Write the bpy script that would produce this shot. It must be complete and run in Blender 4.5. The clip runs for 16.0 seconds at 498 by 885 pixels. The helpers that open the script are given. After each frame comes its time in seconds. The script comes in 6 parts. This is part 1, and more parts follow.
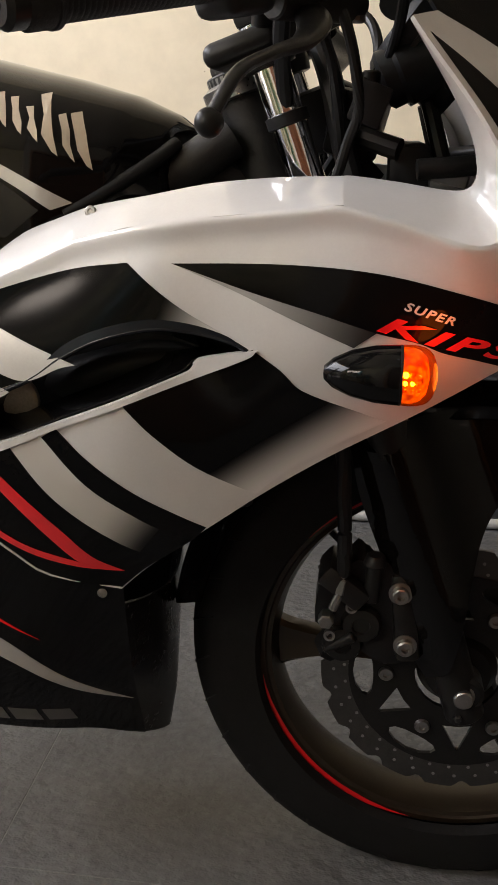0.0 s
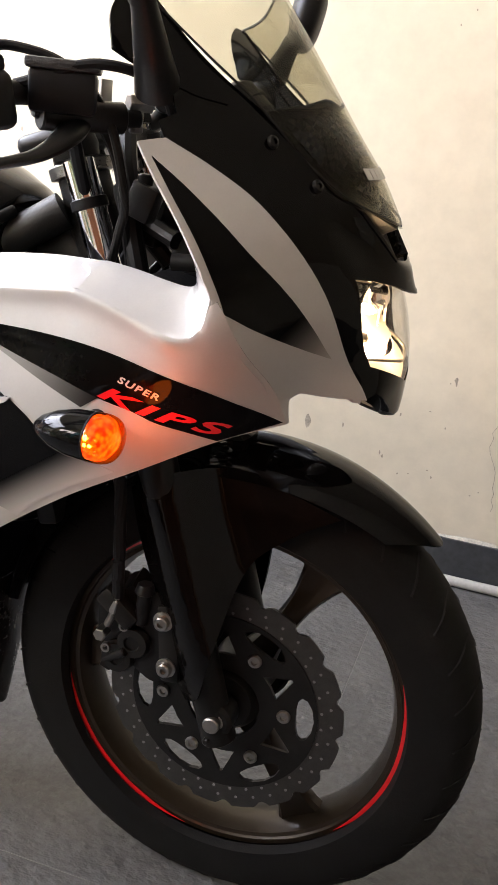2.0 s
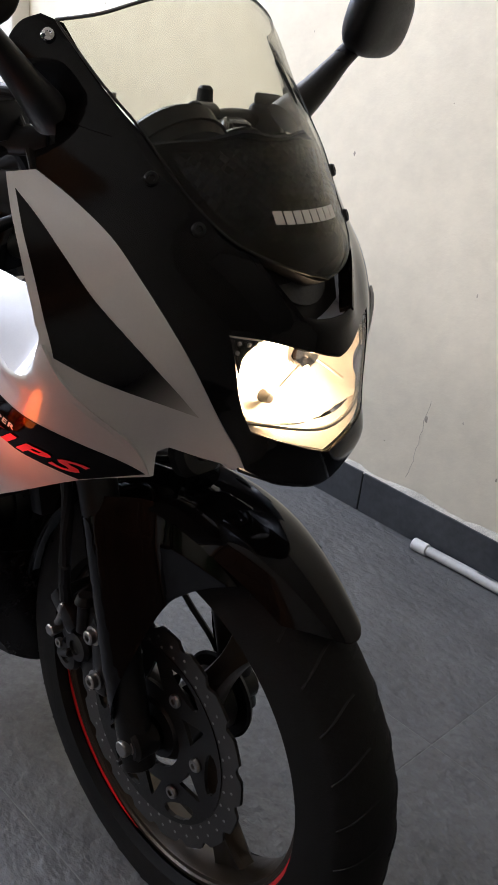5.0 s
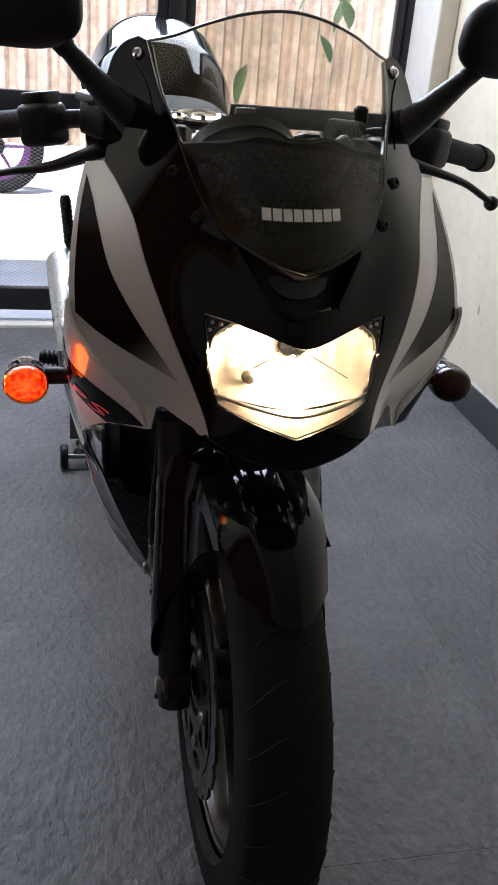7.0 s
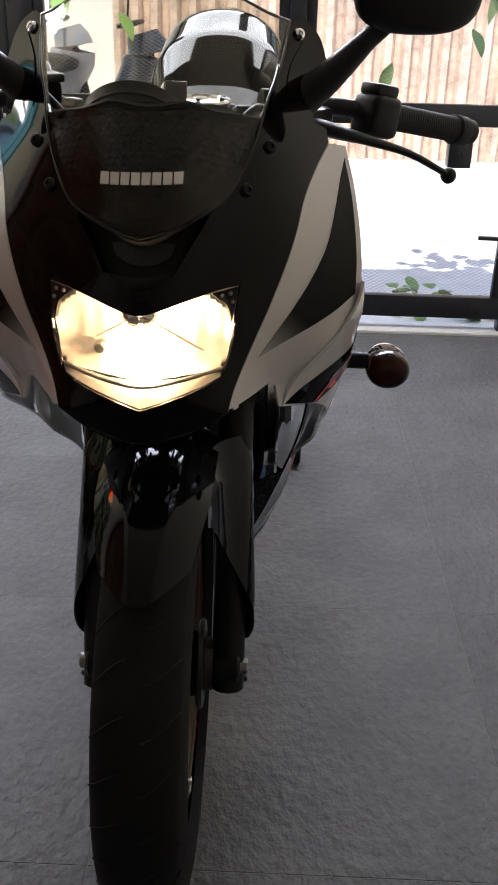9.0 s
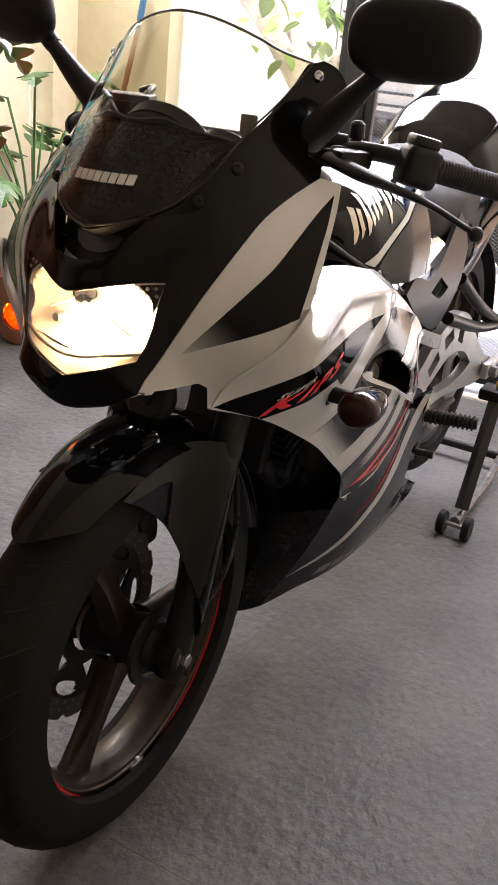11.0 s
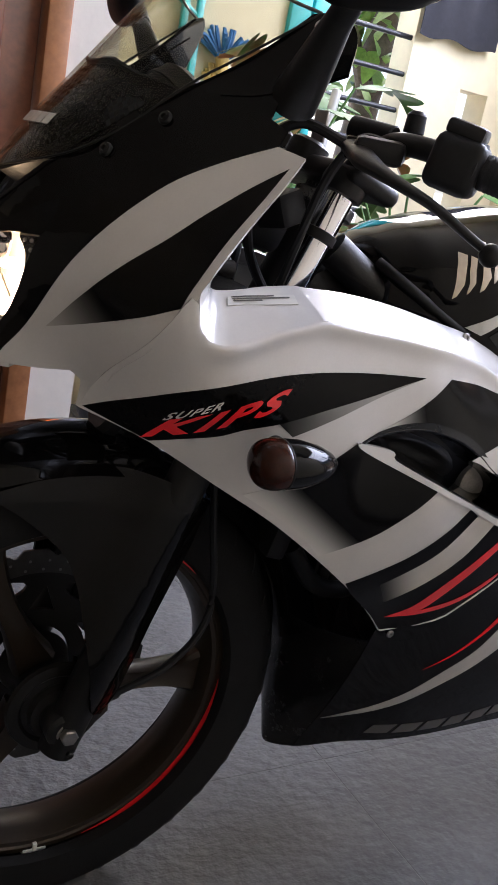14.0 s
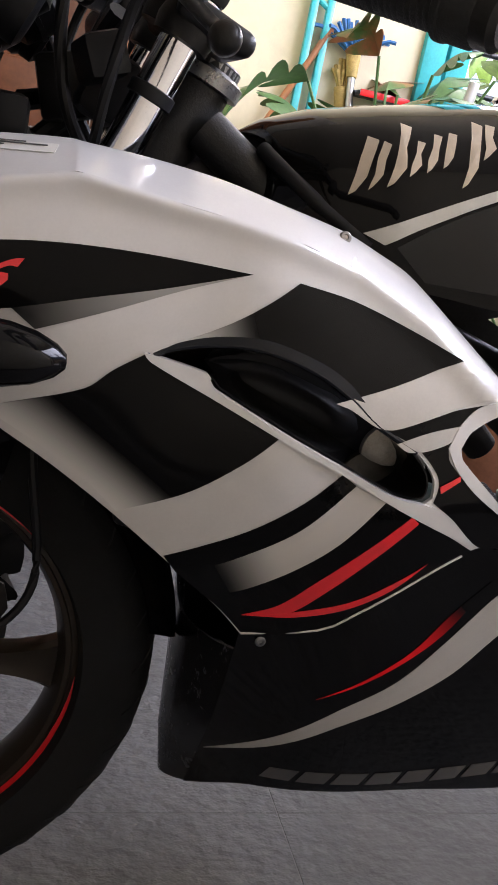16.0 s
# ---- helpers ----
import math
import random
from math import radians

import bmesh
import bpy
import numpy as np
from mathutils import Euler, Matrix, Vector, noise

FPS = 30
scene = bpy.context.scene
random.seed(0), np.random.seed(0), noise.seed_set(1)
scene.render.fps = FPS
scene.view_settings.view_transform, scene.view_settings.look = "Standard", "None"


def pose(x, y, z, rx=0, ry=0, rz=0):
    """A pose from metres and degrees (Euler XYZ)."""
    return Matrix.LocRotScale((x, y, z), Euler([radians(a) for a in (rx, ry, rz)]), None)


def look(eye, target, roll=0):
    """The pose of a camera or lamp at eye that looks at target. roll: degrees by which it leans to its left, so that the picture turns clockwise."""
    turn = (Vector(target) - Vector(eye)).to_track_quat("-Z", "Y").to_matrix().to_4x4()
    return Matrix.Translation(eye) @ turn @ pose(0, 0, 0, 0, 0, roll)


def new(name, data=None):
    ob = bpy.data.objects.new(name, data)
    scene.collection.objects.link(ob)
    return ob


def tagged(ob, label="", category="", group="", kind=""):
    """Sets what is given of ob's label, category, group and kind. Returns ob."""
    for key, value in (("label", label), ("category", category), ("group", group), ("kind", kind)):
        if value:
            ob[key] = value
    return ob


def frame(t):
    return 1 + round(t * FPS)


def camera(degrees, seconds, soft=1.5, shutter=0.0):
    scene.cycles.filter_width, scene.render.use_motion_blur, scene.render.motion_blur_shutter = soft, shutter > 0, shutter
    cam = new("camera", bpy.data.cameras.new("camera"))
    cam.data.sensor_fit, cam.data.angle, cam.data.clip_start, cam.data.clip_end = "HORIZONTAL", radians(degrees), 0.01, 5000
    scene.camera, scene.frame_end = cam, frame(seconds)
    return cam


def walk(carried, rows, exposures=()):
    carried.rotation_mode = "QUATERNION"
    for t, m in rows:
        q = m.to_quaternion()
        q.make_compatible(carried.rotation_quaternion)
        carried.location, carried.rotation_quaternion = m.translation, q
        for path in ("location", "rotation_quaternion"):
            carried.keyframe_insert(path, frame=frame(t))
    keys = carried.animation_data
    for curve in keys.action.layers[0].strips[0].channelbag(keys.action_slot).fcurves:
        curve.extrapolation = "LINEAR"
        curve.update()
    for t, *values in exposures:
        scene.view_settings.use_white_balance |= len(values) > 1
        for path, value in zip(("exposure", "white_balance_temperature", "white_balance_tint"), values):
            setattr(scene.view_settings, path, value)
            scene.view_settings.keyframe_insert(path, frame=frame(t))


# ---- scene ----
EXPOSURES = ((0.0, 1.14, 7050, 13), (0.5, 1.16, 6700, 9), (1.0, 1.84, 6850, 13), (2.5, 1.95, 6450, 15), (3.0, 1.54, 6400, 16), (3.5, 1.64, 6500, 20), (4.0, 1.54, 6300, 17), (6.5, 1.14, 5800, 13), (8.0, 1.03, 6000, 14), (10.5, 1.45, 6700, 18),
             (11.5, 1.76, 6930, 21), (12.0, 1.74, 6930, 22), (13.0, 1.58, 6450, 20), (14.0, 1.28, 5950, 19), (14.5, 1.39, 6250, 19), (15.0, 1.41, 6250, 20), (16.0, 1.31, 6250, 20))
GATE_W, SIDE_W, HEAD_W, BLINK_W = 63.0, 10.0, 0.5, 0.06
cam = camera(30.40, 16.0)
# seconds, place, turn
PATH = [
    (0.0, -0.114, -0.963, 0.883, 70.70, -0.41, 8.00),
    (0.5, -0.019, -0.978, 0.897, 71.36, -0.75, 8.88),
    (1.0, 0.072, -0.997, 0.923, 71.34, -2.16, 10.65),
    (1.5, 0.153, -1.004, 0.966, 70.40, -4.83, 13.77),
    (2.0, 0.261, -0.990, 0.989, 70.46, -6.00, 18.09),
    (2.5, 0.365, -0.926, 1.033, 69.35, -5.81, 22.91),
    (3.0, 0.448, -0.862, 1.062, 68.63, -6.09, 28.86),
    (3.5, 0.550, -0.796, 1.086, 68.42, -6.90, 35.82),
    (4.0, 0.590, -0.758, 1.109, 66.92, -7.26, 39.32),
    (4.2, 0.588, -0.749, 1.111, 66.28, -6.99, 39.30),
    (6.3, 0.877, -0.348, 1.128, 63.86, -5.27, 68.79),
    (6.5, 0.916, -0.312, 1.134, 64.05, -5.31, 71.84),
    (7.0, 0.955, -0.246, 1.132, 64.26, -4.69, 78.58),
    (7.5, 0.959, -0.197, 1.128, 63.68, -4.29, 82.33),
    (8.0, 0.956, -0.066, 1.121, 62.94, -2.52, 85.71),
    (8.2, 0.950, -0.035, 1.108, 63.18, -2.24, 85.75),
    (10.3, 1.022, 0.452, 1.095, 66.46, -3.01, 109.92),
    (10.5, 1.004, 0.496, 1.090, 66.54, -3.77, 112.07),
    (11.0, 0.919, 0.630, 1.088, 66.96, -5.71, 119.07),
    (11.5, 0.858, 0.745, 1.095, 68.58, -7.09, 125.07),
    (12.0, 0.779, 0.834, 1.098, 69.98, -8.04, 130.69),
    (12.5, 0.683, 0.894, 1.080, 70.75, -9.86, 137.60),
    (13.0, 0.578, 0.907, 1.045, 71.42, -10.71, 142.96),
    (13.5, 0.459, 0.924, 1.001, 71.94, -10.46, 147.75),
    (14.0, 0.340, 0.916, 0.963, 71.87, -10.79, 151.96),
    (14.5, 0.214, 0.905, 0.931, 71.22, -11.61, 156.80),
    (15.0, 0.068, 0.913, 0.926, 69.75, -13.30, 164.87),
    (15.5, -0.007, 0.907, 0.882, 71.93, -12.31, 165.82),
    (16.0, -0.102, 0.884, 0.856, 72.50, -11.42, 166.55),
]
walk(cam, [(t, pose(x, y, z, rx, ry, rz)) for t, x, y, z, rx, ry, rz in PATH], EXPOSURES)


# ---------- light ----------
world = bpy.data.worlds.new("sky")
scene.world = world
world.use_nodes = True
wn = world.node_tree
sky = wn.nodes.new("ShaderNodeTexSky")
sky.sky_type, sky.sun_disc = "NISHITA", False
sky.sun_elevation, sky.sun_rotation = radians(70), radians(117)
wn.links.new(sky.outputs[0], wn.nodes["Background"].inputs[0])
wn.nodes["Background"].inputs[1].default_value = 0.15
sun = new("sun", bpy.data.lights.new("sun", "SUN"))
sun.data.energy, sun.data.angle, sun.data.color = 5.0, radians(0.5), (1.0, 0.96, 0.9)
sun.matrix_world = look((4, -2.0, 12), (0, 0, 0))


def window_light(name, place, target, w, h, watts, colour=(1, 1, 1)):
    lamp = new(name, bpy.data.lights.new(name, "AREA"))
    lamp.data.shape, lamp.data.size, lamp.data.size_y = "RECTANGLE", w, h
    lamp.data.energy, lamp.data.color = watts, colour
    lamp.matrix_world = look(place, target)
    return lamp


window_light("gate_daylight", (-2.30, -0.27, 2.08), (-0.3, -0.27, 0.45), 2.4, 0.95, GATE_W, (0.84, 0.89, 1.0))
window_light("window_daylight", (-1.85, -1.96, 1.85), (-1.0, 0, 1.0), 0.8, 0.4, SIDE_W, (1.0, 0.92, 0.86))


# ---------- materials ----------
def links(m, a, b):
    m.node_tree.links.new(a, b)


def node(m, kind, **kw):
    n = m.node_tree.nodes.new(kind)
    for k, v in kw.items():
        if k in n.inputs:
            n.inputs[k].default_value = v
    return n


def material(name, colour, rough=0.5, metal=0.0, coat=0.0, vary=0.0, scale=20.0, bump=0.0, bump_scale=200.0, rough_vary=0.0, spec=0.5):
    m = bpy.data.materials.new(name)
    m.use_nodes = True
    p = m.node_tree.nodes["Principled BSDF"]
    p.inputs["Base Color"].default_value = (*colour, 1)
    p.inputs["Roughness"].default_value = rough
    p.inputs["Metallic"].default_value = metal
    p.inputs["Coat Weight"].default_value = coat
    p.inputs["Coat Roughness"].default_value = 0.04
    p.inputs["Specular IOR Level"].default_value = spec
    tc = node(m, "ShaderNodeTexCoord")
    if vary or rough_vary:
        n1 = node(m, "ShaderNodeTexNoise", Scale=scale, Detail=8.0, Roughness=0.6)
        n2 = node(m, "ShaderNodeTexNoise", Scale=scale * 7.3, Detail=5.0, Roughness=0.6)
        links(m, tc.outputs["Object"], n1.inputs["Vector"])
        links(m, tc.outputs["Object"], n2.inputs["Vector"])
        add = node(m, "ShaderNodeMath")
        add.operation = "ADD"
        links(m, n1.outputs[0], add.inputs[0])
        links(m, n2.outputs[0], add.inputs[1])
        if vary:
            r = node(m, "ShaderNodeMapRange")
            r.inputs[1].default_value, r.inputs[2].default_value = 0.7, 1.3
            r.inputs[3].default_value, r.inputs[4].default_value = 1 - vary, 1 + vary
            links(m, add.outputs[0], r.inputs[0])
            mul = node(m, "ShaderNodeVectorMath")
            mul.operation = "SCALE"
            mul.inputs[0].default_value = colour
            links(m, r.outputs[0], mul.inputs["Scale"])
            links(m, mul.outputs[0], p.inputs["Base Color"])
        if rough_vary:
            r = node(m, "ShaderNodeMapRange")
            r.inputs[1].default_value, r.inputs[2].default_value = 0.7, 1.3
            r.inputs[3].default_value, r.inputs[4].default_value = max(0.02, rough - rough_vary), rough + rough_vary
            links(m, add.outputs[0], r.inputs[0])
            links(m, r.outputs[0], p.inputs["Roughness"])
    if bump:
        nb = node(m, "ShaderNodeTexNoise", Scale=bump_scale, Detail=6.0, Roughness=0.6)
        links(m, tc.outputs["Object"], nb.inputs["Vector"])
        b = node(m, "ShaderNodeBump", Strength=bump, Distance=0.002)
        links(m, nb.outputs[0], b.inputs["Height"])
        links(m, b.outputs[0], p.inputs["Normal"])
    return m


def faded(name, first, second, start, end, rough=0.12):
    """Airbrushed paint that runs from one colour to another between two places in the side view (x, z)."""
    m = material(name, first, rough, 0, 0.0, spec=0.13)
    p = m.node_tree.nodes["Principled BSDF"]
    tc = node(m, "ShaderNodeTexCoord")
    sub = node(m, "ShaderNodeVectorMath")
    sub.operation = "SUBTRACT"
    sub.inputs[1].default_value = (start[0], 0, start[1])
    dot = node(m, "ShaderNodeVectorMath")
    dot.operation = "DOT_PRODUCT"
    d = Vector((end[0] - start[0], 0, end[1] - start[1]))
    dot.inputs[1].default_value = d / d.length_squared
    mix = node(m, "ShaderNodeMix")
    mix.data_type = "RGBA"
    mix.inputs["A"].default_value, mix.inputs["B"].default_value = (*first, 1), (*second, 1)
    for i in mix.inputs:
        if i.type == "RGBA" and i.name == "A":
            i.default_value = (*first, 1)
        if i.type == "RGBA" and i.name == "B":
            i.default_value = (*second, 1)
    r = node(m, "ShaderNodeMapRange")
    r.interpolation_type = "SMOOTHSTEP"
    links(m, tc.outputs["Object"], sub.inputs[0])
    links(m, sub.outputs[0], dot.inputs[0])
    links(m, dot.outputs["Value"], r.inputs[0])
    links(m, r.outputs[0], mix.inputs[0])
    links(m, [o for o in mix.outputs if o.type == "RGBA"][0], p.inputs["Base Color"])
    return m


def glass(name, tint, gloss_rough=0.02, gloss=0.1):
    """A thin clear sheet: it lets tinted light straight through and mirrors a little more at grazing angles."""
    m = bpy.data.materials.new(name)
    m.use_nodes = True
    nt = m.node_tree
    nt.nodes.remove(nt.nodes["Principled BSDF"])
    out = nt.nodes["Material Output"]
    tr = node(m, "ShaderNodeBsdfTransparent")
    tr.inputs[0].default_value = (*tint, 1)
    gl = node(m, "ShaderNodeBsdfGlossy")
    gl.inputs["Roughness"].default_value = gloss_rough
    lw = node(m, "ShaderNodeLayerWeight", Blend=0.5)
    pw = node(m, "ShaderNodeMath")
    pw.operation = "POWER"
    pw.inputs[1].default_value = 4.0
    fr = node(m, "ShaderNodeMath")
    fr.operation = "MULTIPLY_ADD"
    fr.inputs[1].default_value, fr.inputs[2].default_value = 0.55, gloss
    links(m, lw.outputs["Facing"], pw.inputs[0])
    links(m, pw.outputs[0], fr.inputs[0])
    mx = node(m, "ShaderNodeMixShader")
    links(m, fr.outputs[0], mx.inputs[0])
    links(m, tr.outputs[0], mx.inputs[1])
    links(m, gl.outputs[0], mx.inputs[2])
    links(m, mx.outputs[0], out.inputs[0])
    return m


def glowing(name, colour, strength):
    m = material(name, colour, 0.4)
    p = m.node_tree.nodes["Principled BSDF"]
    p.inputs["Emission Color"].default_value = (*colour, 1)
    p.inputs["Emission Strength"].default_value = strength
    return m


PEARL = material("pearl_white_paint", (0.53, 0.517, 0.50), 0.40, 0.05, 1.0, 0.03, 60, 0.02, 900)
# Pearl paint in a darker copy: the stripes' shade is put into the colour.
PEARL_SHADED = material("shaded_pearl_decal", (0.44, 0.42, 0.39), 0.33, 0.25, 0.5, 0.04, 60, 0.02, 900)
BLACK = material("gloss_black_paint", (0.0034, 0.0031, 0.0030), 0.05, 0, 0.0, 0.05, 30, 0.0, 700, 0.0, 0.16)
DECAL_BLACK = material("black_decal", (0.0034, 0.0031, 0.0030), 0.06, 0, 0.0, 0.1, 30, 0.0, 700, 0, 0.10)
SATIN = material("satin_black_plastic", (0.010, 0.0095, 0.009), 0.36, 0, 0, 0.25, 40, 0.10, 900, 0.08, 0.22)
MATT = material("matt_black_plastic", (0.0085, 0.0085, 0.009), 0.44, 0, 0, 0.25, 40, 0.08, 1200, 0.08, 0.2)
RUBBER = material("tyre_rubber", (0.010, 0.0098, 0.0095), 0.72, 0, 0, 0.3, 25, 0.3, 400, 0.08, 0.12)
GRIP = material("grip_rubber", (0.009, 0.009, 0.009), 0.65, 0, 0, 0.2, 40, 0.4, 700, 0, 0.3)
CHROME = material("chrome", (0.78, 0.78, 0.8), 0.07, 1.0, 0, 0.05, 60, 0.02, 500, 0.03)
STEEL = material("bare_steel", (0.30, 0.29, 0.275), 0.38, 1.0, 0, 0.15, 80, 0.1, 600, 0.1)
ALLOY = material("cast_alloy", (0.24, 0.235, 0.225), 0.32, 0.95, 0, 0.15, 60, 0.25, 500, 0.1)
DARK_ALLOY = material("dark_cast_alloy", (0.022, 0.021, 0.020), 0.45, 0.5, 0, 0.2, 60, 0.25, 500, 0.1)
BRONZE = material("bronze_wheel_paint", (0.030, 0.021, 0.0125), 0.38, 0.5, 0.1, 0.15, 50, 0.05, 700, 0.08)
DISC = material("ground_disc_steel", (0.07, 0.068, 0.065), 0.42, 0.8, 0, 0.2, 90, 0.1, 800, 0.1)
RED = material("red_decal", (0.74, 0.014, 0.018), 0.3, 0, 0.5, 0.05, 60)
WORD_WHITE = material("pale_lettering", (0.62, 0.60, 0.56), 0.4, 0.2, 0.2, 0.05, 80)
GOLD_WORD = material("pale_gold_lettering", (0.52, 0.44, 0.34), 0.4, 0.35, 0.3, 0.08, 90)
DIM_WORD = material("dark_grey_lettering", (0.075, 0.07, 0.066), 0.35, 0.1, 0.2, 0.05, 80)
SMOKE = glass("smoked_screen", (0.80, 0.79, 0.73), 0.02, 0.018)
CLEAR = glass("clear_lens", (0.97, 0.96, 0.94), 0.03, 0.02)
AMBER_OFF = material("dark_amber_lens", (0.024, 0.0055, 0.002), 0.08, 0, 0.0, 0.3, 120, 0.1, 300, 0, 0.25)
AMBER_CLEAR = glass("amber_lens", (1.0, 0.42, 0.07), 0.05, 0.03)
AMBER_ON = glowing("lit_amber_lens", (1.0, 0.16, 0.006), 0.75)
cells = node(AMBER_ON, "ShaderNodeTexVoronoi", Scale=210.0)
fade = node(AMBER_ON, "ShaderNodeValToRGB")
fade.color_ramp.elements[0].position, fade.color_ramp.elements[0].color = .15, (1.0, .24, .015, 1)
fade.color_ramp.elements[1].position, fade.color_ramp.elements[1].color = .75, (.16, .010, .001, 1)
links(AMBER_ON, node(AMBER_ON, "ShaderNodeTexCoord").outputs["Object"], cells.inputs["Vector"])
links(AMBER_ON, cells.outputs["Distance"], fade.inputs[0])
links(AMBER_ON, fade.outputs[0], AMBER_ON.node_tree.nodes["Principled BSDF"].inputs["Emission Color"])
AMBER_CORE = glowing("amber_bulb", (1.0, 0.50, 0.08), 22.0)
BULB = glowing("headlight_bulb", (1.0, 0.80, 0.52), 60.0)
REFLECT = material("headlight_reflector", (0.90, 0.82, 0.72), 0.36, 0.75, 0, 0.06, 60, 0.3, 120)
SEAT = material("seat_vinyl", (0.013, 0.013, 0.0135), 0.5, 0, 0.0, 0.15, 60, 0.35, 1500, 0.06, 0.22)
FADE_RED = faded("red_to_black_fade", (0.74, 0.014, 0.018), (0.0034, 0.0031, 0.0030), (-0.515, 0.435), (-0.560, 0.495))
CARBON = material("carbon_print", (0.018, 0.018, 0.019), 0.35, 0.0, 0.0, 0.4, 260, 0, 200, 0, 0.25)
FADE_MID = faded("white_to_black_fade", (0.62, 0.61, 0.59), (0.0034, 0.0031, 0.0030), (-0.150, 0.600), (-0.178, 0.640))
# Pale ends of the next three: pearl with shade put into the colour.
FADE_B = faded("black_to_shaded_pearl_fade", (0.0034, 0.0031, 0.0030), (0.46, 0.44, 0.41), (-0.308, 0.512), (-0.355, 0.545))
FADE_TRI = faded("shaded_pearl_to_black_fade", (0.46, 0.44, 0.41), (0.0034, 0.0031, 0.0030), (0.095, 0.765), (0.045, 0.800))
FADE_UP = faded("shaded_pearl_to_black_tip_fade", (0.50, 0.49, 0.46), (0.0034, 0.0031, 0.0030), (-0.244, 0.716), (-0.292, 0.738))
FADE_TOP = faded("black_to_grey_fade", (0.0034, 0.0031, 0.0030), (0.30, 0.29, 0.27), (-0.09, 0.735), (-0.235, 0.770))
TANK_DECAL = material("tank_stripe", (0.46, 0.45, 0.42), 0.3, 0.2, 0.5, 0.04, 60)


def checked():
    """Printed carbon look: small slanting squares of two dark greys."""
    m = material("carbon_check_print", (.02, .02, .02), .3, 0, 0, spec=.3)
    p = m.node_tree.nodes["Principled BSDF"]
    tc, mp = node(m, "ShaderNodeTexCoord"), node(m, "ShaderNodeMapping")
    mp.inputs["Rotation"].default_value = (radians(45), 0, 0)
    ck = node(m, "ShaderNodeTexChecker", Scale=150.0)
    ck.inputs[1].default_value, ck.inputs[2].default_value = (.003, .003, .0033, 1), (.0055, .0055, .0058, 1)
    links(m, tc.outputs["Object"], mp.inputs[0])
    links(m, mp.outputs[0], ck.inputs[0])
    links(m, ck.outputs[0], p.inputs["Base Color"])
    r = node(m, "ShaderNodeMapRange")
    r.inputs[3].default_value, r.inputs[4].default_value = .24, .30
    links(m, ck.outputs[1], r.inputs[0])
    links(m, r.outputs[0], p.inputs["Roughness"])
    return m


CHECK = checked()

# ---------- mesh tools ----------
def part(name, bm, mat, parent=None, label="", smooth=35):
    """Links a bmesh as one mesh object, under a thing or a part."""
    if smooth:
        lim = radians(smooth)
        for f in bm.faces:
            f.smooth = True
        for e in bm.edges:
            if len(e.link_faces) == 2 and e.calc_face_angle(0) > lim:
                e.smooth = False
    me = bpy.data.meshes.new(name)
    bm.to_mesh(me)
    bm.free()
    me.materials.append(mat)
    ob = new(name, me)
    if parent is not None:
        ob.parent = parent
    if label:
        ob["label"] = label
    return ob


def empty(name, label, category, group="", place=(0, 0, 0)):
    ob = new(name)
    ob.empty_display_size = 0.1
    ob.location = place
    return tagged(ob, label, category, group)


def place(bm, m):
    bmesh.ops.transform(bm, matrix=m, verts=bm.verts)
    return bm


def block(size, bevel=0.003, m=None, segs=2, taper=1.0):
    bm = bmesh.new()
    bmesh.ops.create_cube(bm, size=1)
    for v in bm.verts:
        k = taper if v.co.z > 0 else 1
        v.co = Vector((v.co.x * size[0] * k, v.co.y * size[1] * k, v.co.z * size[2]))
    if bevel:
        bmesh.ops.bevel(bm, geom=bm.edges[:], offset=min(bevel, min(size) * 0.45), segments=segs, affect="EDGES", profile=0.5)
    if m is not None:
        place(bm, m)
    return bm


def span(a, b, bevel=0.003, segs=2):
    """A bevelled box between two corners."""
    a, b = Vector(a), Vector(b)
    s = Vector([abs(b[i] - a[i]) for i in range(3)])
    return block(s, bevel, Matrix.Translation((a + b) / 2), segs)


def axis_matrix(start, direction):
    """Local z runs along direction from start."""
    q = Vector(direction).to_track_quat("Z", "Y").to_matrix().to_4x4()
    return Matrix.Translation(start) @ q


def lathe(profile, segs=48, m=None, closed=False):
    """Turns (radius, height) points round local z."""
    bm = bmesh.new()
    rings = []
    for r, h in profile:
        if r < 1e-6:
            rings.append([bm.verts.new((0, 0, h))])
        else:
            rings.append([bm.verts.new((r * math.cos(2 * math.pi * i / segs), r * math.sin(2 * math.pi * i / segs), h)) for i in range(segs)])
    pairs = list(zip(rings, rings[1:]))
    if closed:
        pairs.append((rings[-1], rings[0]))
    for a, b in pairs:
        for i in range(segs):
            j = (i + 1) % segs
            q = [a[i % len(a)], a[j % len(a)], b[j % len(b)], b[i % len(b)]]
            q = list(dict.fromkeys(q))
            if len(q) > 2:
                bm.faces.new(q)
    bmesh.ops.recalc_face_normals(bm, faces=bm.faces)
    if m is not None:
        place(bm, m)
    return bm


def rod(a, b, r, r2=None, segs=20, bevel=0.0015):
    a, b = Vector(a), Vector(b)
    r2 = r if r2 is None else r2
    h = (b - a).length
    c = min(bevel, r * 0.4, r2 * 0.4)
    return lathe([(0, 0), (r - c, 0), (r, c), (r2, h - c), (r2 - c, h), (0, h)], segs, axis_matrix(a, b - a))


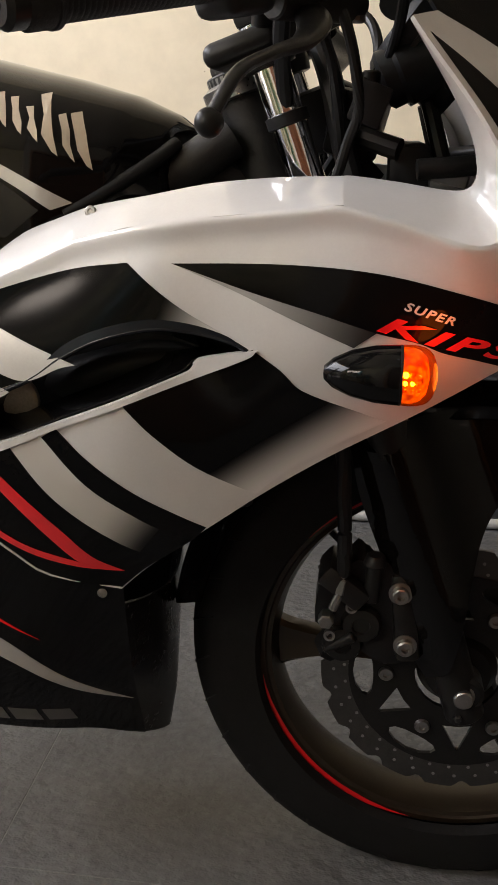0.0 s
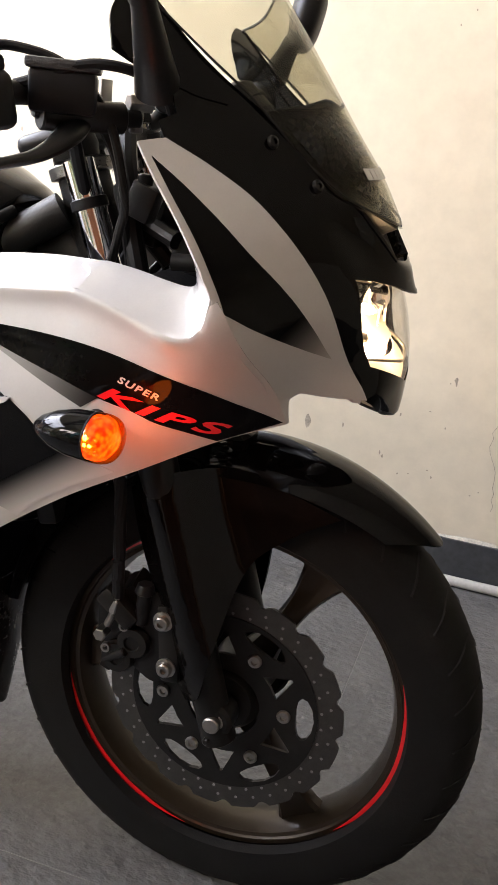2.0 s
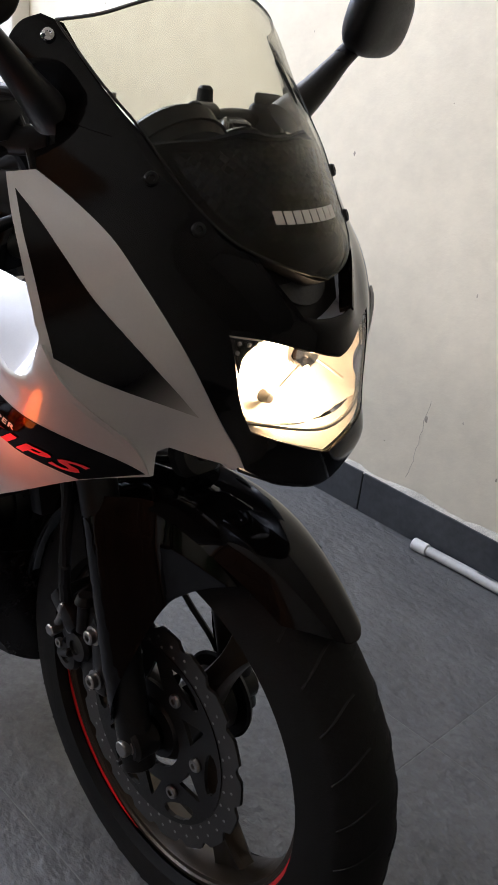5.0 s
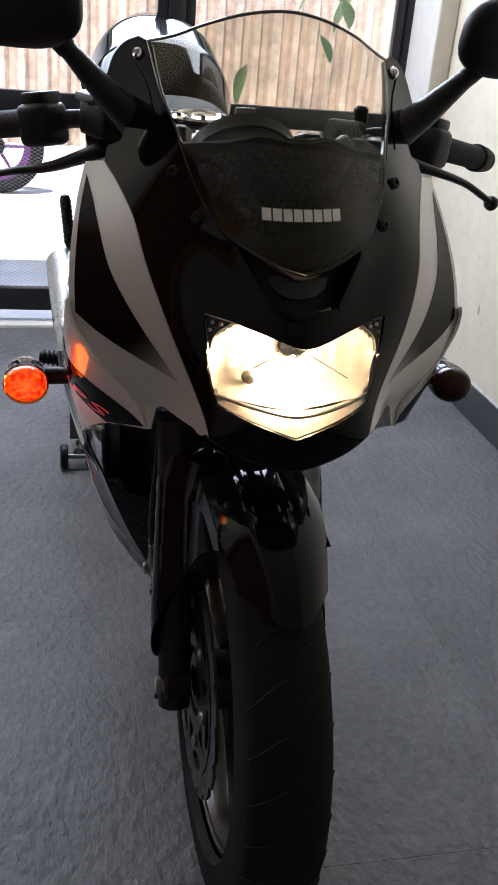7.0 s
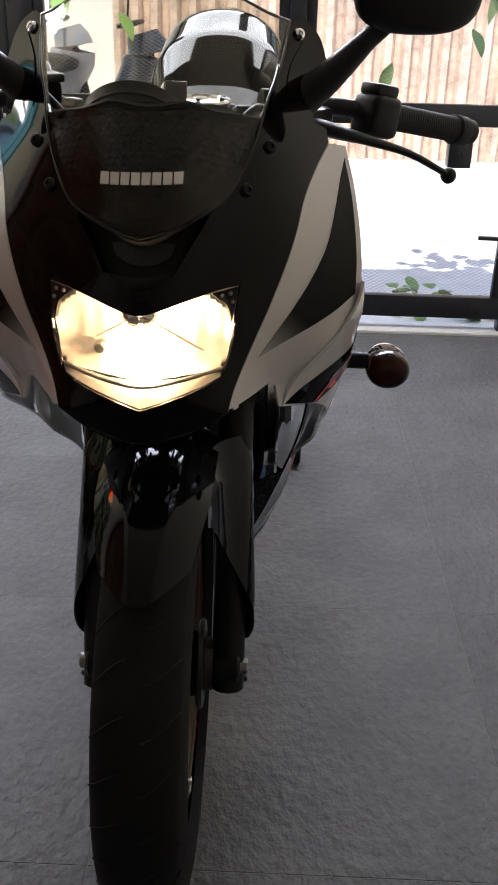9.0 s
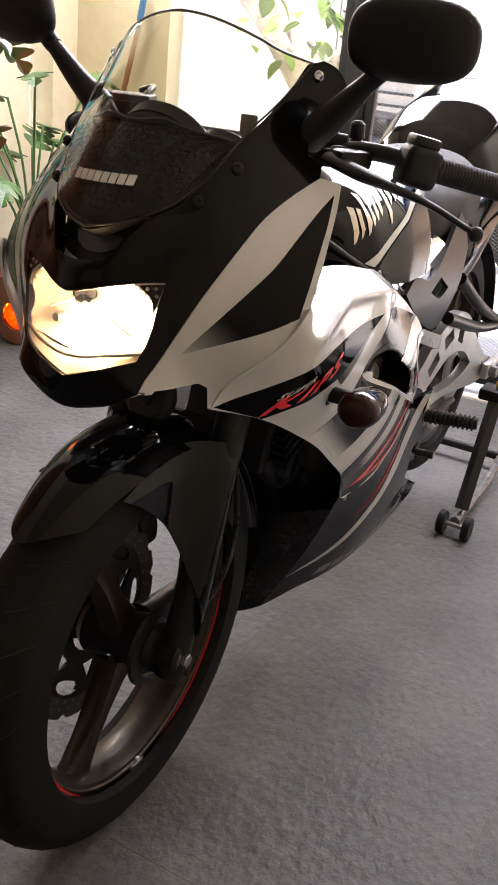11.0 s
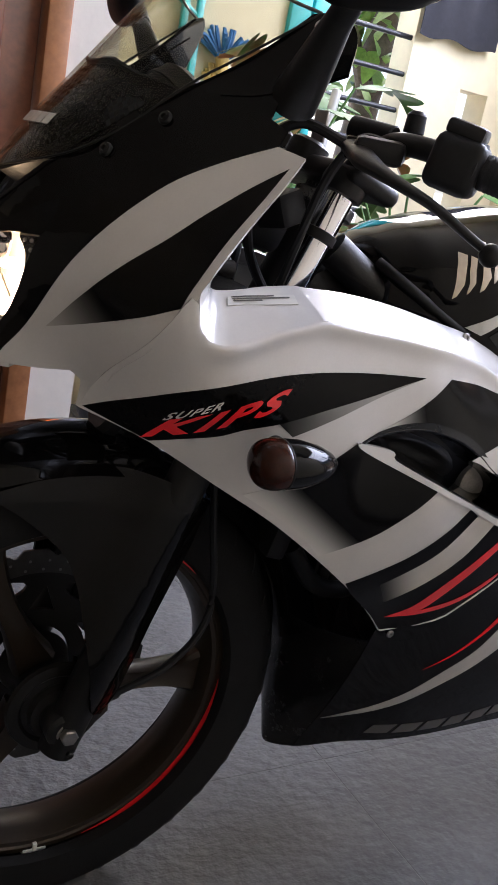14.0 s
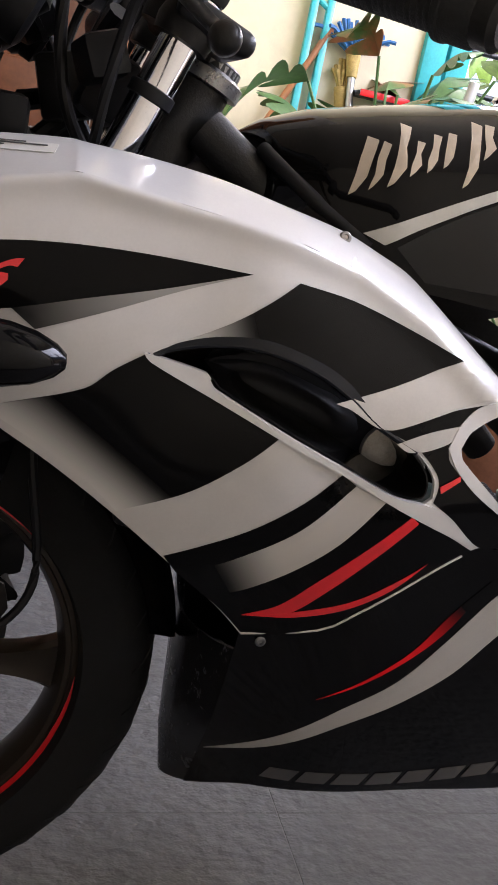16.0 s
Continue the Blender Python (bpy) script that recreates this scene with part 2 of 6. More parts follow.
def catmull(pts, n=6, closed=False):
    pts = [Vector(p) for p in pts]
    k = len(pts)
    out = []
    for i in range(k if closed else k - 1):
        p1, p2 = pts[i], pts[(i + 1) % k]
        p0 = pts[i - 1] if closed or i else p1 * 2 - p2
        p3 = pts[(i + 2) % k] if closed or i + 2 < k else p2 * 2 - p1
        for j in range(n):
            t = j / n
            out.append(0.5 * (2 * p1 + (p2 - p0) * t + (2 * p0 - 5 * p1 + 4 * p2 - p3) * t * t + (3 * p1 - p0 - 3 * p2 + p3) * t ** 3))
    if not closed:
        out.append(pts[-1])
    return out


def tube(pts, radius, segs=12, n=6, flat=1.0, ends=True, radii=None):
    """A round (or flattened) bar swept along a smooth line."""
    line = catmull(pts, n) if len(pts) > 2 else [Vector(p) for p in pts]
    bm = bmesh.new()
    rings = []
    up = Vector((0, 0, 1))
    for i, p in enumerate(line):
        d = (line[min(i + 1, len(line) - 1)] - line[max(i - 1, 0)]).normalized()
        side = d.cross(up)
        if side.length < 0.05:
            side = d.cross(Vector((0, 1, 0)))
        side.normalize()
        top = side.cross(d).normalized()
        r = radius
        if radii:
            u = i / (len(line) - 1) * (len(radii) - 1)
            k = min(int(u), len(radii) - 2)
            r = radii[k] + (radii[k + 1] - radii[k]) * (u - k)
        rings.append([bm.verts.new(p + side * (r * math.cos(2 * math.pi * s / segs)) + top * (r * flat * math.sin(2 * math.pi * s / segs))) for s in range(segs)])
    for a, b in zip(rings, rings[1:]):
        for s in range(segs):
            bm.faces.new((a[s], a[(s + 1) % segs], b[(s + 1) % segs], b[s]))
    if ends:
        bm.faces.new(rings[0][::-1])
        bm.faces.new(rings[-1])
    bmesh.ops.recalc_face_normals(bm, faces=bm.faces)
    return bm


def join(*bms):
    """Several bmeshes of one part as one."""
    out = bmesh.new()
    for b in bms:
        me = bpy.data.meshes.new("tmp")
        b.to_mesh(me)
        b.free()
        out.from_mesh(me)
        bpy.data.meshes.remove(me)
    return out


def blob(centre, size, power=2.5, segs=28, rings=16, m=None):
    """A rounded pebble: a superellipsoid."""
    bm = bmesh.new()
    bmesh.ops.create_uvsphere(bm, u_segments=segs, v_segments=rings, radius=1)
    for v in bm.verts:
        c = v.co
        k = (abs(c.x) ** power + abs(c.y) ** power + abs(c.z) ** power) ** (1 / power)
        v.co = Vector((c.x / k * size[0], c.y / k * size[1], c.z / k * size[2]))
    if m is not None:
        place(bm, m)
    bmesh.ops.translate(bm, vec=centre, verts=bm.verts)
    return bm


def spline_surface(ctrl, stiff):
    """A smooth sheet (thin-plate spline) through a few control places (a, b, height)."""
    c = np.array(ctrl, float)
    n = len(c)
    base = np.c_[np.ones(n), c[:, :2]]
    r = np.linalg.norm(c[:, None, :2] - c[None, :, :2], axis=2)
    k = r * r * np.log(r + 1e-12) + stiff * np.eye(n)
    w = np.linalg.solve(np.block([[k, base], [base.T, np.zeros((3, 3))]]), np.r_[c[:, 2], 0, 0, 0])

    def height(a, b):
        d = np.hypot(a - c[:, 0], b - c[:, 1])
        return float((w[:n] * d * d * np.log(d + 1e-12)).sum() + w[n] + w[n + 1] * a + w[n + 2] * b)
    return height


def rounded(outline, sub=5, corner=38):
    """An outline with smooth runs between its corners."""
    p = [Vector(q) for q in outline]
    n = len(p)
    sharp = []
    for i in range(n):
        a, b = p[i] - p[i - 1], p[(i + 1) % n] - p[i]
        sharp.append(a.length < 1e-9 or b.length < 1e-9 or a.angle(b) > radians(corner))
    out = []
    for i in range(n):
        j = (i + 1) % n
        p1, p2 = p[i], p[j]
        t1 = (p2 - p1) if sharp[i] else (p2 - p[i - 1]) * 0.5
        t2 = (p2 - p1) if sharp[j] else (p[(j + 1) % n] - p1) * 0.5
        L = (p2 - p1).length
        t1 = t1 * min(1, L / max(t1.length, 1e-9))
        t2 = t2 * min(1, L / max(t2.length, 1e-9))
        steps = sub if L > 0.008 else 2
        for k in range(steps):
            t = k / steps
            out.append(p1 * (2 * t ** 3 - 3 * t ** 2 + 1) + t1 * (t ** 3 - 2 * t ** 2 + t) + p2 * (3 * t ** 2 - 2 * t ** 3) + t2 * (t ** 3 - t ** 2))
    return out


from mathutils.geometry import tessellate_polygon


def score(bm, line, reach=.009):
    """Cuts a flat mesh along a line, so that a fold can follow it."""
    for a, b in zip(line, line[1:]):
        a, d = Vector((*a, 0)), Vector((*(b - a), 0))
        n = Vector((-d.y, d.x, 0)).normalized()
        near = []
        for f in bm.faces:
            p = f.calc_center_median() - a
            if abs(p.dot(n)) < reach and -.05 - reach / d.length < p.dot(d) / d.length_squared < 1.05 + reach / d.length:
                near.append(f)
        geom = set(near) | {e for f in near for e in f.edges} | {v for f in near for v in f.verts}
        bmesh.ops.bisect_plane(bm, geom=list(geom), dist=1e-5, plane_co=a, plane_no=n)


def sheet(outline, onto, out, thick=0.003, step=0.018, holes=(), smooth_edge=True, folds=()):
    """A panel: the outline, cut to a grid, laid on a surface by onto(a, b) and given thickness away from the direction out."""
    loops = [rounded(o) if smooth_edge else [Vector(q) for q in o] for o in (outline, *holes)]
    flat = [[Vector((q[0], q[1], 0)) for q in l] for l in loops]
    tris = tessellate_polygon(flat)
    bm = bmesh.new()
    vs = [bm.verts.new(v) for l in flat for v in l]
    for t in tris:
        try:
            bm.faces.new([vs[i] for i in t])
        except ValueError:
            pass
    for ax in (0, 1):
        lo, hi = min(v.co[ax] for v in bm.verts), max(v.co[ax] for v in bm.verts)
        k = math.floor(lo / step) + 1
        while k * step < hi:
            co, no = Vector((0, 0, 0)), Vector((0, 0, 0))
            co[ax], no[ax] = k * step, 1
            bmesh.ops.bisect_plane(bm, geom=bm.verts[:] + bm.edges[:] + bm.faces[:], dist=1e-6, plane_co=co, plane_no=no)
            k += 1
    for line in folds:
        score(bm, line)
    bmesh.ops.dissolve_degenerate(bm, dist=1e-5, edges=bm.edges)
    for v in bm.verts:
        v.co = onto(v.co.x, v.co.y)
    bm.normal_update()
    flip = sum((f.normal.dot(out) * f.calc_area() for f in bm.faces)) < 0
    if flip:
        bmesh.ops.reverse_faces(bm, faces=bm.faces)
        bm.normal_update()
    if thick:
        top = bm.faces[:]
        edge = [e for e in bm.edges if len(e.link_faces) == 1]
        low = {v: bm.verts.new(v.co - v.normal * thick) for v in bm.verts[:]}
        for f in top:
            bm.faces.new([low[v] for v in reversed(f.verts)])
        for e in edge:
            l = e.link_faces[0].loops
            a, b = e.verts
            for lp in l:
                if lp.edge == e:
                    a, b = lp.vert, lp.link_loop_next.vert
            bm.faces.new((b, a, low[a], low[b]))
    bm.normal_update()
    return bm


def mirrored(outline):
    """A half outline that starts and ends on the middle line, closed over the other half."""
    return list(outline) + [(-a, b) for a, b in reversed(outline) if abs(a) > 1e-6]


def words(text, size, shear=0.0, fat=0.0):
    """The built-in letters as a flat bmesh, starting at the origin, as tall as size, and its width."""
    cu = bpy.data.curves.new("words", "FONT")
    cu.body, cu.size, cu.shear, cu.offset, cu.resolution_u = text, size, shear, fat, 3
    cu.space_character = 1.22
    ob = bpy.data.objects.new("words", cu)
    scene.collection.objects.link(ob)
    me = bpy.data.meshes.new_from_object(ob.evaluated_get(bpy.context.evaluated_depsgraph_get()))
    bpy.data.objects.remove(ob)
    bm = bmesh.new()
    bm.from_mesh(me)
    bpy.data.meshes.remove(me)
    bmesh.ops.triangulate(bm, faces=bm.faces)
    w = max(v.co.x for v in bm.verts)
    return bm, w


def grid_surface(rows):
    """A sheet through rows of places."""
    bm = bmesh.new()
    vs = [[bm.verts.new(p) for p in r] for r in rows]
    for a, b in zip(vs, vs[1:]):
        for i in range(len(a) - 1):
            bm.faces.new((a[i], a[i + 1], b[i + 1], b[i]))
    bmesh.ops.remove_doubles(bm, verts=bm.verts, dist=1e-6)
    bmesh.ops.recalc_face_normals(bm, faces=bm.faces)
    return bm


def thicken(bm, t):
    bm.normal_update()
    top = bm.faces[:]
    edge = [(e, e.link_faces[0]) for e in bm.edges if len(e.link_faces) == 1]
    low = {v: bm.verts.new(v.co - v.normal * t) for v in bm.verts[:]}
    for f in top:
        bm.faces.new([low[v] for v in reversed(f.verts)])
    for e, f in edge:
        for lp in f.loops:
            if lp.edge == e:
                a, b = lp.vert, lp.link_loop_next.vert
        bm.faces.new((b, a, low[a], low[b]))
    bm.normal_update()
    return bm


# ---------- the garage ----------
PLASTER = material("cream_wall_paint", (.68, .605, .46), .75, 0, 0, .07, 3.0, .35, 60)
YELLOW = material("pale_yellow_wall_paint", (.70, .62, .43), .75, 0, 0, .08, 3.0, .35, 60)
WHITE_WALL = material("white_wall_paint", (.66, .62, .55), .7, 0, 0, .06, 3.0, .3, 60)
CEIL = material("ceiling_paint", (.58, .53, .45), .8, 0, 0, .04, 4.0)
SKIRT = material("slate_skirting", (.045, .047, .050), .42, 0, 0, .35, 9, .4, 90, .1)
MORTAR = material("crumbled_mortar", (.50, .47, .40), .9, 0, 0, .3, 40, 1.0, 120)
GATE_STEEL = material("black_gate_paint", (.015, .016, .02), .35, .2, 0, .3, 20, .15, 200, .1)
MESH_STEEL = material("expanded_metal", (.42, .42, .41), .45, .3, 0, .2, 30)
TEAL = material("teal_gloss_paint", (.03, .42, .45), .35, 0, .2, .1, 20, .1, 120)
WOOD = material("varnished_door_wood", (.16, .052, .018), .42, 0, .3, .35, 7, .15, 90, .08)
WOOD_LIGHT = material("orange_frame_wood", (.32, .13, .048), .38, 0, .2, .25, 7, .15, 90)
CONCRETE = material("sunlit_concrete", (.62, .60, .56), .85, 0, 0, .15, 1.5, .4, 40)


def slate():
    m = material("slate_floor_tile", (.112, .111, .108), .55, 0, 0, spec=.4)
    p = m.node_tree.nodes["Principled BSDF"]
    tc, info = node(m, "ShaderNodeTexCoord"), node(m, "ShaderNodeObjectInfo")
    big = node(m, "ShaderNodeTexNoise", Scale=5.0, Detail=9.0, Roughness=.62)
    fine = node(m, "ShaderNodeTexNoise", Scale=70.0, Detail=6.0, Roughness=.6)
    cleft = node(m, "ShaderNodeTexNoise", Scale=44.0, Detail=3.0, Roughness=.5, Distortion=.05)
    mapn = node(m, "ShaderNodeMapping")
    mapn.inputs["Scale"].default_value = (.9, 1.15, 1)
    geo = node(m, "ShaderNodeNewGeometry")
    links(m, geo.outputs["Position"], mapn.inputs[0])
    for n in (big, fine):
        links(m, geo.outputs["Position"], n.inputs["Vector"])
    links(m, mapn.outputs[0], cleft.inputs["Vector"])
    r = node(m, "ShaderNodeMapRange")
    r.inputs[1].default_value, r.inputs[2].default_value, r.inputs[3].default_value, r.inputs[4].default_value = .3, .7, .72, 1.25
    links(m, big.outputs[0], r.inputs[0])
    r2 = node(m, "ShaderNodeMapRange")
    r2.inputs[1].default_value, r2.inputs[2].default_value, r2.inputs[3].default_value, r2.inputs[4].default_value = .3, .7, .85, 1.15
    links(m, fine.outputs[0], r2.inputs[0])
    r3 = node(m, "ShaderNodeMapRange")
    r3.inputs[3].default_value, r3.inputs[4].default_value = .93, 1.07
    links(m, info.outputs["Random"], r3.inputs[0])
    a, b = node(m, "ShaderNodeMath"), node(m, "ShaderNodeMath")
    a.operation = b.operation = "MULTIPLY"
    links(m, r.outputs[0], a.inputs[0])
    links(m, r2.outputs[0], a.inputs[1])
    links(m, a.outputs[0], b.inputs[0])
    links(m, r3.outputs[0], b.inputs[1])
    mul = node(m, "ShaderNodeVectorMath")
    mul.operation = "SCALE"
    mul.inputs[0].default_value = (.100, .099, .097)
    links(m, b.outputs[0], mul.inputs["Scale"])
    links(m, mul.outputs[0], p.inputs["Base Color"])
    rr = node(m, "ShaderNodeMapRange")
    rr.inputs[3].default_value, rr.inputs[4].default_value = .52, .74
    links(m, big.outputs[0], rr.inputs[0])
    links(m, rr.outputs[0], p.inputs["Roughness"])
    b1 = node(m, "ShaderNodeBump", Strength=.62, Distance=.014)
    b2 = node(m, "ShaderNodeBump", Strength=.35, Distance=.0015)
    links(m, cleft.outputs[0], b1.inputs["Height"])
    links(m, fine.outputs[0], b2.inputs["Height"])
    links(m, b1.outputs[0], b2.inputs["Normal"])
    links(m, b2.outputs[0], p.inputs["Normal"])
    return m


SLATE = slate()


def structure(name, bm, mat, label, smooth=0):
    return tagged(part(name, bm, mat, None, "", smooth), label, "", "", "structure")


GX = -2.35          # plane of the gate and the front wall
NY = 1.06           # wall beside the motorcycle
floor = structure("floor", span((GX - .02, -3.0, -.12), (5.12, NY + .02, -.0007), 0), material("grout", (.15, .146, .138), .9, 0, 0, .2, 30), "dark grey slate-look tiled garage floor")
structure("ground", span((-60, -60, -.30), (60, 60, -.06), 0), CONCRETE, "pale sunlit concrete yard outside the gate")
structure("gate_sill", span((GX - .14, -1.55, -.07), (GX + .05, NY, .012), .006), material("pale_sill", (.62, .60, .56), .6, 0, 0, .1, 8), "pale raised threshold under the gate")
structure("wall_north", span((GX - .05, NY, -.1), (5.12, NY + .15, 2.85), 0), PLASTER, "cream painted plaster wall with scuffs")
# Unseen; set this far back so less light bounces onto the nose.
structure("wall_east", span((5.0, -1.32, -.1), (5.15, NY, 2.85), 0), PLASTER, "plain cream plaster wall, unseen, closing the room")
structure("wall_south", join(span((.62, -1.32, -.1), (5.0, -1.2, 2.85), 0), span((-.42, -1.32, 2.08), (.62, -1.2, 2.85), 0), span((-.42, -1.32, -.1), (-.305, -1.2, 2.08), 0)), WHITE_WALL, "white painted wall around a wooden door")
structure("wall_recess", join(span((-1.27, -2.12, -.1), (-.30, -2.0, .86), 0), span((-1.27, -2.12, 1.06), (-.30, -2.0, 2.85), 0), span((-1.17, -2.12, .86), (-.30, -2.0, 1.06), 0), span((-1.27, -2.12, .86), (-1.235, -2.0, 1.06), 0),
                              span((-1.80, -2.12, -.1), (-1.27, -2.0, .70), 0), span((-1.80, -2.12, 2.05), (-1.27, -2.0, 2.85), 0),
                              span((-2.06, -2.12, -.1), (-1.80, -2.0, 2.85), 0), span((GX, -2.12, -.1), (-2.20, -2.0, 2.85), 0), span((-2.20, -2.12, -.1), (-2.06, -2.0, .66), 0), span((-2.20, -2.12, 1.30), (-2.06, -2.0, 2.85), 0), span((-.42, -2.0, -.1), (-.36, -1.32, 2.85), 0)), YELLOW, "pale yellow recess wall with a barred window")
structure("wall_west", join(span((GX - .10, -2.12, -.1), (GX, -1.55, 2.85), 0), span((GX - .10, -1.55, 2.60), (GX, NY, 2.85), 0)), YELLOW, "pale yellow front wall beside the gate")
# Unseen; reaches past the recess wall as an eave that blocks the sun.
structure("ceiling", span((GX - .10, -2.6, 2.85), (5.15, NY + .15, 2.95), 0), CEIL, "plain painted ceiling with an added eave, unseen")
structure("pillar", span((GX - .02, .995, -.05), (-2.10, NY, 2.85), .006), WHITE_WALL, "white painted gate pillar with worn foot")

# skirting stones along the wall
for k in range(14):
    x0 = -2.10 + k * .52
    structure("baseboard", span((x0 + .0015, NY - .014, 0), (min(x0 + .5185, 5.0), NY, .108 + random.uniform(-.003, .003)), .002), SKIRT, "dark slate skirting stone")
bm = bmesh.new()
n = 360
top, bot = [], []
for i in range(n + 1):
    x = -2.1 + 7.1 * i / n
    h = .112 + .010 * (noise.noise(Vector((x * 9, 3, 0))) + .7 * noise.noise(Vector((x * 31, 1, 0))))
    top.append(bm.verts.new((x, NY - .0025 - .002 * random.random(), h + .004)))
    bot.append(bm.verts.new((x, NY - .0125, .104)))
for i in range(n):
    bm.faces.new((bot[i], bot[i + 1], top[i + 1], top[i]))
structure("trim", bm, MORTAR, "crumbling pale mortar line over the skirting")
bm = span((.62, -1.2, 0), (5.0, -1.188, .10), .002)
structure("baseboard", join(bm, span((-.42, -1.2, 0), (-.305, -1.188, .10), .002)), SKIRT, "dark slate skirting stone")

# conduit on the floor along the wall
pipe = part("conduit_pipe", tube([(-.33, 1.022, .013), (-.10, 1.028, .013), (.3, 1.026, .013), (4.9, 1.03, .013)], .012, 14, 10), material("grey_pvc", (.46, .45, .42), .45, 0, 0, .1, 20), None)
tagged(pipe, "pale grey plastic conduit lying along the skirting", "pipe")
part("end_socket", rod((-.345, 1.0215, .013), (-.305, 1.0225, .013), .0148), material("white_pvc", (.6, .59, .56), .4), pipe)

# wooden door
door = tagged(new("door_1"), "varnished reddish brown panelled wooden door, closed", "", "", "structure")
part("door_frame", join(span((-.305, -1.29, 0), (-.250, -1.186, 2.08), .006), span((.52, -1.29, 0), (.62, -1.186, 2.08), .006), span((-.250, -1.29, 2.0), (.52, -1.186, 2.08), .006)), WOOD_LIGHT, door, "orange wood door frame")
leaf = part("door_leaf", span((-.248, -1.27, .01), (.518, -1.232, 1.998), .003), WOOD, door)
for x0, x1 in ((-.17, .09), (.17, .43)):
    for z0, z1 in ((.15, .62), (.75, .95), (1.02, 1.22), (1.30, 1.86)):
        part("raised_panel", block((x1 - x0, .016, z1 - z0), .012, Matrix.Translation(((x0 + x1) / 2, -1.232, (z0 + z1) / 2)), 3), WOOD, leaf)
part("door_handle", join(rod((.46, -1.232, 1.0), (.46, -1.19, 1.0), .009), rod((.46, -1.192, 1.0), (.35, -1.192, 1.0), .009)), STEEL, leaf)

# ---------- gate ----------
def expanded(y0, y1, z0, z1, x, pitch=.022):
    """Diamond mesh of crossing flat wires."""
    bm = bmesh.new()
    w, h, slope = y1 - y0, z1 - z0, .55
    for d in (1, -1):
        k = -int(h / (pitch * slope)) - 1
        while k * pitch < w + h / slope:
            c = k * pitch
            pts = []
            a0 = (c, 0) if d > 0 else (c, h)
            # y = c + z / slope
            za, zb = max(0, -c * slope), min(h, (w - c) * slope)
            if zb - za > .004:
                ya, yb = c + za / slope, c + zb / slope
                if d < 0:
                    ya, yb = w - ya, w - yb
                t = .00045
                vs = [bm.verts.new((x + dx, y0 + yy, z0 + zz + dz)) for yy, zz in ((ya, za), (yb, zb)) for dx, dz in ((-.001, -t), (.001, t))]
                vs2 = [bm.verts.new((x + dx, y0 + yy, z0 + zz + dz)) for yy, zz in ((ya, za), (yb, zb)) for dx, dz in ((.001, -t), (-.001, t))]
                bm.faces.new((vs[0], vs[2], vs[3], vs[1]))
                bm.faces.new((vs2[0], vs2[2], vs2[3], vs2[1]))
            k += 1
    return bm


gate = empty("gate", "black painted steel gate with diamond mesh panels, closed", "gate")
GP = [(-1.56, .02), (-.735, .085), (.183, .055), (1.0, .05)]
for y, w in GP[1:]:
    part("post", span((GX - .035, y - w / 2, .0), (GX + .02, y + w / 2, 2.6), .003), GATE_STEEL, gate)
for (ya, wa), (yb, wb) in zip(GP, GP[1:]):
    a, b = ya + wa / 2, yb - wb / 2
    for z0, z1 in ((.055, .135), (.735, .805), (1.44, 1.50), (2.5, 2.6)):
        part("rail", span((GX - .028, a, z0), (GX + .012, b, z1), .003), GATE_STEEL, gate)
    for y0 in (a, b - .035) if ya > -1 else (b - .035,):
        part("stile", span((GX - .024, y0, .135), (GX + .008, y0 + .035, 2.5), .003), GATE_STEEL, gate)
    for z0, z1 in ((.135, .735), (.805, 1.44), (1.50, 2.5)):
        part("mesh_panel", expanded(a + .035, b - .035, z0, z1, GX - .012), MESH_STEEL, gate)
part("lock_box", span((GX - .03, .72, .60), (GX + .03, .80, .735), .004), GATE_STEEL, gate)
part("bolt_bar", rod((GX + .025, .86, .36), (GX + .025, .97, .36), .008), GATE_STEEL, gate)
part("hasp", tube([(GX + .025, .90, .66), (GX + .04, .925, .645), (GX + .025, .95, .66)], .006, 8, 6), STEEL, gate)

# ---------- window with bars in the recess ----------
win = tagged(new("window_1"), "teal painted window frame with dark horizontal bars", "", "", "structure")
part("window_frame", join(span((-1.345, -2.06, .70), (-1.27, -1.975, 2.05), .004), span((-1.43, -2.05, .70), (-1.36, -1.985, 2.05), .004)), TEAL, win)
part("window_sill", span((-1.80, -2.06, .70), (-1.43, -1.98, .735), .004), WHITE_WALL, win)
for k in range(9):
    part("bar", rod((-1.80, -2.02, .80 + .125 * k), (-1.40, -2.02, .80 + .125 * k), .0095, .0095, 12), GATE_STEEL, win)


# ---------- motorcycle ----------
bike = empty("motorcycle", "black and pearl white faired sport motorcycle on a rear stand", "motorcycle")

# control places of the body's skin: side (x, z -> y), nose (y, z -> x), screen (y, z -> x), belly (x, z -> y)
SIDE = [(-.004, .806, .228), (.057, .704, .141), (.05, .73, .150), (-.117, .757, .227), (-.214, .701, .222), (-.264, .690, .216), (-.215, .563, .199),
        (-.26, .525, .198), (-.328, .646, .232), (-.387, .618, .223), (-.457, .589, .219), (-.351, .438, .168), (-.372, .433, .174), (-.02, .74, .215),
        (-.10, .66, .212), (-.30, .77, .216), (-.45, .74, .195), (-.45, .68, .215), (-.56, .60, .20), (-.60, .66, .19), (-.55, .48, .185),
        (-.141, .822, .214), (-.07, .808, .222), (-.25, .815, .206), (-.37, .797, .190), (-.45, .77, .184)]
side_base = spline_surface(SIDE, 2e-4)
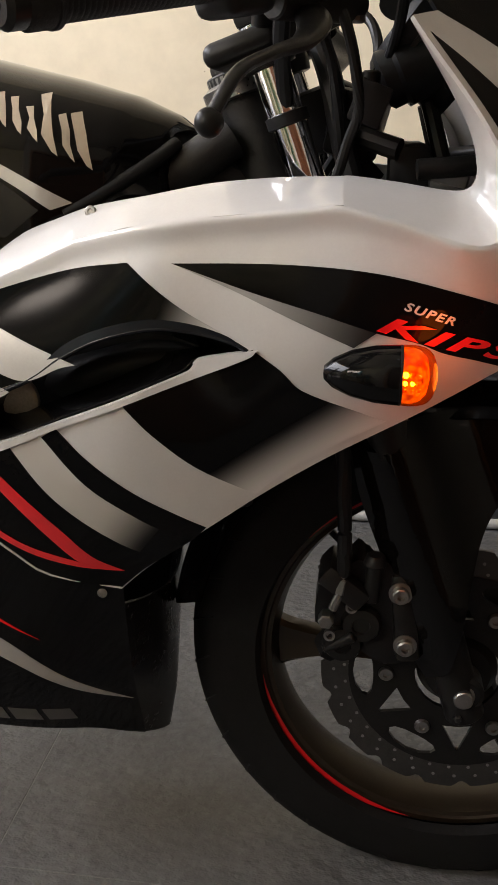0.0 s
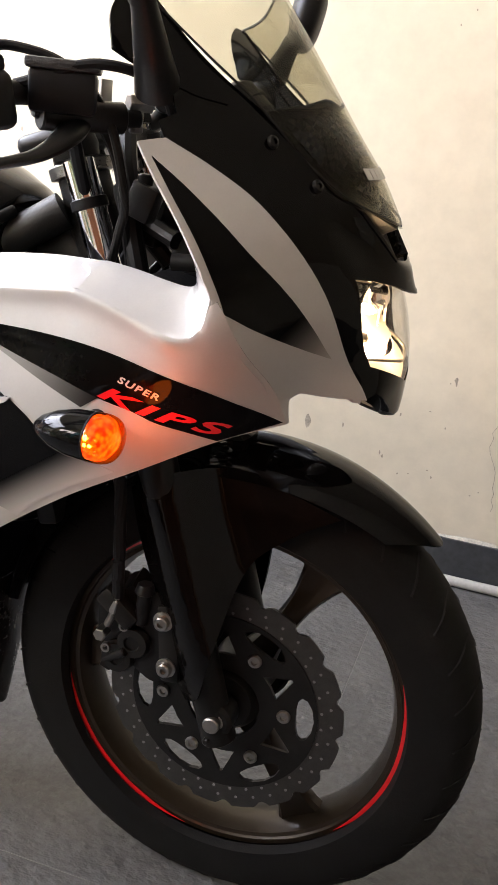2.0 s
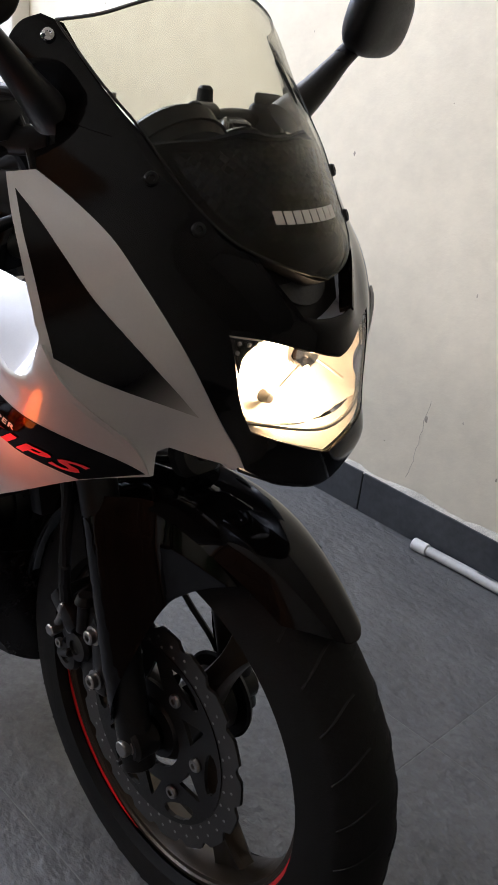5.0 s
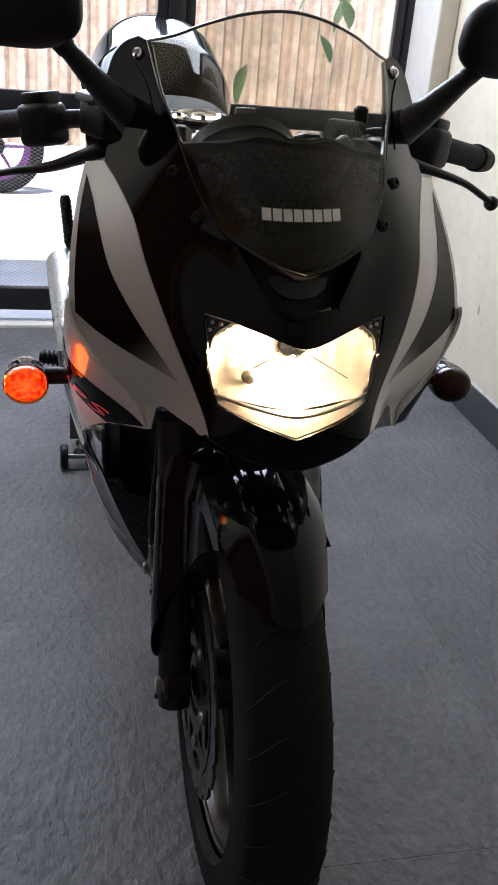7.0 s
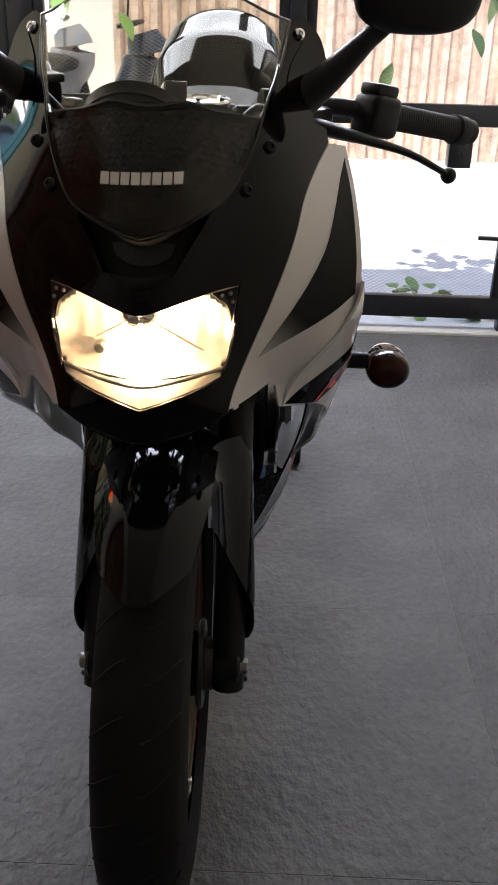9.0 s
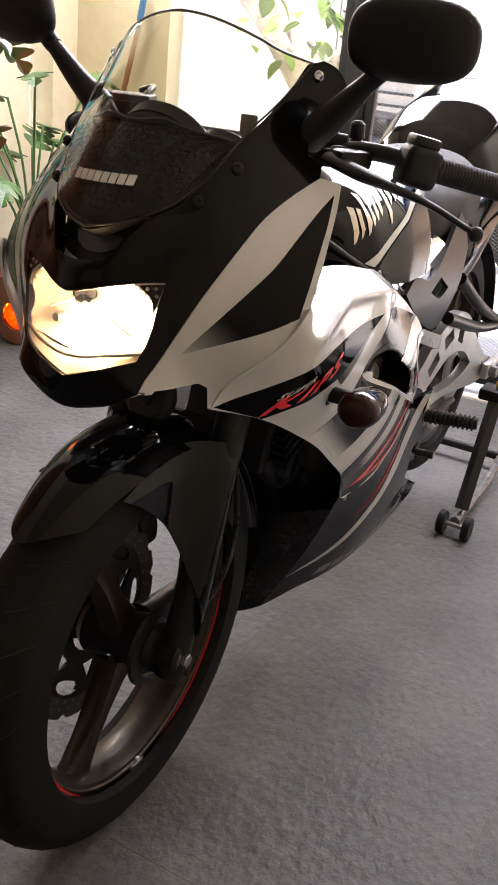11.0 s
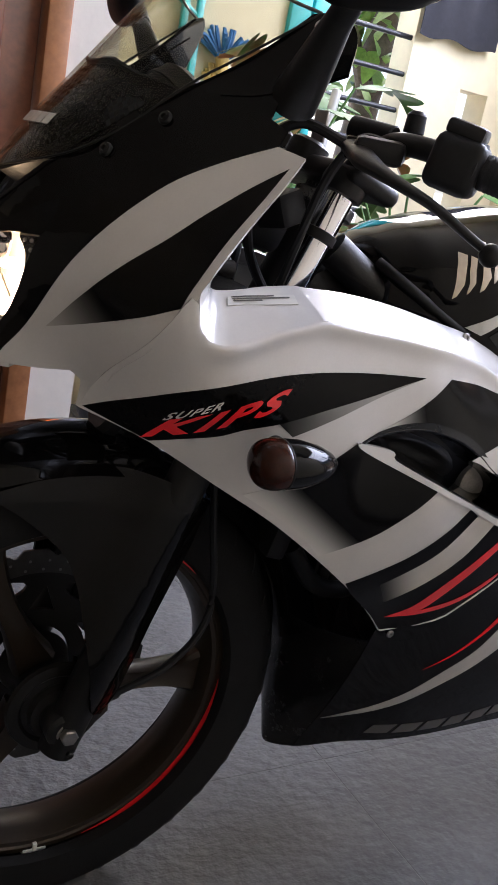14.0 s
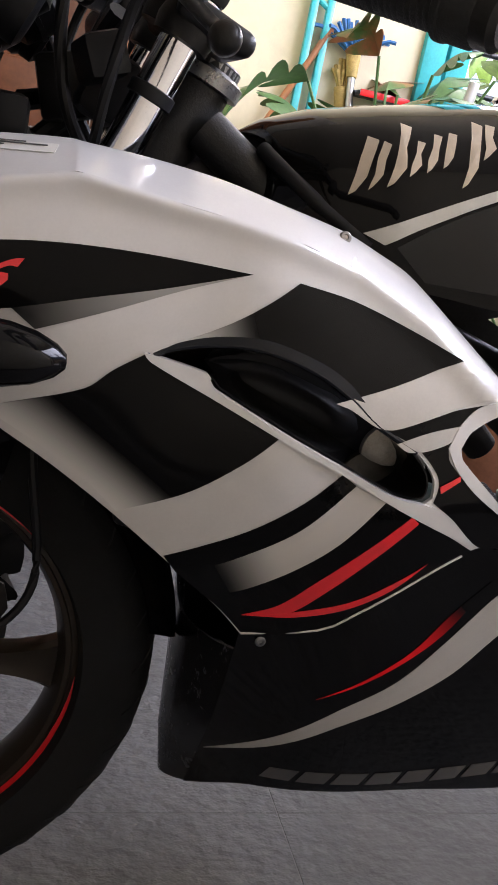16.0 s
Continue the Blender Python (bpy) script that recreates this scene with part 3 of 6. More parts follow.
RIDGE = [Vector(p) for p in ((-.60, .630), (-.526, .698), (-.441, .756), (-.377, .785), (-.314, .801), (-.257, .809), (-.200, .815), (-.150, .821), (-.140, .820), (-.103, .811), (-.078, .803),
                             (-.055, .796), (-.038, .793), (-.024, .796), (-.014, .806), (-.010, .822), (-.009, .838), (-.007, .862), (-.004, .95))]


def beside(line, gap):
    """The same line, moved sideways."""
    out = []
    for k, p in enumerate(line):
        d = (line[min(k + 1, len(line) - 1)] - line[max(k - 1, 0)]).normalized()
        out.append(p + Vector((-d.y, d.x)) * gap)
    return out


def over_ridge(x, z):
    """Distance past the ridge line, negative on the outer face."""
    p = Vector((x, z))
    best, sign = 9.0, 1
    for a, b in zip(RIDGE, RIDGE[1:]):
        d = b - a
        t = max(0.0, min(1.0, (p - a).dot(d) / d.length_squared))
        q = (p - a - d * t).length
        if q < best:
            best, sign = q, 1 if d.x * (p.y - a.y) - d.y * (p.x - a.x) > 0 else -1
    return best * sign


def side_y(x, z):
    """The side's skin, which folds inwards over a ridge to make a ledge."""
    fold = float(np.interp(x, [-.5, -.36, -.25, -.15, -.05, -.02], [.9, 1.3, 2.1, 3.1, 1.8, 1.3]))
    d = over_ridge(x, z)
    soft = float(np.interp(x, [-.10, -.03], [.0012, .0024]))
    # the face is hollow just under the ridge
    brim = float(np.interp(x, [-.60, -.50, -.05, -.015], [0, .005, .006, 0])) * math.exp(-(min(d, 0.0) / .013) ** 2)
    return side_base(x, min(z, .83)) + brim - fold * soft * math.log1p(math.exp(max(-30, min(30, d / soft))))


NOSE = [(0, .735, .148), (0, .831, .130), (0, .698, .146), (.055, .704, .132), (.04, .947, .072), (.098, .933, .044), (.119, .969, .001), (.146, 1.071, -.123),
        (.095, .848, .096), (.088, .728, .122), (.148, .894, .033), (0, .895, .095), (.078, .761, .122), (.068, .921, .067), (.203, .959, -.099),
        (.219, .818, .001), (.13, .728, .055), (.141, .704, .055), (.175, 1.02, -.12), (0, .95, .078)]
NOSE += [(side_y(x, z), z, x) for x, z in ((.018, .78), (.036, .745))]
nose_x = spline_surface(NOSE + [(-y, z, x) for y, z, x in NOSE if y], 1e-4)
SCREEN = [(0, .898, .116), (0, .934, .095), (0, .976, .063), (0, 1.027, .025), (0, 1.08, -.016), (0, 1.124, -.052), (.146, 1.071, -.119), (.136, 1.086, -.130),
          (.112, .995, -.012), (.119, 1.019, -.042), (.095, .955, .030), (.08, .93, .062), (.04, .947, .078), (.06, 1.08, -.038), (.10, 1.09, -.080)]
screen_x = spline_surface(SCREEN + [(-y, z, x) for y, z, x in SCREEN if y], 1e-4)
BELLY = [(-.34, .19, .036), (-.32, .30, .090), (-.45, .32, .156), (-.45, .2, .100), (-.65, .2, .13), (-.65, .45, .188), (-.65, .32, .172), (-.80, .29, .16)]
BELLY += [(x, z, side_y(x, z) - .004) for x, z in ((-.351, .441), (-.416, .459), (-.477, .51), (-.543, .56), (-.30, .487))]
belly_y = spline_surface(BELLY, 1e-4)


def on_side(s, lift=0.0):
    return lambda x, z: Vector((x, s * (side_y(x, z) + lift), z))


def on_belly(s, lift=0.0):
    return lambda x, z: Vector((x, s * (belly_y(x, z) + lift), z))


def on_nose(lift=0.0):
    return lambda y, z: Vector((nose_x(y, z) + lift, y, z))


def on_screen(lift=0.0):
    return lambda y, z: Vector((screen_x(y, z) + lift, y, z))


def flip(outline, s):
    return [(a * s, b) for a, b in outline]


# --- outlines of the left half ---
FAIRING = [(.055, .705), (-.003, .686), (-.073, .648), (-.155, .600), (-.255, .528), (-.321, .471), (-.350, .441), (-.416, .459), (-.447, .483), (-.477, .510),
           (-.508, .537), (-.543, .560), (-.580, .560), (-.545, .600), (-.521, .616), (-.493, .639), (-.481, .655), (-.490, .677), (-.510, .694), (-.562, .706),
           (-.530, .709), (-.508, .7118), (-.480, .7306), (-.4605, .7440), (-.441, .7573), (-.409, .7717), (-.377, .7862), (-.3455, .7942), (-.314, .8022), (-.257, .810), (-.200, .816), (-.150, .822), (-.140, .821), (-.103, .812), (-.078, .804), (-.055, .797), (-.038, .794), (-.0235, .797), (-.0135, .807), (-.0095, .820), (-.0070, .828), (-.001, .832), (.006, .822), (.0235, .783), (.0415, .748)]
VENT = [(-.218, .701), (-.232, .708), (-.263, .715), (-.302, .717), (-.347, .706), (-.381, .689), (-.410, .669), (-.451, .650), (-.474, .628), (-.478, .610),
        (-.470, .604), (-.445, .607), (-.384, .633), (-.328, .657), (-.271, .681), (-.262, .690)]
LIP = [(-.210, .703), (-.236, .6985), (-.262, .6925), (-.2655, .689), (-.2640, .6845), (-.271, .680), (-.328, .656), (-.395, .628), (-.442, .609), (-.478, .603), (-.506, .588),
       (-.538, .5650), (-.535, .5625), (-.516, .5705), (-.446, .599), (-.387, .6255), (-.320, .6535), (-.249, .6815), (-.215, .697)]
DECALS = [
    ("black_band", DECAL_BLACK, [(.052, .707), (.019, .726), (-.016, .746), (-.068, .761), (-.108, .769), (-.151, .773), (-.204, .774), (-.283, .772), (-.220, .752),
                                 (-.160, .736), (-.112, .722), (-.078, .714), (-.057, .705), (-.030, .697), (-.003, .687)]),
    ("grey_fade", FADE_TOP, [(-.112, .722), (-.160, .736), (-.220, .752), (-.283, .772), (-.234, .753), (-.183, .731), (-.130, .709)]),
    ("black_panel", FADE_MID, [(-.214, .703), (-.190, .686), (-.172, .669), (-.123, .650), (-.100, .641), (-.148, .614), (-.185, .589), (-.213, .564), (-.264, .592),
                               (-.301, .624), (-.326, .652), (-.251, .683)]),
    ("black_stripe", DECAL_BLACK, [(-.259, .527), (-.285, .541), (-.323, .564), (-.363, .597), (-.389, .6250), (-.4035, .6160), (-.366, .569), (-.325, .537), (-.292, .516),
                                   (-.272, .512)]),
    ("silver_stripe", FADE_B, [(-.292, .516), (-.325, .537), (-.366, .569), (-.4035, .6160), (-.4340, .6035), (-.405, .559), (-.374, .527), (-.341, .501), (-.321, .491),
                               (-.300, .488)]),
    ("black_foot", DECAL_BLACK, [(-.272, .512), (-.292, .516), (-.300, .488), (-.321, .491), (-.341, .501), (-.374, .527), (-.405, .559), (-.4340, .6035), (-.486, .5835),
                                 (-.541, .557), (-.508, .535), (-.477, .507), (-.447, .481), (-.416, .457), (-.351, .442), (-.321, .472)]),
    ("upper_black", FADE_UP, [(-.322, .771), (-.373, .763), (-.432, .746), (-.481, .729), (-.422, .703), (-.366, .683), (-.384, .690), (-.347, .708), (-.302, .719),
                                  (-.263, .717), (-.232, .711), (-.269, .731), (-.296, .750)]),
    ("lower_rear_black", DECAL_BLACK, [(-.415, .668), (-.468, .684), (-.509, .694), (-.490, .676), (-.481, .656), (-.486, .644), (-.521, .616), (-.560, .592),
                                       (-.578, .562), (-.545, .562), (-.506, .590), (-.480, .606), (-.481, .620), (-.476, .632), (-.453, .652)]),
]
RED_MARKS = [[(-.344, .466), (-.372, .484), (-.398, .517), (-.428, .552), (-.4630, .5925), (-.4715, .5860), (-.441, .547), (-.411, .508), (-.387, .479), (-.366, .469)],
             [(-.352, .4668), (-.392, .4800), (-.436, .497), (-.472, .523), (-.496, .544), (-.470, .513), (-.434, .488), (-.391, .473)],
             [(-.4815, .6215), (-.500, .6320), (-.5015, .6275), (-.484, .6155)]]
REAR_SHADED = [[(-.481, .729), (-.556, .708), (-.514, .699), (-.468, .683), (-.427, .668), (-.409, .668), (-.383, .680), (-.368, .684), (-.422, .703)],
               [(-.493, .676), (-.484, .662), (-.460, .652), (-.442, .650), (-.430, .656), (-.460, .668)]]
HOOK = [(-.556, .708), (-.509, .694), (-.490, .677), (-.481, .656), (-.493, .639), (-.521, .616), (-.575, .584), (-.560, .600), (-.525, .626), (-.499, .646),
        (-.494, .656), (-.502, .671), (-.535, .692)]
BELLY_OUT = [(-.351, .438), (-.416, .456), (-.477, .507), (-.543, .557), (-.585, .557), (-.665, .555), (-.655, .45), (-.655, .37), (-.80, .30), (-.80, .275),
             (-.689, .258), (-.569, .250), (-.425, .211), (-.385, .183), (-.367, .172), (-.3655, .210), (-.362, .28), (-.357, .36)]
BELLY_WHITE = [(-.367, .252), (-.415, .301), (-.467, .363), (-.512, .405), (-.549, .456), (-.590, .515), (-.630, .552), (-.664, .545), (-.630, .500), (-.600, .464),
               (-.567, .420), (-.521, .379), (-.472, .341), (-.419, .289)]
BELLY_RED = [(-.442, .372), (-.482, .406), (-.517, .443), (-.544, .486), (-.575, .525), (-.549, .473), (-.520, .437), (-.479, .399)]


SCUFFED = material("scuffed_black_plastic", (.009, .009, .0092), .22, 0, 0, .6, 18, .1, 300, .10, .3)
# Black plastic tinted blue-grey, so the vent edge's sheen sits in the colour.
VENT_GREY = material("sheen_tinted_plastic", (.0075, .0085, .011), .25, 0, 0, .1, 60, spec=.25)


def bar_word(n, start, end, height, slant, onto, out, mat, parent, name, gap=0.25):
    """A name drawn as a row of plain slanted bars between two places."""
    bms = []
    for i in range(n):
        a, b = i / n, (i + 1 - gap) / n
        h = height * 0.82
        p = [(start[0] + (end[0] - start[0]) * u, start[1] + (end[1] - start[1]) * u) for u in (a, b)]
        q = [p[0], p[1], (p[1][0] + slant[0], p[1][1] + h), (p[0][0] + slant[0], p[0][1] + h)]
        bms.append(sheet(q, onto, out, 0.0006, 0.02, smooth_edge=False))
    return part(name, join(*bms), mat, parent, smooth=0)


def lay_words(bm, onto, mat, parent, name, label=""):
    for ax in (0, 1):
        lo, hi = min(v.co[ax] for v in bm.verts), max(v.co[ax] for v in bm.verts)
        for k in range(1, int((hi - lo) / .005) + 1):
            co, no = Vector((0, 0, 0)), Vector((0, 0, 0))
            co[ax], no[ax] = lo + k * .005, 1
            bmesh.ops.bisect_plane(bm, geom=bm.verts[:] + bm.edges[:] + bm.faces[:], dist=1e-7, plane_co=co, plane_no=no)
    for v in bm.verts:
        v.co = onto(v.co.x, v.co.y)
    return part(name, bm, mat, parent, label, smooth=0)


for s in (1, -1):
    out = Vector((0, s, 0))
    panel = part("side_fairing", sheet(FAIRING, on_side(s), out, 0.0035, 0.0042, [VENT], folds=[beside(RIDGE[1:-1], g) for g in (-.0022, 0, .0022)]), PEARL, bike, "pearl white side fairing with black and red stripes")
    part("air_vent_lip", sheet(LIP, on_side(s, 0.0032), out, 0.006, 0.005), PEARL, panel)
    for name, mat, outline in DECALS:
        part(name, sheet(outline, on_side(s, 0.0008), out, 0.0006, 0.012), mat, panel)
    for k, o in enumerate(RED_MARKS):
        part("red_stripe", sheet(o, on_side(s, 0.0016 + .0003 * k), out, 0.0006, 0.012), RED, panel)
    for o in REAR_SHADED:
        part("rear_silver_stripe", sheet(o, on_side(s, 0.0014), out, 0.0006, 0.012), PEARL_SHADED, panel)
    part("white_trim_edge", sheet(HOOK, on_side(s, 0.0018), out, 0.004, 0.008), PEARL, panel)
    # lettering along the black band
    for text, size, a, b, mat in ((("SUPER", 0.0115, (-.006, .7120), (-.050, .7345), WORD_WHITE), ("KIPS", 0.027, (.006, .6895), (-.117, .7415), RED)) if s > 0 else
                                  (("SUPER", 0.0110, (-.092, .7425), (-.050, .7295), WORD_WHITE), ("KIPS", 0.0225, (-.114, .7255), (.011, .6910), RED))):
        bm, w = words(text, size, 0.45, (0.0010 if s > 0 else 0.0007) if text == "KIPS" else 0.0003)
        d = Vector((b[0] - a[0], b[1] - a[1]))
        up = Vector((0.10, 0.995))
        p0 = Vector(a)
        L = d.length
        lay_words(bm, lambda u, v, p0=p0, d=d, w=w, L=L: on_side(s, 0.0022)(*(p0 + d * (u / w) + Vector((0, 1)) * v * 0.92)), mat, panel, "lettering")
    part("vent_rim", tube([on_side(s, -.001)(x, z) for x, z in VENT[:8]], .0026, 8, 4, 1.0), VENT_GREY, panel)
    # Thin added band: a painted reflection on the vent's sloping upper edge.
    part("vent_flange", sheet([(-.220, .7035), (-.236, .7135), (-.268, .7225), (-.306, .7250), (-.352, .7135), (-.378, .7005), (-.394, .6870), (-.382, .690), (-.347, .707), (-.302, .718), (-.263, .716), (-.232, .709)],
                              on_side(s, .0016), out, .0008, .008), VENT_GREY, panel)
    part("pale_edge", tube([on_side(s, .0016)(x, z + .0012) for x, z in FAIRING[6:11] + [(-.530, .552)]], .0011, 6, 3), WORD_WHITE, panel)
    # dark lining round the vent
    ring = catmull([on_side(s, -.0045)(x, z) for x, z in VENT], 2, True)
    mid = sum(ring, Vector()) / len(ring)
    rows = [[p + (Vector((mid.x, p.y, mid.z)) - p) * (.04 + .22 * t) + Vector((-.016, -s * .060, -.004)) * t for p in ring + ring[:1]] for t in (0, .5, 1)]
    part("vent_lining", thicken(grid_surface(rows), .0015), BLACK, panel)
    # dark recess behind the vent
    part("vent_duct", sheet([(x, z) for x, z in VENT], lambda x, z: Vector((x - .01, s * (side_y(x, z) - .085), z)), out, 0.002, 0.03), MATT, panel)
    lower = part("belly_panel", sheet(BELLY_OUT, on_belly(s), out, 0.0035, 0.014), BLACK, bike, "gloss black belly panel with a white stripe")
    part("white_stripe", sheet(BELLY_WHITE, on_belly(s, 0.0009), out, 0.0006, 0.012), PEARL_SHADED, lower)
    part("red_stripe", sheet(BELLY_RED, on_belly(s, 0.0009), out, 0.0006, 0.012), FADE_RED, lower)
    bar_word(8, (-.428, .234), (-.70, .292), 0.026, (-.004, 0), on_belly(s, 0.0009), out, DIM_WORD, lower, "maker_mark", 0.18)
    # screws
    for x, z, f, lift in ((-.372, .433, on_belly, .001), (-.364, .808, on_side, .001)):
        p = f(s, lift)(x, z)
        nrm = Vector((0, s, 0.3)) if z > .7 else Vector((0, s, 0))
        part("panel_screw", lathe([(0, 0), (.0052, 0), (.0052, .0012), (.0040, .0022), (.0025, .0022), (.002, .001), (0, .001)], 16, axis_matrix(p, nrm)), STEEL, bike)

# front of the belly, folded inwards from both panels to a blunt keel
rows = []
for (x, z), (kx, kz) in zip(((-.3525, .415), (-.3565, .36), (-.3615, .28), (-.3650, .210), (-.3665, .173)), ((-.3335, .372), (-.333, .33), (-.333, .28), (-.336, .215), (-.345, .159))):
    y = belly_y(x, z) - .0006
    rows.append([(x - .008, belly_y(x - .008, z) - .0032, z)] + [(x + (kx - x) * f, y * (1 - t), z + (kz - z) * f) for t, f in ((0, 0), (.3, .42), (.62, .78), (.86, .97), (1, 1), (1.14, .97), (1.38, .78), (1.7, .42), (2, 0))] + [(x - .008, -belly_y(x - .008, z) + .0032, z)])
part("belly_front", thicken(grid_surface(rows), .003), SCUFFED, bike, "scuffed black front of the belly fairing")
# underside of the belly between both panels
rows = []
for i in range(16):
    x = -.360 - i * (.327 / 15)
    zb = .184 + .066 * min(1, (-.352 - x) / .22)
    yb = belly_y(x, zb) - .006
    rows.append([(x, yb * u / 6, zb + .006 - .004 * (1 - (u / 6) ** 2)) for u in range(-6, 7)])
part("belly_underside", thicken(grid_surface(rows), .003), BLACK, bike)

# notice label on the white ledge
part("notice_sticker", sheet([(-.056, .8205), (-.129, .8285), (-.132, .8345), (-.060, .8265)], lambda x, z: on_side(1, .0008)(x, z) + Vector((0, 0, .0008)), Vector((0, .4, 1)), .0005, .004, smooth_edge=False), material("paper_label", (.55, .54, .50), .5), bike)
bms = []
for k, w in ((.2, .030), (.45, .060), (.72, .045)):
    p = [(-.064 - w * u, .8222 + .0050 * k + .112 * w * u + d) for u, d in ((0, 0), (1, 0), (1, .0006), (0, .0006))]
    bms.append(sheet(p, lambda x, z: on_side(1, .0010)(x, z) + Vector((0, 0, .0018)), Vector((0, .4, 1)), .0003, .004, smooth_edge=False))
part("notice_text_bars", join(*bms), DIM_WORD, bike, smooth=0)

# --- nose ---
STRIP = [(.184, .964), (.171, .946), (.158, .921), (.150, .891), (.140, .862), (.125, .825), (.109, .788), (.092, .747), (.087, .729), (.110, .731), (.127, .735),
         (.134, .729), (.136, .719), (.139, .706), (.142, .705), (side_y(.036, .745), .745), (side_y(.018, .78), .78), (.222, .815), (.223, .845), (.221, .877), (.213, .923), (.203, .959)]
TRIANGLE = [(.202, .948), (.197, .930), (.191, .901), (.183, .872), (.168, .845), (.148, .816), (.132, .795), (.115, .772), (.165, .792), (.195, .806), (.217, .820),
            (.217, .858), (.211, .910)]
HL = [(0, .8315), (.012, .833), (.030, .838), (.050, .8435), (.072, .848), (.0955, .851), (.0925, .825), (.090, .800), (.086, .780), (.080, .763), (.040, .7485), (0, .734)]
CENTRE = [(0, .699), (.050, .706), (.086, .727), (.091, .747), (.108, .788), (.124, .825), (.139, .862), (.149, .891), (.157, .921), (.170, .946), (.183, .965),
          (.180, .978), (.166, .986), (.159, 1.006), (.170, 1.022), (.181, 1.036), (.172, 1.064), (.160, 1.080), (.145, 1.088), (.132, 1.082), (.126, 1.045), (.117, 1.015),
          (.108, .995), (.085, 1.000), (.050, 1.004), (0, 1.012)]
fwd = Vector((1, 0, 0))
INTAKE = [(0, .8965), (.034, .9065), (.066, .9195), (.059, .906), (.046, .887), (.034, .8675), (.017, .8645), (0, .8635)]
CREST = [Vector(p) for p in ((.070, .924), (.059, .906), (.046, .887), (.034, .8675), (.019, .8600), (0, .8570))]


def brow(y, z, lift=0.0):
    """The nose skin, drawn forward to a pointed brow over the headlight."""
    up = z - (.8315 + .21 * abs(y))
    k = .013 * max(0.0, 1 - abs(y) / .080) * math.exp(-max(0.0, up) / .030) if up > -.004 else 0.0
    # the skin also swells towards both edges of the intake
    p, near = Vector((abs(y), z)), 9.0
    for a, b in zip(CREST, CREST[1:]):
        t = max(0.0, min(1.0, (p - a).dot(b - a) / (b - a).length_squared))
        near = min(near, (p - a - (b - a) * t).length)
    k += .013 * math.exp(-(near / .020) ** 1.5) * max(0.0, min(1.0, (.934 - z) / .022))
    return on_nose(lift + k)(y, z)


cowl = part("nose_cowl", sheet(rounded(mirrored(CENTRE)), brow, fwd, 0.0035, 0.009, [mirrored(HL), mirrored(INTAKE)], smooth_edge=False), BLACK, bike, "gloss black nose cowl")
for s in (1, -1):
    w = part("nose_side_panel", sheet(flip(STRIP, s), on_nose(0.001), fwd, 0.0035, 0.010), PEARL, bike, "pearl white nose side panel")
    part("black_triangle", sheet(flip(TRIANGLE, s), on_nose(0.0018), fwd, 0.0006, 0.010), FADE_TRI, w)
# white flange that runs round the cockpit opening: outer fold and inner rim, matched place by place
LEDGE = [((-.512, .7076), (-.532, .7145)), ((-.480, .7294), (-.474, .757)), ((-.4605, .7427), (-.452, .7735)), ((-.441, .756), (-.430, .789)), ((-.409, .7705), (-.401, .8005)), ((-.377, .785), (-.372, .811)), ((-.3455, .793), (-.343, .8175)), ((-.314, .801), (-.314, .823)), ((-.257, .809), (-.262, .833)),
         ((-.200, .815), (-.205, .8385)), ((-.150, .821), (-.155, .8405)), ((-.138, .8197), (-.140, .841)), ((-.103, .811), (-.105, .8372))]
FOLD = [on_side(1)(*a) for a, b in LEDGE] + [on_side(1)(x, z) for x, z in ((-.078, .803), (-.055, .796), (-.038, .793), (-.024, .796), (-.014, .806), (-.010, .822))]
FOLD += [on_nose(.001)(y, z) for y, z in ((.2234, .836), (.2235, .850), (.218, .880), (.211, .925), (.203, .957))]
RIM = [on_side(1)(*b) for a, b in LEDGE] + [Vector(p) for p in ((-.085, .1655, .8345), (-.068, .167, .8320), (-.054, .1695, .8312), (-.0455, .173, .8335), (-.0412, .177, .8395),
                           (-.0405, .181, .847), (-.0418, .1835, .854), (-.045, .186, .867), (-.054, .1885, .887), (-.077, .1935, .923), (-.100, .1965, .957))]
for s in (1, -1):
    turned = Matrix.Diagonal((1, s, 1))
    fold, rim = [[turned @ p for p in catmull(line, 5)] for line in (FOLD, RIM)]
    rows = [[f + Vector((.0030, -s * .0024, -.0045)) for f in fold]]
    rows += [[f + (r - f) * t + Vector((.0012, -s * .0012, -.0005)) * drop for f, r in zip(fold, rim)] for t, drop in ((0, 0), (.3, -.3), (.65, -.3), (.93, 0), (1, 1), (.99, 3))]
    part("cockpit_flange", grid_surface(rows), PEARL, bike)
rows = [[brow(y, .8318 + .23 * abs(y)) + Vector((-.0005, 0, .0012)) - Vector((.016, 0, -.001)) * t for y in [k * .0075 for k in range(-10, 11)]] for t in (0, .5, 1)]
part("brow_underside", thicken(grid_surface(rows), .0015), BLACK, cowl)
# chin under the headlight
part("chin", thicken(grid_surface([[(.145 - .0045 * (abs(u) / 1.0) ** 2 * 6 - .045 * t, .088 * u * (1 - .25 * t), .699 + .027 * abs(u) ** 1.6 + .016 * t) for u in [k / 8 for k in range(-8, 9)]] for t in (0, .25, .5, .75, 1)]), .003), SATIN, bike)
# intake and brow fins
MESH_GREY = material("grey_intake_mesh", (.030, .031, .034), .35, .2, 0, .5, 300)
part("intake_back", sheet(mirrored([(0, .915), (.072, .926), (.052, .865), (0, .852)]), on_nose(-.016), fwd, .001, .01), MATT, cowl)
part("intake_mesh", sheet(mirrored([(0, .8895), (.031, .887), (.027, .877), (.014, .870), (0, .868)]), on_nose(-.010), fwd, .001, .01), MESH_GREY, cowl)
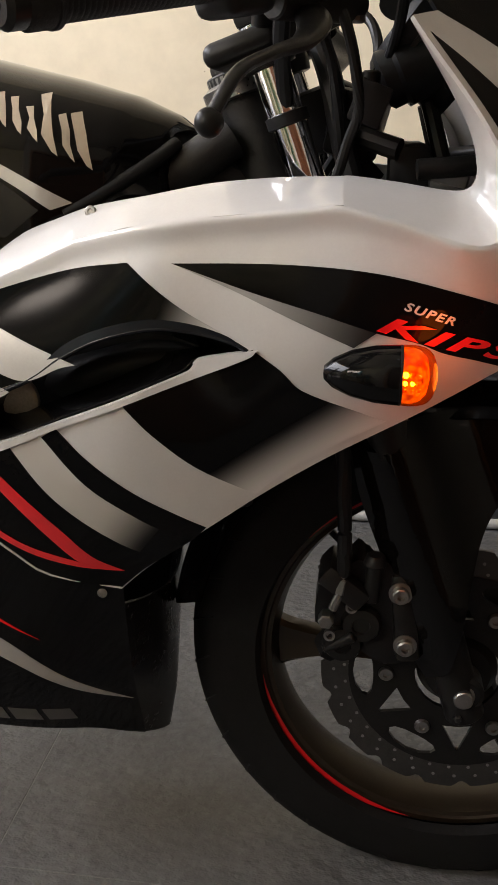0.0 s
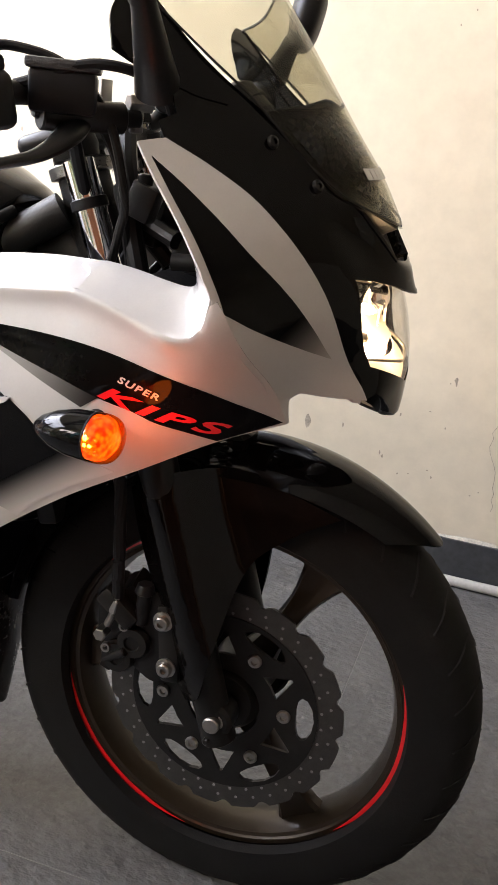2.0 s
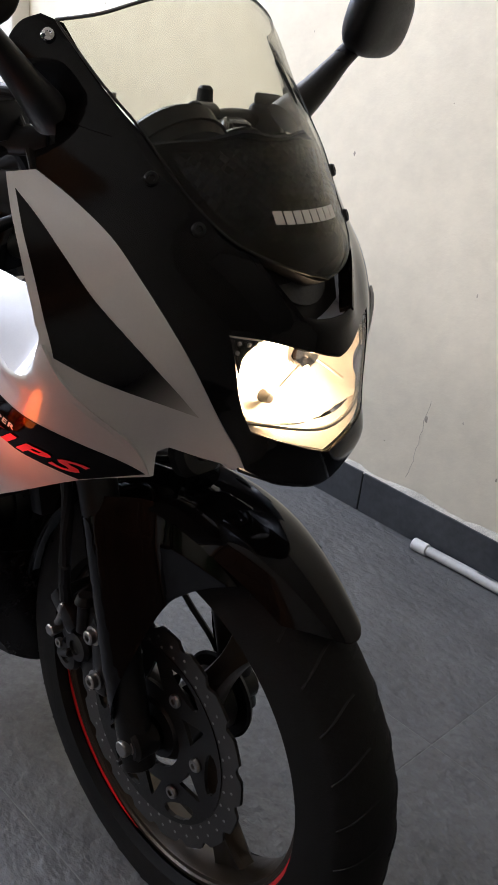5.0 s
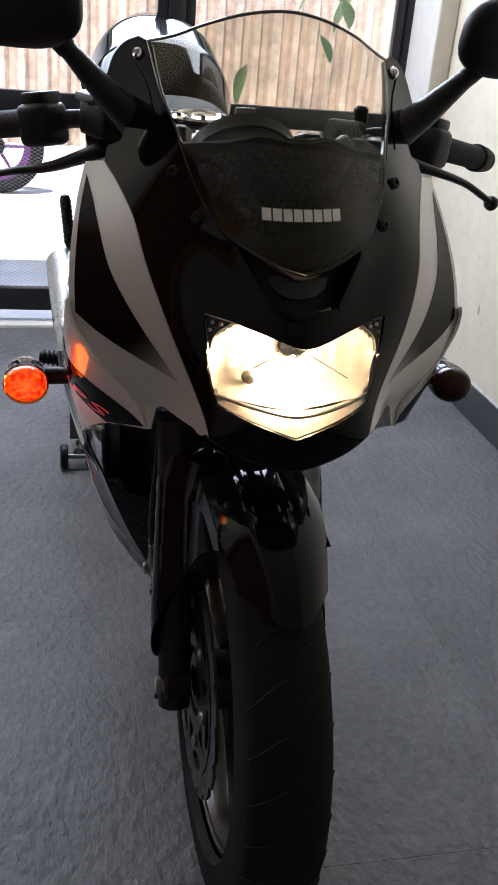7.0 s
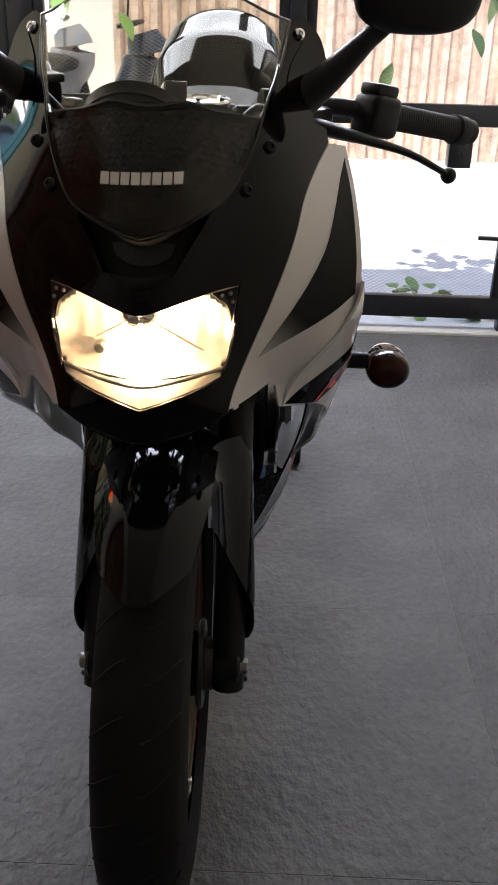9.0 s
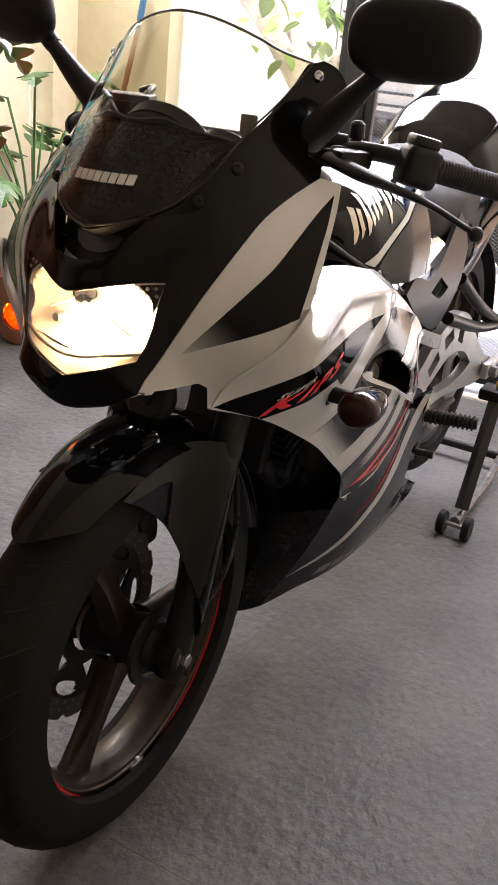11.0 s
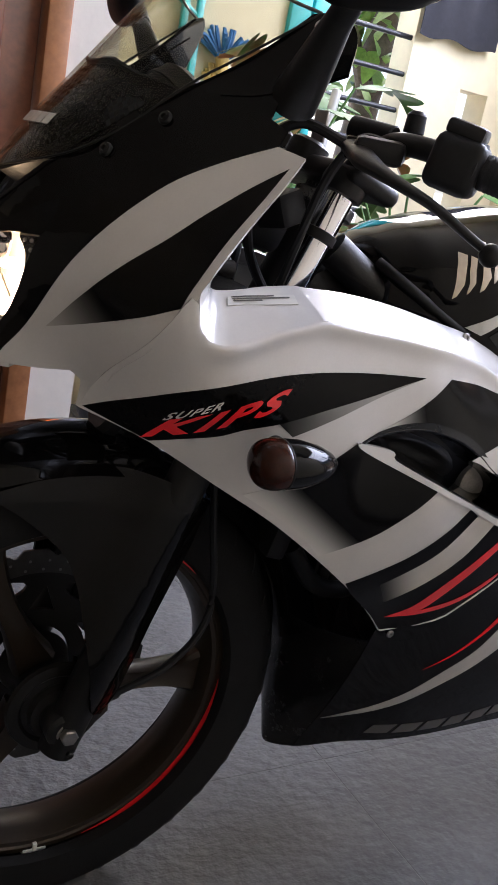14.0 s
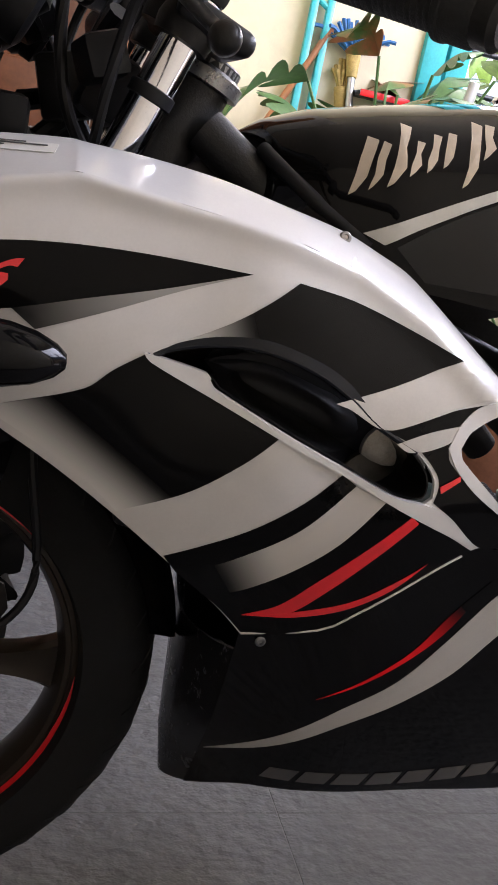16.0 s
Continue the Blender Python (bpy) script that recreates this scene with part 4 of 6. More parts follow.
for s in (1, -1):
    part("brow_fin", sheet(flip([(.0710, .9240), (.0660, .9195), (.0590, .906), (.0460, .887), (.0345, .8685), (.0365, .8655), (.0495, .885), (.0630, .9045)], s),
                           lambda y, z: brow(y, z, .0012), fwd, .014, .005), BLACK, cowl)
part("intake_lip", sheet(mirrored([(0, .8985), (.036, .9085), (.068, .9235), (.069, .921), (.036, .9055), (0, .8945)]), lambda y, z: Vector((max(screen_x(y, z) - .004, nose_x(y, z) + .003), y, z)), fwd, .020, .009), MATT, cowl)
# headlight
lamp = part("headlight", sheet(mirrored(HL), on_nose(-.001), fwd, .002, .010, smooth_edge=False), CLEAR, bike, "clear faceted headlight lens, lit")
lamp.visible_shadow = False


def bowl(y, z):
    e = max(0.0, 1 - (y / .092) ** 2 - ((z - .802) / .052) ** 2)
    return Vector((nose_x(y, z) - .010 - .052 * e ** 0.8 - .0008 * math.sin(y * 330) * min(1.0, e * 3), y, z))


part("reflector", sheet(mirrored([(0, .8315), (.012, .833), (.030, .838), (.050, .8435), (.072, .848), (.0945, .8505), (.0915, .825), (.089, .800), (.082, .770), (0, .757)]), bowl, fwd, .0015, .006), REFLECT, lamp)
part("lower_reflector", sheet(mirrored([(0, .7575), (.083, .771), (.080, .763), (0, .7345)]), lambda y, z: on_nose(-.006 - .9 * max(0, z - .7345 - .35 * abs(y)))(y, z), fwd, .001, .004), REFLECT, lamp)
part("divider_bar", tube([on_nose(-.006)(y, z) for y, z in ((-.084, .7705), (-.042, .764), (0, .7575), (.042, .764), (.084, .7705))], .0020, 8, 3), STEEL, lamp)
for s in (1, -1):
    part("corner_mask", sheet(flip([(.068, .8445), (.0935, .8485), (.088, .815), (.083, .832)], s), on_nose(-.004), fwd, .004, .01), MATT, lamp)
    for y, z in ((.086, .843), (.0885, .835), (.078, .842)):
        part("rivet", blob(on_nose(-.0035)(s * y, z), (.002, .0022, .0022), 2, 10, 6), STEEL, lamp)
part("bulb", lathe([(0, 0), (.004, 0), (.0055, .003), (.0055, .016), (.003, .021), (0, .022)], 16, axis_matrix((.082, 0, .806), (1, 0, 0))), BULB, lamp)
part("bulb_shield", lathe([(.017, .0), (.0185, .002), (.0185, .008), (.014, .015), (.006, .019), (0, .0195)], 28, axis_matrix((.098, -.004, .822), (1, 0, .15))), CHROME, lamp)
part("shield_arm", join(rod((.112, .010, .815), (.106, .060, .785), .0014, .0014, 8), rod((.112, -.016, .815), (.116, -.045, .800), .0014, .0014, 8)), REFLECT, lamp)
part("parking_bulb", lathe([(0, 0), (.0065, 0), (.007, .004), (.005, .012), (0, .014)], 16, axis_matrix((.095, -.045, .784), (1, 0, 0))), STEEL, lamp)
glow = new("headlight_filament", bpy.data.lights.new("headlight_filament", "POINT"))
glow.data.energy, glow.data.color, glow.data.shadow_soft_size = HEAD_W, (1.0, .70, .38), .006
glow.location = (.121, 0, .792)

# screen
EDGE = material("polished_screen_edge", (.10, .10, .095), .12, 0, 0, .1, 40, spec=.6)
GLASS = [(0, .898), (.030, .905), (.062, .917), (.080, .930), (.096, .955), (.108, .985), (.115, 1.010), (.127, 1.040), (.136, 1.084), (.110, 1.093), (.080, 1.107), (.040, 1.120), (0, 1.125)]
screen = part("windscreen", sheet(mirrored(GLASS), on_screen(.002), fwd, .003, .012), SMOKE, bike, "smoke tinted clear windscreen")
screen.visible_shadow = False
edge = [on_screen(.001)(y, z) for y, z in mirrored(GLASS[8:])[::1]]
part("screen_edge", tube([on_screen(.001)(y, z) for y, z in [(p[0], p[1]) for p in GLASS[8:]] + [(-p[0], p[1]) for p in reversed(GLASS[8:-1])]], .0016, 8, 5), EDGE, screen)
for s in (1, -1):
    part("screen_edge", tube([on_screen(.001)(s * y, z) for y, z in GLASS[:9]], .0013, 6, 4), SATIN, screen)
    for y, z, mt in ((.146, 1.071, CHROME), (.119, .969, SATIN), (.098, .933, SATIN)):
        p = on_nose(.001)(s * y, z)
        part("screen_screw", lathe([(0, 0), (.0065, 0), (.0068, .0015), (.0055, .004), (.003, .0045), (.0025, .002), (0, .002)], 16, axis_matrix(p, (1, s * .6, .5))), mt, bike)
part("carbon_panel", sheet(mirrored([(0, .912), (.03, .917), (.058, .928), (.080, .945), (.095, .972), (.100, .990), (.05, .998), (0, 1.005)]), on_nose(.0012), fwd, .0006, .008), CHECK, cowl, "carbon-look printed panel")
bar_word(8, (-.041, .9425), (.040, .9445), .0125, (0.0, 0), on_screen(.0035), fwd, WORD_WHITE, screen, "maker_mark", 0.16)
# carbon look panel under the screen and the dash hood
part("dash_hood", thicken(grid_surface([[(nose_x(u * .105, 1.0) - .004 - t * .05 + .0, u * .105, 1.010 + .006 * math.exp(-((abs(u) - .35) / .18) ** 2) - .014 * abs(u) ** 2 - .050 * t) for u in [k / 8 for k in range(-8, 9)]] for t in (0, .3, .6, 1)]), .003), MATT, bike)

# --- mirrors ---
for s in (1, -1):
    mc = Vector((-.085, .268, 1.117)) if s > 0 else Vector((-.085, -.275, 1.112))
    turned = pose(0, 0, 0, 0, 12, 16 * s)
    mir = part("mirror", blob(mc, (.022, .070, .0425), 2.8, 36, 20, turned), MATT, bike, "matt black mirror housing")
    part("mirror_glass", blob(mc + Vector((-.014, s * .004, 0)), (.010, .061, .0355), 3.0, 32, 14, turned), CHROME, mir)
    part("mirror_stem", tube([(-.104, s * .150, 1.004), (-.098, s * .184, 1.034), (-.093, s * .216, 1.066), (-.090, s * .243, 1.092)], .014, 18, 6, .85, radii=[.024, .019, .0135, .010] if s > 0 else [.023, .017, .012, .009]), SATIN, mir)
    part("stem_collar", tube([(-.0925, s * .222, 1.072), (-.0905, s * .238, 1.087)], .0125, 18, 2, .9), MATT, mir)
    part("mirror_foot", sheet(flip([(.132, .998), (.150, 1.004), (.172, 1.025), (.182, 1.036), (.172, 1.062), (.152, 1.066), (.138, 1.04)], s), on_nose(.0022), fwd, .006, .010), BLACK, mir)

# --- turn signals ---
for s in (1, -1):
    c = Vector((-.100, s * .272, .700))
    sm = axis_matrix(c, (1, 0, 0)) @ Matrix.Diagonal((1.04, .90, 1, 1))
    sig = part("turn_signal", lathe([(0, -.052), (.006, -.051), (.013, -.044), (.020, -.030), (.0245, -.012), (.0255, .002), (.0258, .008)], 40, sm), BLACK, bike,
               "lit amber bullet turn signal" if s < 0 else "dark amber bullet turn signal, unlit")
    part("lens", lathe([(.0250, .008), (.0258, .010), (.0259, .016), (.0254, .021), (.0241, .0255), (.0218, .0292), (.0180, .0322), (.012, .0344), (.006, .0353), (0, .0356)], 48, sm), AMBER_CLEAR if s < 0 else AMBER_OFF, sig)
    if s < 0:
        part("lens_core", lathe([(.0235, .008), (.0238, .017), (.0212, .0225), (.015, .0275), (0, .030)], 32, sm), AMBER_ON, sig, "glowing ribbed inner lens")
        for k in range(9):
            part("prism", rod(c + Vector((.011 + .0050 * (k % 3), -.0225, -.006 + .006 * (k // 3))), c + Vector((.011 + .0050 * (k % 3), -.0252, -.006 + .006 * (k // 3))), .0034 if k == 3 else .0028, .002, 6), AMBER_CORE if k in (3, 4, 6) else AMBER_ON, sig)
    part("bulb", blob(c + Vector((.016, 0, 0)), (.006, .006, .006), 2, 12, 8), AMBER_CORE if s < 0 else STEEL, sig)
    part("lens_rim", lathe([(.0250, .0065), (.0259, .007), (.0259, .0085), (.0250, .009)], 32, sm, True), MATT, sig)
    part("stem", rod(c + Vector((-.012, 0, 0)), (c.x - .012, s * .208, .700), .0105), MATT, sig)
    part("rubber_foot", lathe([(.022, 0), (.022, .004), (.016, .010), (.012, .012)], 24, axis_matrix((c.x - .012, s * .210, .700), (0, s, 0))), MATT, sig)
blink = new("turn_signal_bulb", bpy.data.lights.new("turn_signal_bulb", "POINT"))
blink.data.energy, blink.data.color, blink.data.shadow_soft_size = BLINK_W, (1.0, .16, .01), .02
blink.location = (-.055, -.272, .700)

# --- front wheel ---
AX = Vector((-.002, 0, .303))
wm = axis_matrix(AX, (0, 1, 0))


def tyre_mesh(width, rad, inner):
    prof = []
    for k in range(25):
        a = math.pi * k / 24
        u = math.cos(a)
        prof.append((inner + (rad - inner) * (math.sin(a) ** 0.62), u * width / 2 * (1 if abs(u) < .9 else .96)))
    prof = [(inner - .004, width * .36)] + prof + [(inner - .004, -width * .36)]
    bm = lathe(prof, 128, wm)
    # the contact patch rests flat on the floor
    for v in bm.verts:
        v.co.z = max(v.co.z, .0008)
    return bm


def rim_mesh(outer, half):
    """A rim with stepped walls."""
    prof = [(outer, half), (outer + .003, half - .003), (outer - .002, half - .006), (outer - .010, half - .008), (outer - .012, half - .016), (outer - .014, .010),
            (outer - .015, 0), (outer - .014, -.010), (outer - .012, -half + .016), (outer - .010, -half + .008), (outer - .002, -half + .006), (outer + .003, -half + .003), (outer, -half)]
    prof += [(outer - .007, -half - .001), (outer - .009, -half + .002), (outer - .014, -half + .003), (outer - .017, -half + .010), (outer - .021, -.012), (outer - .022, 0), (outer - .021, .012),
             (outer - .017, half - .010), (outer - .014, half - .003), (outer - .009, half - .002), (outer - .007, half + .001)]
    return lathe(prof, 96, wm, closed=True)


def spoke(angle, r0, r1):
    """A wide cast spoke with a hollow middle, along local z of the wheel."""
    ca, sa = math.cos(radians(angle)), math.sin(radians(angle))
    rows = []
    for i in range(13):
        t = i / 12
        r = r0 + (r1 - r0) * t
        wdt = .017 - .004 * math.sin(math.pi * min(1, t * 1.2)) + .016 * t ** 6 + .010 * (1 - t) ** 3
        dep = .020 - .007 * t
        ring = []
        for a, b in ((-1, -.55), (-.8, -.95), (-.3, -.75), (.3, -.75), (.8, -.95), (1, -.55), (1, .55), (.8, .95), (.3, .75), (-.3, .75), (-.8, .95), (-1, .55), (-1, -.55)):
            off = a * wdt
            ring.append((AX.x + r * ca - off * sa, b * dep, AX.z + r * sa + off * ca))
        rows.append(ring)
    return grid_surface(rows)


wheel = part("front_wheel", rim_mesh(.2265, .034), BRONZE, bike, "dark bronze cast three spoke front wheel")
for a in (62, 182, 302):
    part("spoke", spoke(a, .040, .207), BRONZE, wheel)
part("tyre", tyre_mesh(.108, .310, .229), RUBBER, wheel, "black treaded tyre")
# tread grooves
bms = []
for k in range(34):
    for s in (1, -1):
        a0 = 2 * math.pi * k / 34 + (s * .05)
        pts = []
        for j in range(5):
            u = .16 + .70 * j / 4
            a = a0 + s * .10 * (j / 4) ** 1.5
            r = .229 + (.310 - .229) * (math.sin(math.acos(u)) ** .62) - .0006
            pts.append(Vector((AX.x + r * math.cos(a), s * u * .054, max(.0012, AX.z + r * math.sin(a)))))
        bms.append(tube(pts, .0022, 5, 2, .5, ends=False))
tagged(part("tread", join(*bms), material("groove_rubber", (.006, .006, .006), .9), wheel), kind="stuff")
part("hub", lathe([(.020, -.060), (.036, -.058), (.045, -.045), (.040, -.025), (.034, 0), (.040, .025), (.044, .040), (.034, .052), (.020, .055)], 40, wm), SATIN, wheel)
part("hub_cover", lathe([(.018, .048), (.056, .046), (.060, .049), (.058, .054), (.046, .056), (.042, .052), (.020, .058)], 44, wm), SATIN, wheel)
part("speedometer_drive", lathe([(.010, .050), (.034, .052), (.036, .056), (.034, .066), (.012, .068)], 32, wm), DARK_ALLOY, wheel)


def rim_arc(a0, a1, y, r0=.2205, r1=.2275, n=28):
    rows = []
    for i in range(n + 1):
        a = radians(a0 + (a1 - a0) * i / n)
        k = min(1, 4 * i / n, 4 * (n - i) / n)
        mid = (r0 + r1) / 2
        h = (r1 - r0) / 2 * k + .0002
        rows.append([(AX.x + (mid - h) * math.cos(a), y, AX.z + (mid - h) * math.sin(a)), (AX.x + (mid + h) * math.cos(a), y, AX.z + (mid + h) * math.sin(a))])
    return thicken(grid_surface(rows), .0006)


for s in (1, -1):
    for a0, a1 in ((181, 253), (307, 376), (66, 136)) if s > 0 else ((189.5, 259.5), (315, 380), (70, 140)):
        part("red_rim_stripe", rim_arc(a0, a1, s * .0362), RED, wheel)


def brake_disc(centre_y, r_out, waves, bolts):
    """A wavy ring with a spider of six arms."""
    bms = []
    n = waves * 12
    outer, inner = [], []
    for i in range(n):
        a = 2 * math.pi * i / n
        ph = (i % 12) / 12
        w = .0 if ph < .62 else -.0075 * math.sin(math.pi * (ph - .62) / .38)
        outer.append((AX.x + (r_out + w) * math.cos(a), AX.z + (r_out + w) * math.sin(a)))
        inner.append((AX.x + (r_out - .0315) * math.cos(a), AX.z + (r_out - .0315) * math.sin(a)))
    bm = bmesh.new()
    ring = []
    for y in (centre_y - .002, centre_y + .002):
        ring.append(([bm.verts.new((x, y, z)) for x, z in outer], [bm.verts.new((x, y, z)) for x, z in inner]))
    (o0, i0), (o1, i1) = ring
    for k in range(n):
        j = (k + 1) % n
        bm.faces.new((o0[k], o0[j], i0[j], i0[k]))
        bm.faces.new((o1[j], o1[k], i1[k], i1[j]))
        bm.faces.new((o0[j], o0[k], o1[k], o1[j]))
        bm.faces.new((i0[k], i0[j], i1[j], i1[k]))
    bmesh.ops.recalc_face_normals(bm, faces=bm.faces)
    return bm


disc = part("brake_disc", brake_disc(-.056, .1525, 18, 6), DISC, wheel, "wave edged drilled steel brake disc")
bms, holes = [], []
for k in range(36):
    for r, da in ((.126, 0), (.138, .05)):
        a = 2 * math.pi * k / 36 + da
        holes.append(lathe([(0, 0), (.0019, 0), (.0019, .0049), (0, .0049)], 8, axis_matrix((AX.x + r * math.cos(a), -.0535 - .005, AX.z + r * math.sin(a)), (0, 1, 0))))
# Solid pegs; the pale colour stands in for light seen through the holes.
part("drilling", join(*holes), material("painted_hole_light", (.20, .20, .195), .6), disc)
def polar(r, deg):
    return (AX.x + r * math.cos(radians(deg)), AX.z + r * math.sin(radians(deg)))


cuts = [[polar(.0475, d) for d in range(0, 360, 15)]]
for k in range(6):
    a = 4 + 60 * k
    cuts.append([polar(.105 + .0115 * math.cos(radians(q)), a + 16.5 * math.sin(radians(q))) for q in range(0, 360, 30)])
    cuts.append([polar(.0700, a + 16), polar(.0695, a + 30), polar(.0700, a + 44), polar(.101, a + 31), polar(.101, a + 29)])
part("carrier", sheet([polar(.1215, d) for d in range(0, 360, 6)], lambda x, z: Vector((x, -.0595, z)), Vector((0, -1, 0)), .005, .05, cuts, smooth_edge=False), SATIN, disc, "black disc carrier with cut-outs", smooth=0)
for k in range(6):
    a = radians(4 + 60 * k)
    c = Vector((math.cos(a), 0, math.sin(a)))
    part("disc_bolt", lathe([(0, 0), (.0085, 0), (.009, .002), (.0075, .005), (.004, .005), (.0035, .002), (0, .002)], 20, axis_matrix(AX + c * .079 + Vector((0, -.0595, 0)), (0, -1, 0))), STEEL, disc)
part("balance_weight", join(span((-.022, .026, .0705), (.008, .036, .0795), .001), span((-.010, .030, .064), (-.004, .037, .087), .001)), material("bright_lead_weight", (.7, .7, .68), .4, .3), wheel)

# --- fork ---
FX = lambda z: .014 - .368 * (z - .297)
for s in (1, -1):
    leg = part("fork_leg", rod((.006, s * .086, .270), (FX(.640), s * .086, .640), .0215, .0235, 28), SATIN, bike, "satin black fork lower leg")
    part("axle_boss", lathe([(0, 0), (.022, 0), (.023, .004), (.023, .030), (.018, .034), (0, .034)], 28, axis_matrix((0, s * .068, AX.z), (0, s, 0))), SATIN, leg)
    part("chrome_stanchion", rod((FX(.62), s * .086, .62), (FX(.965), s * .086, .965), .0170, .0170, 28), CHROME, bike, "chrome fork stanchion")
    part("dust_seal", lathe([(.029, 0), (.030, .004), (.030, .012), (.022, .018)], 28, axis_matrix((FX(.640), s * .086, .640), (-.368, 0, 1))), MATT, leg)
    part("rubber_band", lathe([(.0172, -.006), (.0200, -.005), (.0200, .005), (.0172, .006)], 24, axis_matrix((FX(.885), s * .086, .885), (-.368, 0, 1)), True), MATT, leg)
    part("fork_cap", lathe([(0, 0), (.019, 0), (.020, .004), (.020, .016), (.014, .02), (0, .02)], 6, axis_matrix((FX(.965), s * .086, .965), (-.368, 0, 1))), SATIN, leg)
    part("axle_nut", join(rod((0, s * .102, AX.z), (0, s * .112, AX.z), .0105, .0105, 6 if s > 0 else 24), rod((0, s * .098, AX.z), (0, s * .103, AX.z), .0135, .0135, 20)), STEEL, wheel)
    part("pinch_bolt", rod((-.004, s * .100, AX.z - .024), (-.004, s * .112, AX.z - .024), .0045, .0045, 6), DARK_ALLOY, leg)
part("lower_yoke", block((.075, .235, .030), .012, Matrix.Translation((FX(.735) - .018, 0, .735)) @ pose(0, 0, 0, 0, -20, 0), 3), SATIN, bike)
part("upper_yoke", block((.070, .235, .022), .010, Matrix.Translation((FX(.945) - .018, 0, .945)) @ pose(0, 0, 0, 0, -20, 0), 3), SATIN, bike)
part("steering_head", rod((FX(.75) - .045, 0, .75), (FX(.93) - .045, 0, .93), .032, .030, 28), DARK_ALLOY, bike)
part("head_bearing_cap", lathe([(.028, 0), (.038, .002), (.038, .014), (.030, .018), (.030, .024), (.020, .026), (0, .026)], 32, axis_matrix((FX(.905) - .045, 0, .905), (-.368, 0, 1))), ALLOY, bike)
for s in (1, -1):
    part("frame_tube", tube([(-.262, s * .030, .868), (-.315, s * .050, .832), (-.40, s * .085, .780), (-.60, s * .125, .66), (-.72, s * .13, .56)], .021, 20, 8), DARK_ALLOY, bike)
part("head_gusset", block((.09, .05, .10), .012, Matrix.Translation((-.285, 0, .80)) @ pose(0, 0, 0, 0, 30, 0)), DARK_ALLOY, bike)

# caliper, hose and lower fork bolts, right side
CAL = [(-.157, .420), (-.142, .434), (-.119, .453), (-.103, .450), (-.086, .452), (-.066, .446), (-.058, .394), (-.058, .335), (-.082, .333), (-.111, .343), (-.143, .329), (-.154, .336), (-.143, .363), (-.161, .374), (-.162, .390)]
cal = part("brake_caliper", sheet(CAL, lambda x, z: Vector((x, -.094 - .004 * math.sin(x * 90) * math.sin(z * 70), z)), Vector((0, -1, 0)), .034, .014), MATT, bike, "black twin piston brake caliper")
part("caliper_bridge", block((.056, .060, .026), .006, Matrix.Translation((-.132, -.080, .424)) @ pose(0, 0, 0, 0, 38, 0)), SATIN, cal)
part("caliper_lug", block((.028, .030, .105), .008, Matrix.Translation((-.066, -.088, .390)) @ pose(0, 0, 0, 0, -6, 0)), SATIN, cal)
for x, z in ((-.112, .379), (-.131, .354)):
    part("piston_cap", lathe([(0, 0), (.021, 0), (.022, .004), (.019, .010), (.010, .011), (.009, .008), (0, .008)], 28, axis_matrix((x, -.092, z), (0, -1, 0))), SATIN, cal)
part("slide_pin", join(rod((-.103, -.098, .408), (-.101, -.098, .452), .0085, .0085, 16), rod((-.101, -.098, .450), (-.1005, -.098, .462), .0125, .010, 16)), MATT, cal)
part("pad_pin", rod((-.150, -.096, .345), (-.118, -.104, .368), .006, .006, 12), SATIN, cal)
for x, z in ((-.073, .422), (-.065, .361)):
    part("caliper_bolt", join(lathe([(0, 0), (.0125, 0), (.0125, .002), (.009, .0025), (.009, .009), (.0075, .0105), (.004, .0105), (.004, .006), (0, .006)], 24, axis_matrix((x, -.103, z), (0, -1, 0)))), STEEL, cal)
for x, z in ((-.123, .401), (-.145, .366)):
    part("small_bolt", lathe([(0, 0), (.0062, 0), (.0062, .006), (.0035, .006), (.003, .003), (0, .003)], 16, axis_matrix((x, -.099, z), (0, -1, 0))), STEEL, cal)
part("banjo_fitting", join(tube([(-.1325, -.104, .445), (-.135, -.105, .428), (-.137, -.106, .416), (-.143, -.107, .400)], .0048, 10, 5), rod((-.133, -.104, .436), (-.136, -.105, .418), .0072, .0072, 6), rod((-.149, -.098, .388), (-.149, -.116, .388), .0085, .0085, 6)), STEEL, cal)
part("brake_hose", tube([(-.132, -.104, .440), (-.1325, -.106, .472), (-.134, -.105, .508), (-.140, -.100, .58), (-.160, -.098, .66), (-.19, -.07, .80), (-.205, -.11, .93), (-.20, -.155, .985)], .0075, 10, 8), MATT, bike)
part("speedometer_cable", tube([(-.02, .075, .30), (-.055, .085, .335), (-.12, .088, .37), (-.165, .08, .43), (-.15, .075, .55), (-.13, .06, .70)], .0045, 8, 8), MATT, bike)

# --- front fender ---
def fender(u, deg):
    a = radians(deg)
    k = (deg - 47) / (172 - 47)
    w = .056 + .012 * math.sin(math.pi * min(1, k * 1.3))
    if k < .22:
        w *= .62 + .38 * (max(0, k) / .22) ** .6
    r = .337 - .004 * k - .034 * abs(u) ** 2.6 - .003 * (1 - abs(u)) * (0 if k > .2 else 1 - k * 5)
    return Vector((AX.x + r * math.cos(a), w * u, AX.z + r * math.sin(a)))


fen = part("front_fender", thicken(grid_surface([[fender(u / 10, 48.0 + d * 125.5 / 50 + 9 * (1 - d / 50) ** 6 * abs(u / 10) ** 2.2 - 6 * (d / 50) ** 8 * abs(u / 10) ** 2) for u in range(-10, 11)] for d in range(51)]), .003), BLACK, bike, "gloss black front fender")
GUARD = [(.112, .582), (.040, .600), (-.030, .612), (-.100, .600), (-.132, .575), (-.120, .520), (-.085, .43), (-.060, .345), (-.040, .318), (-.020, .335), (-.010, .38), (.004, .47), (.018, .508),
         (.040, .532), (.075, .560)]
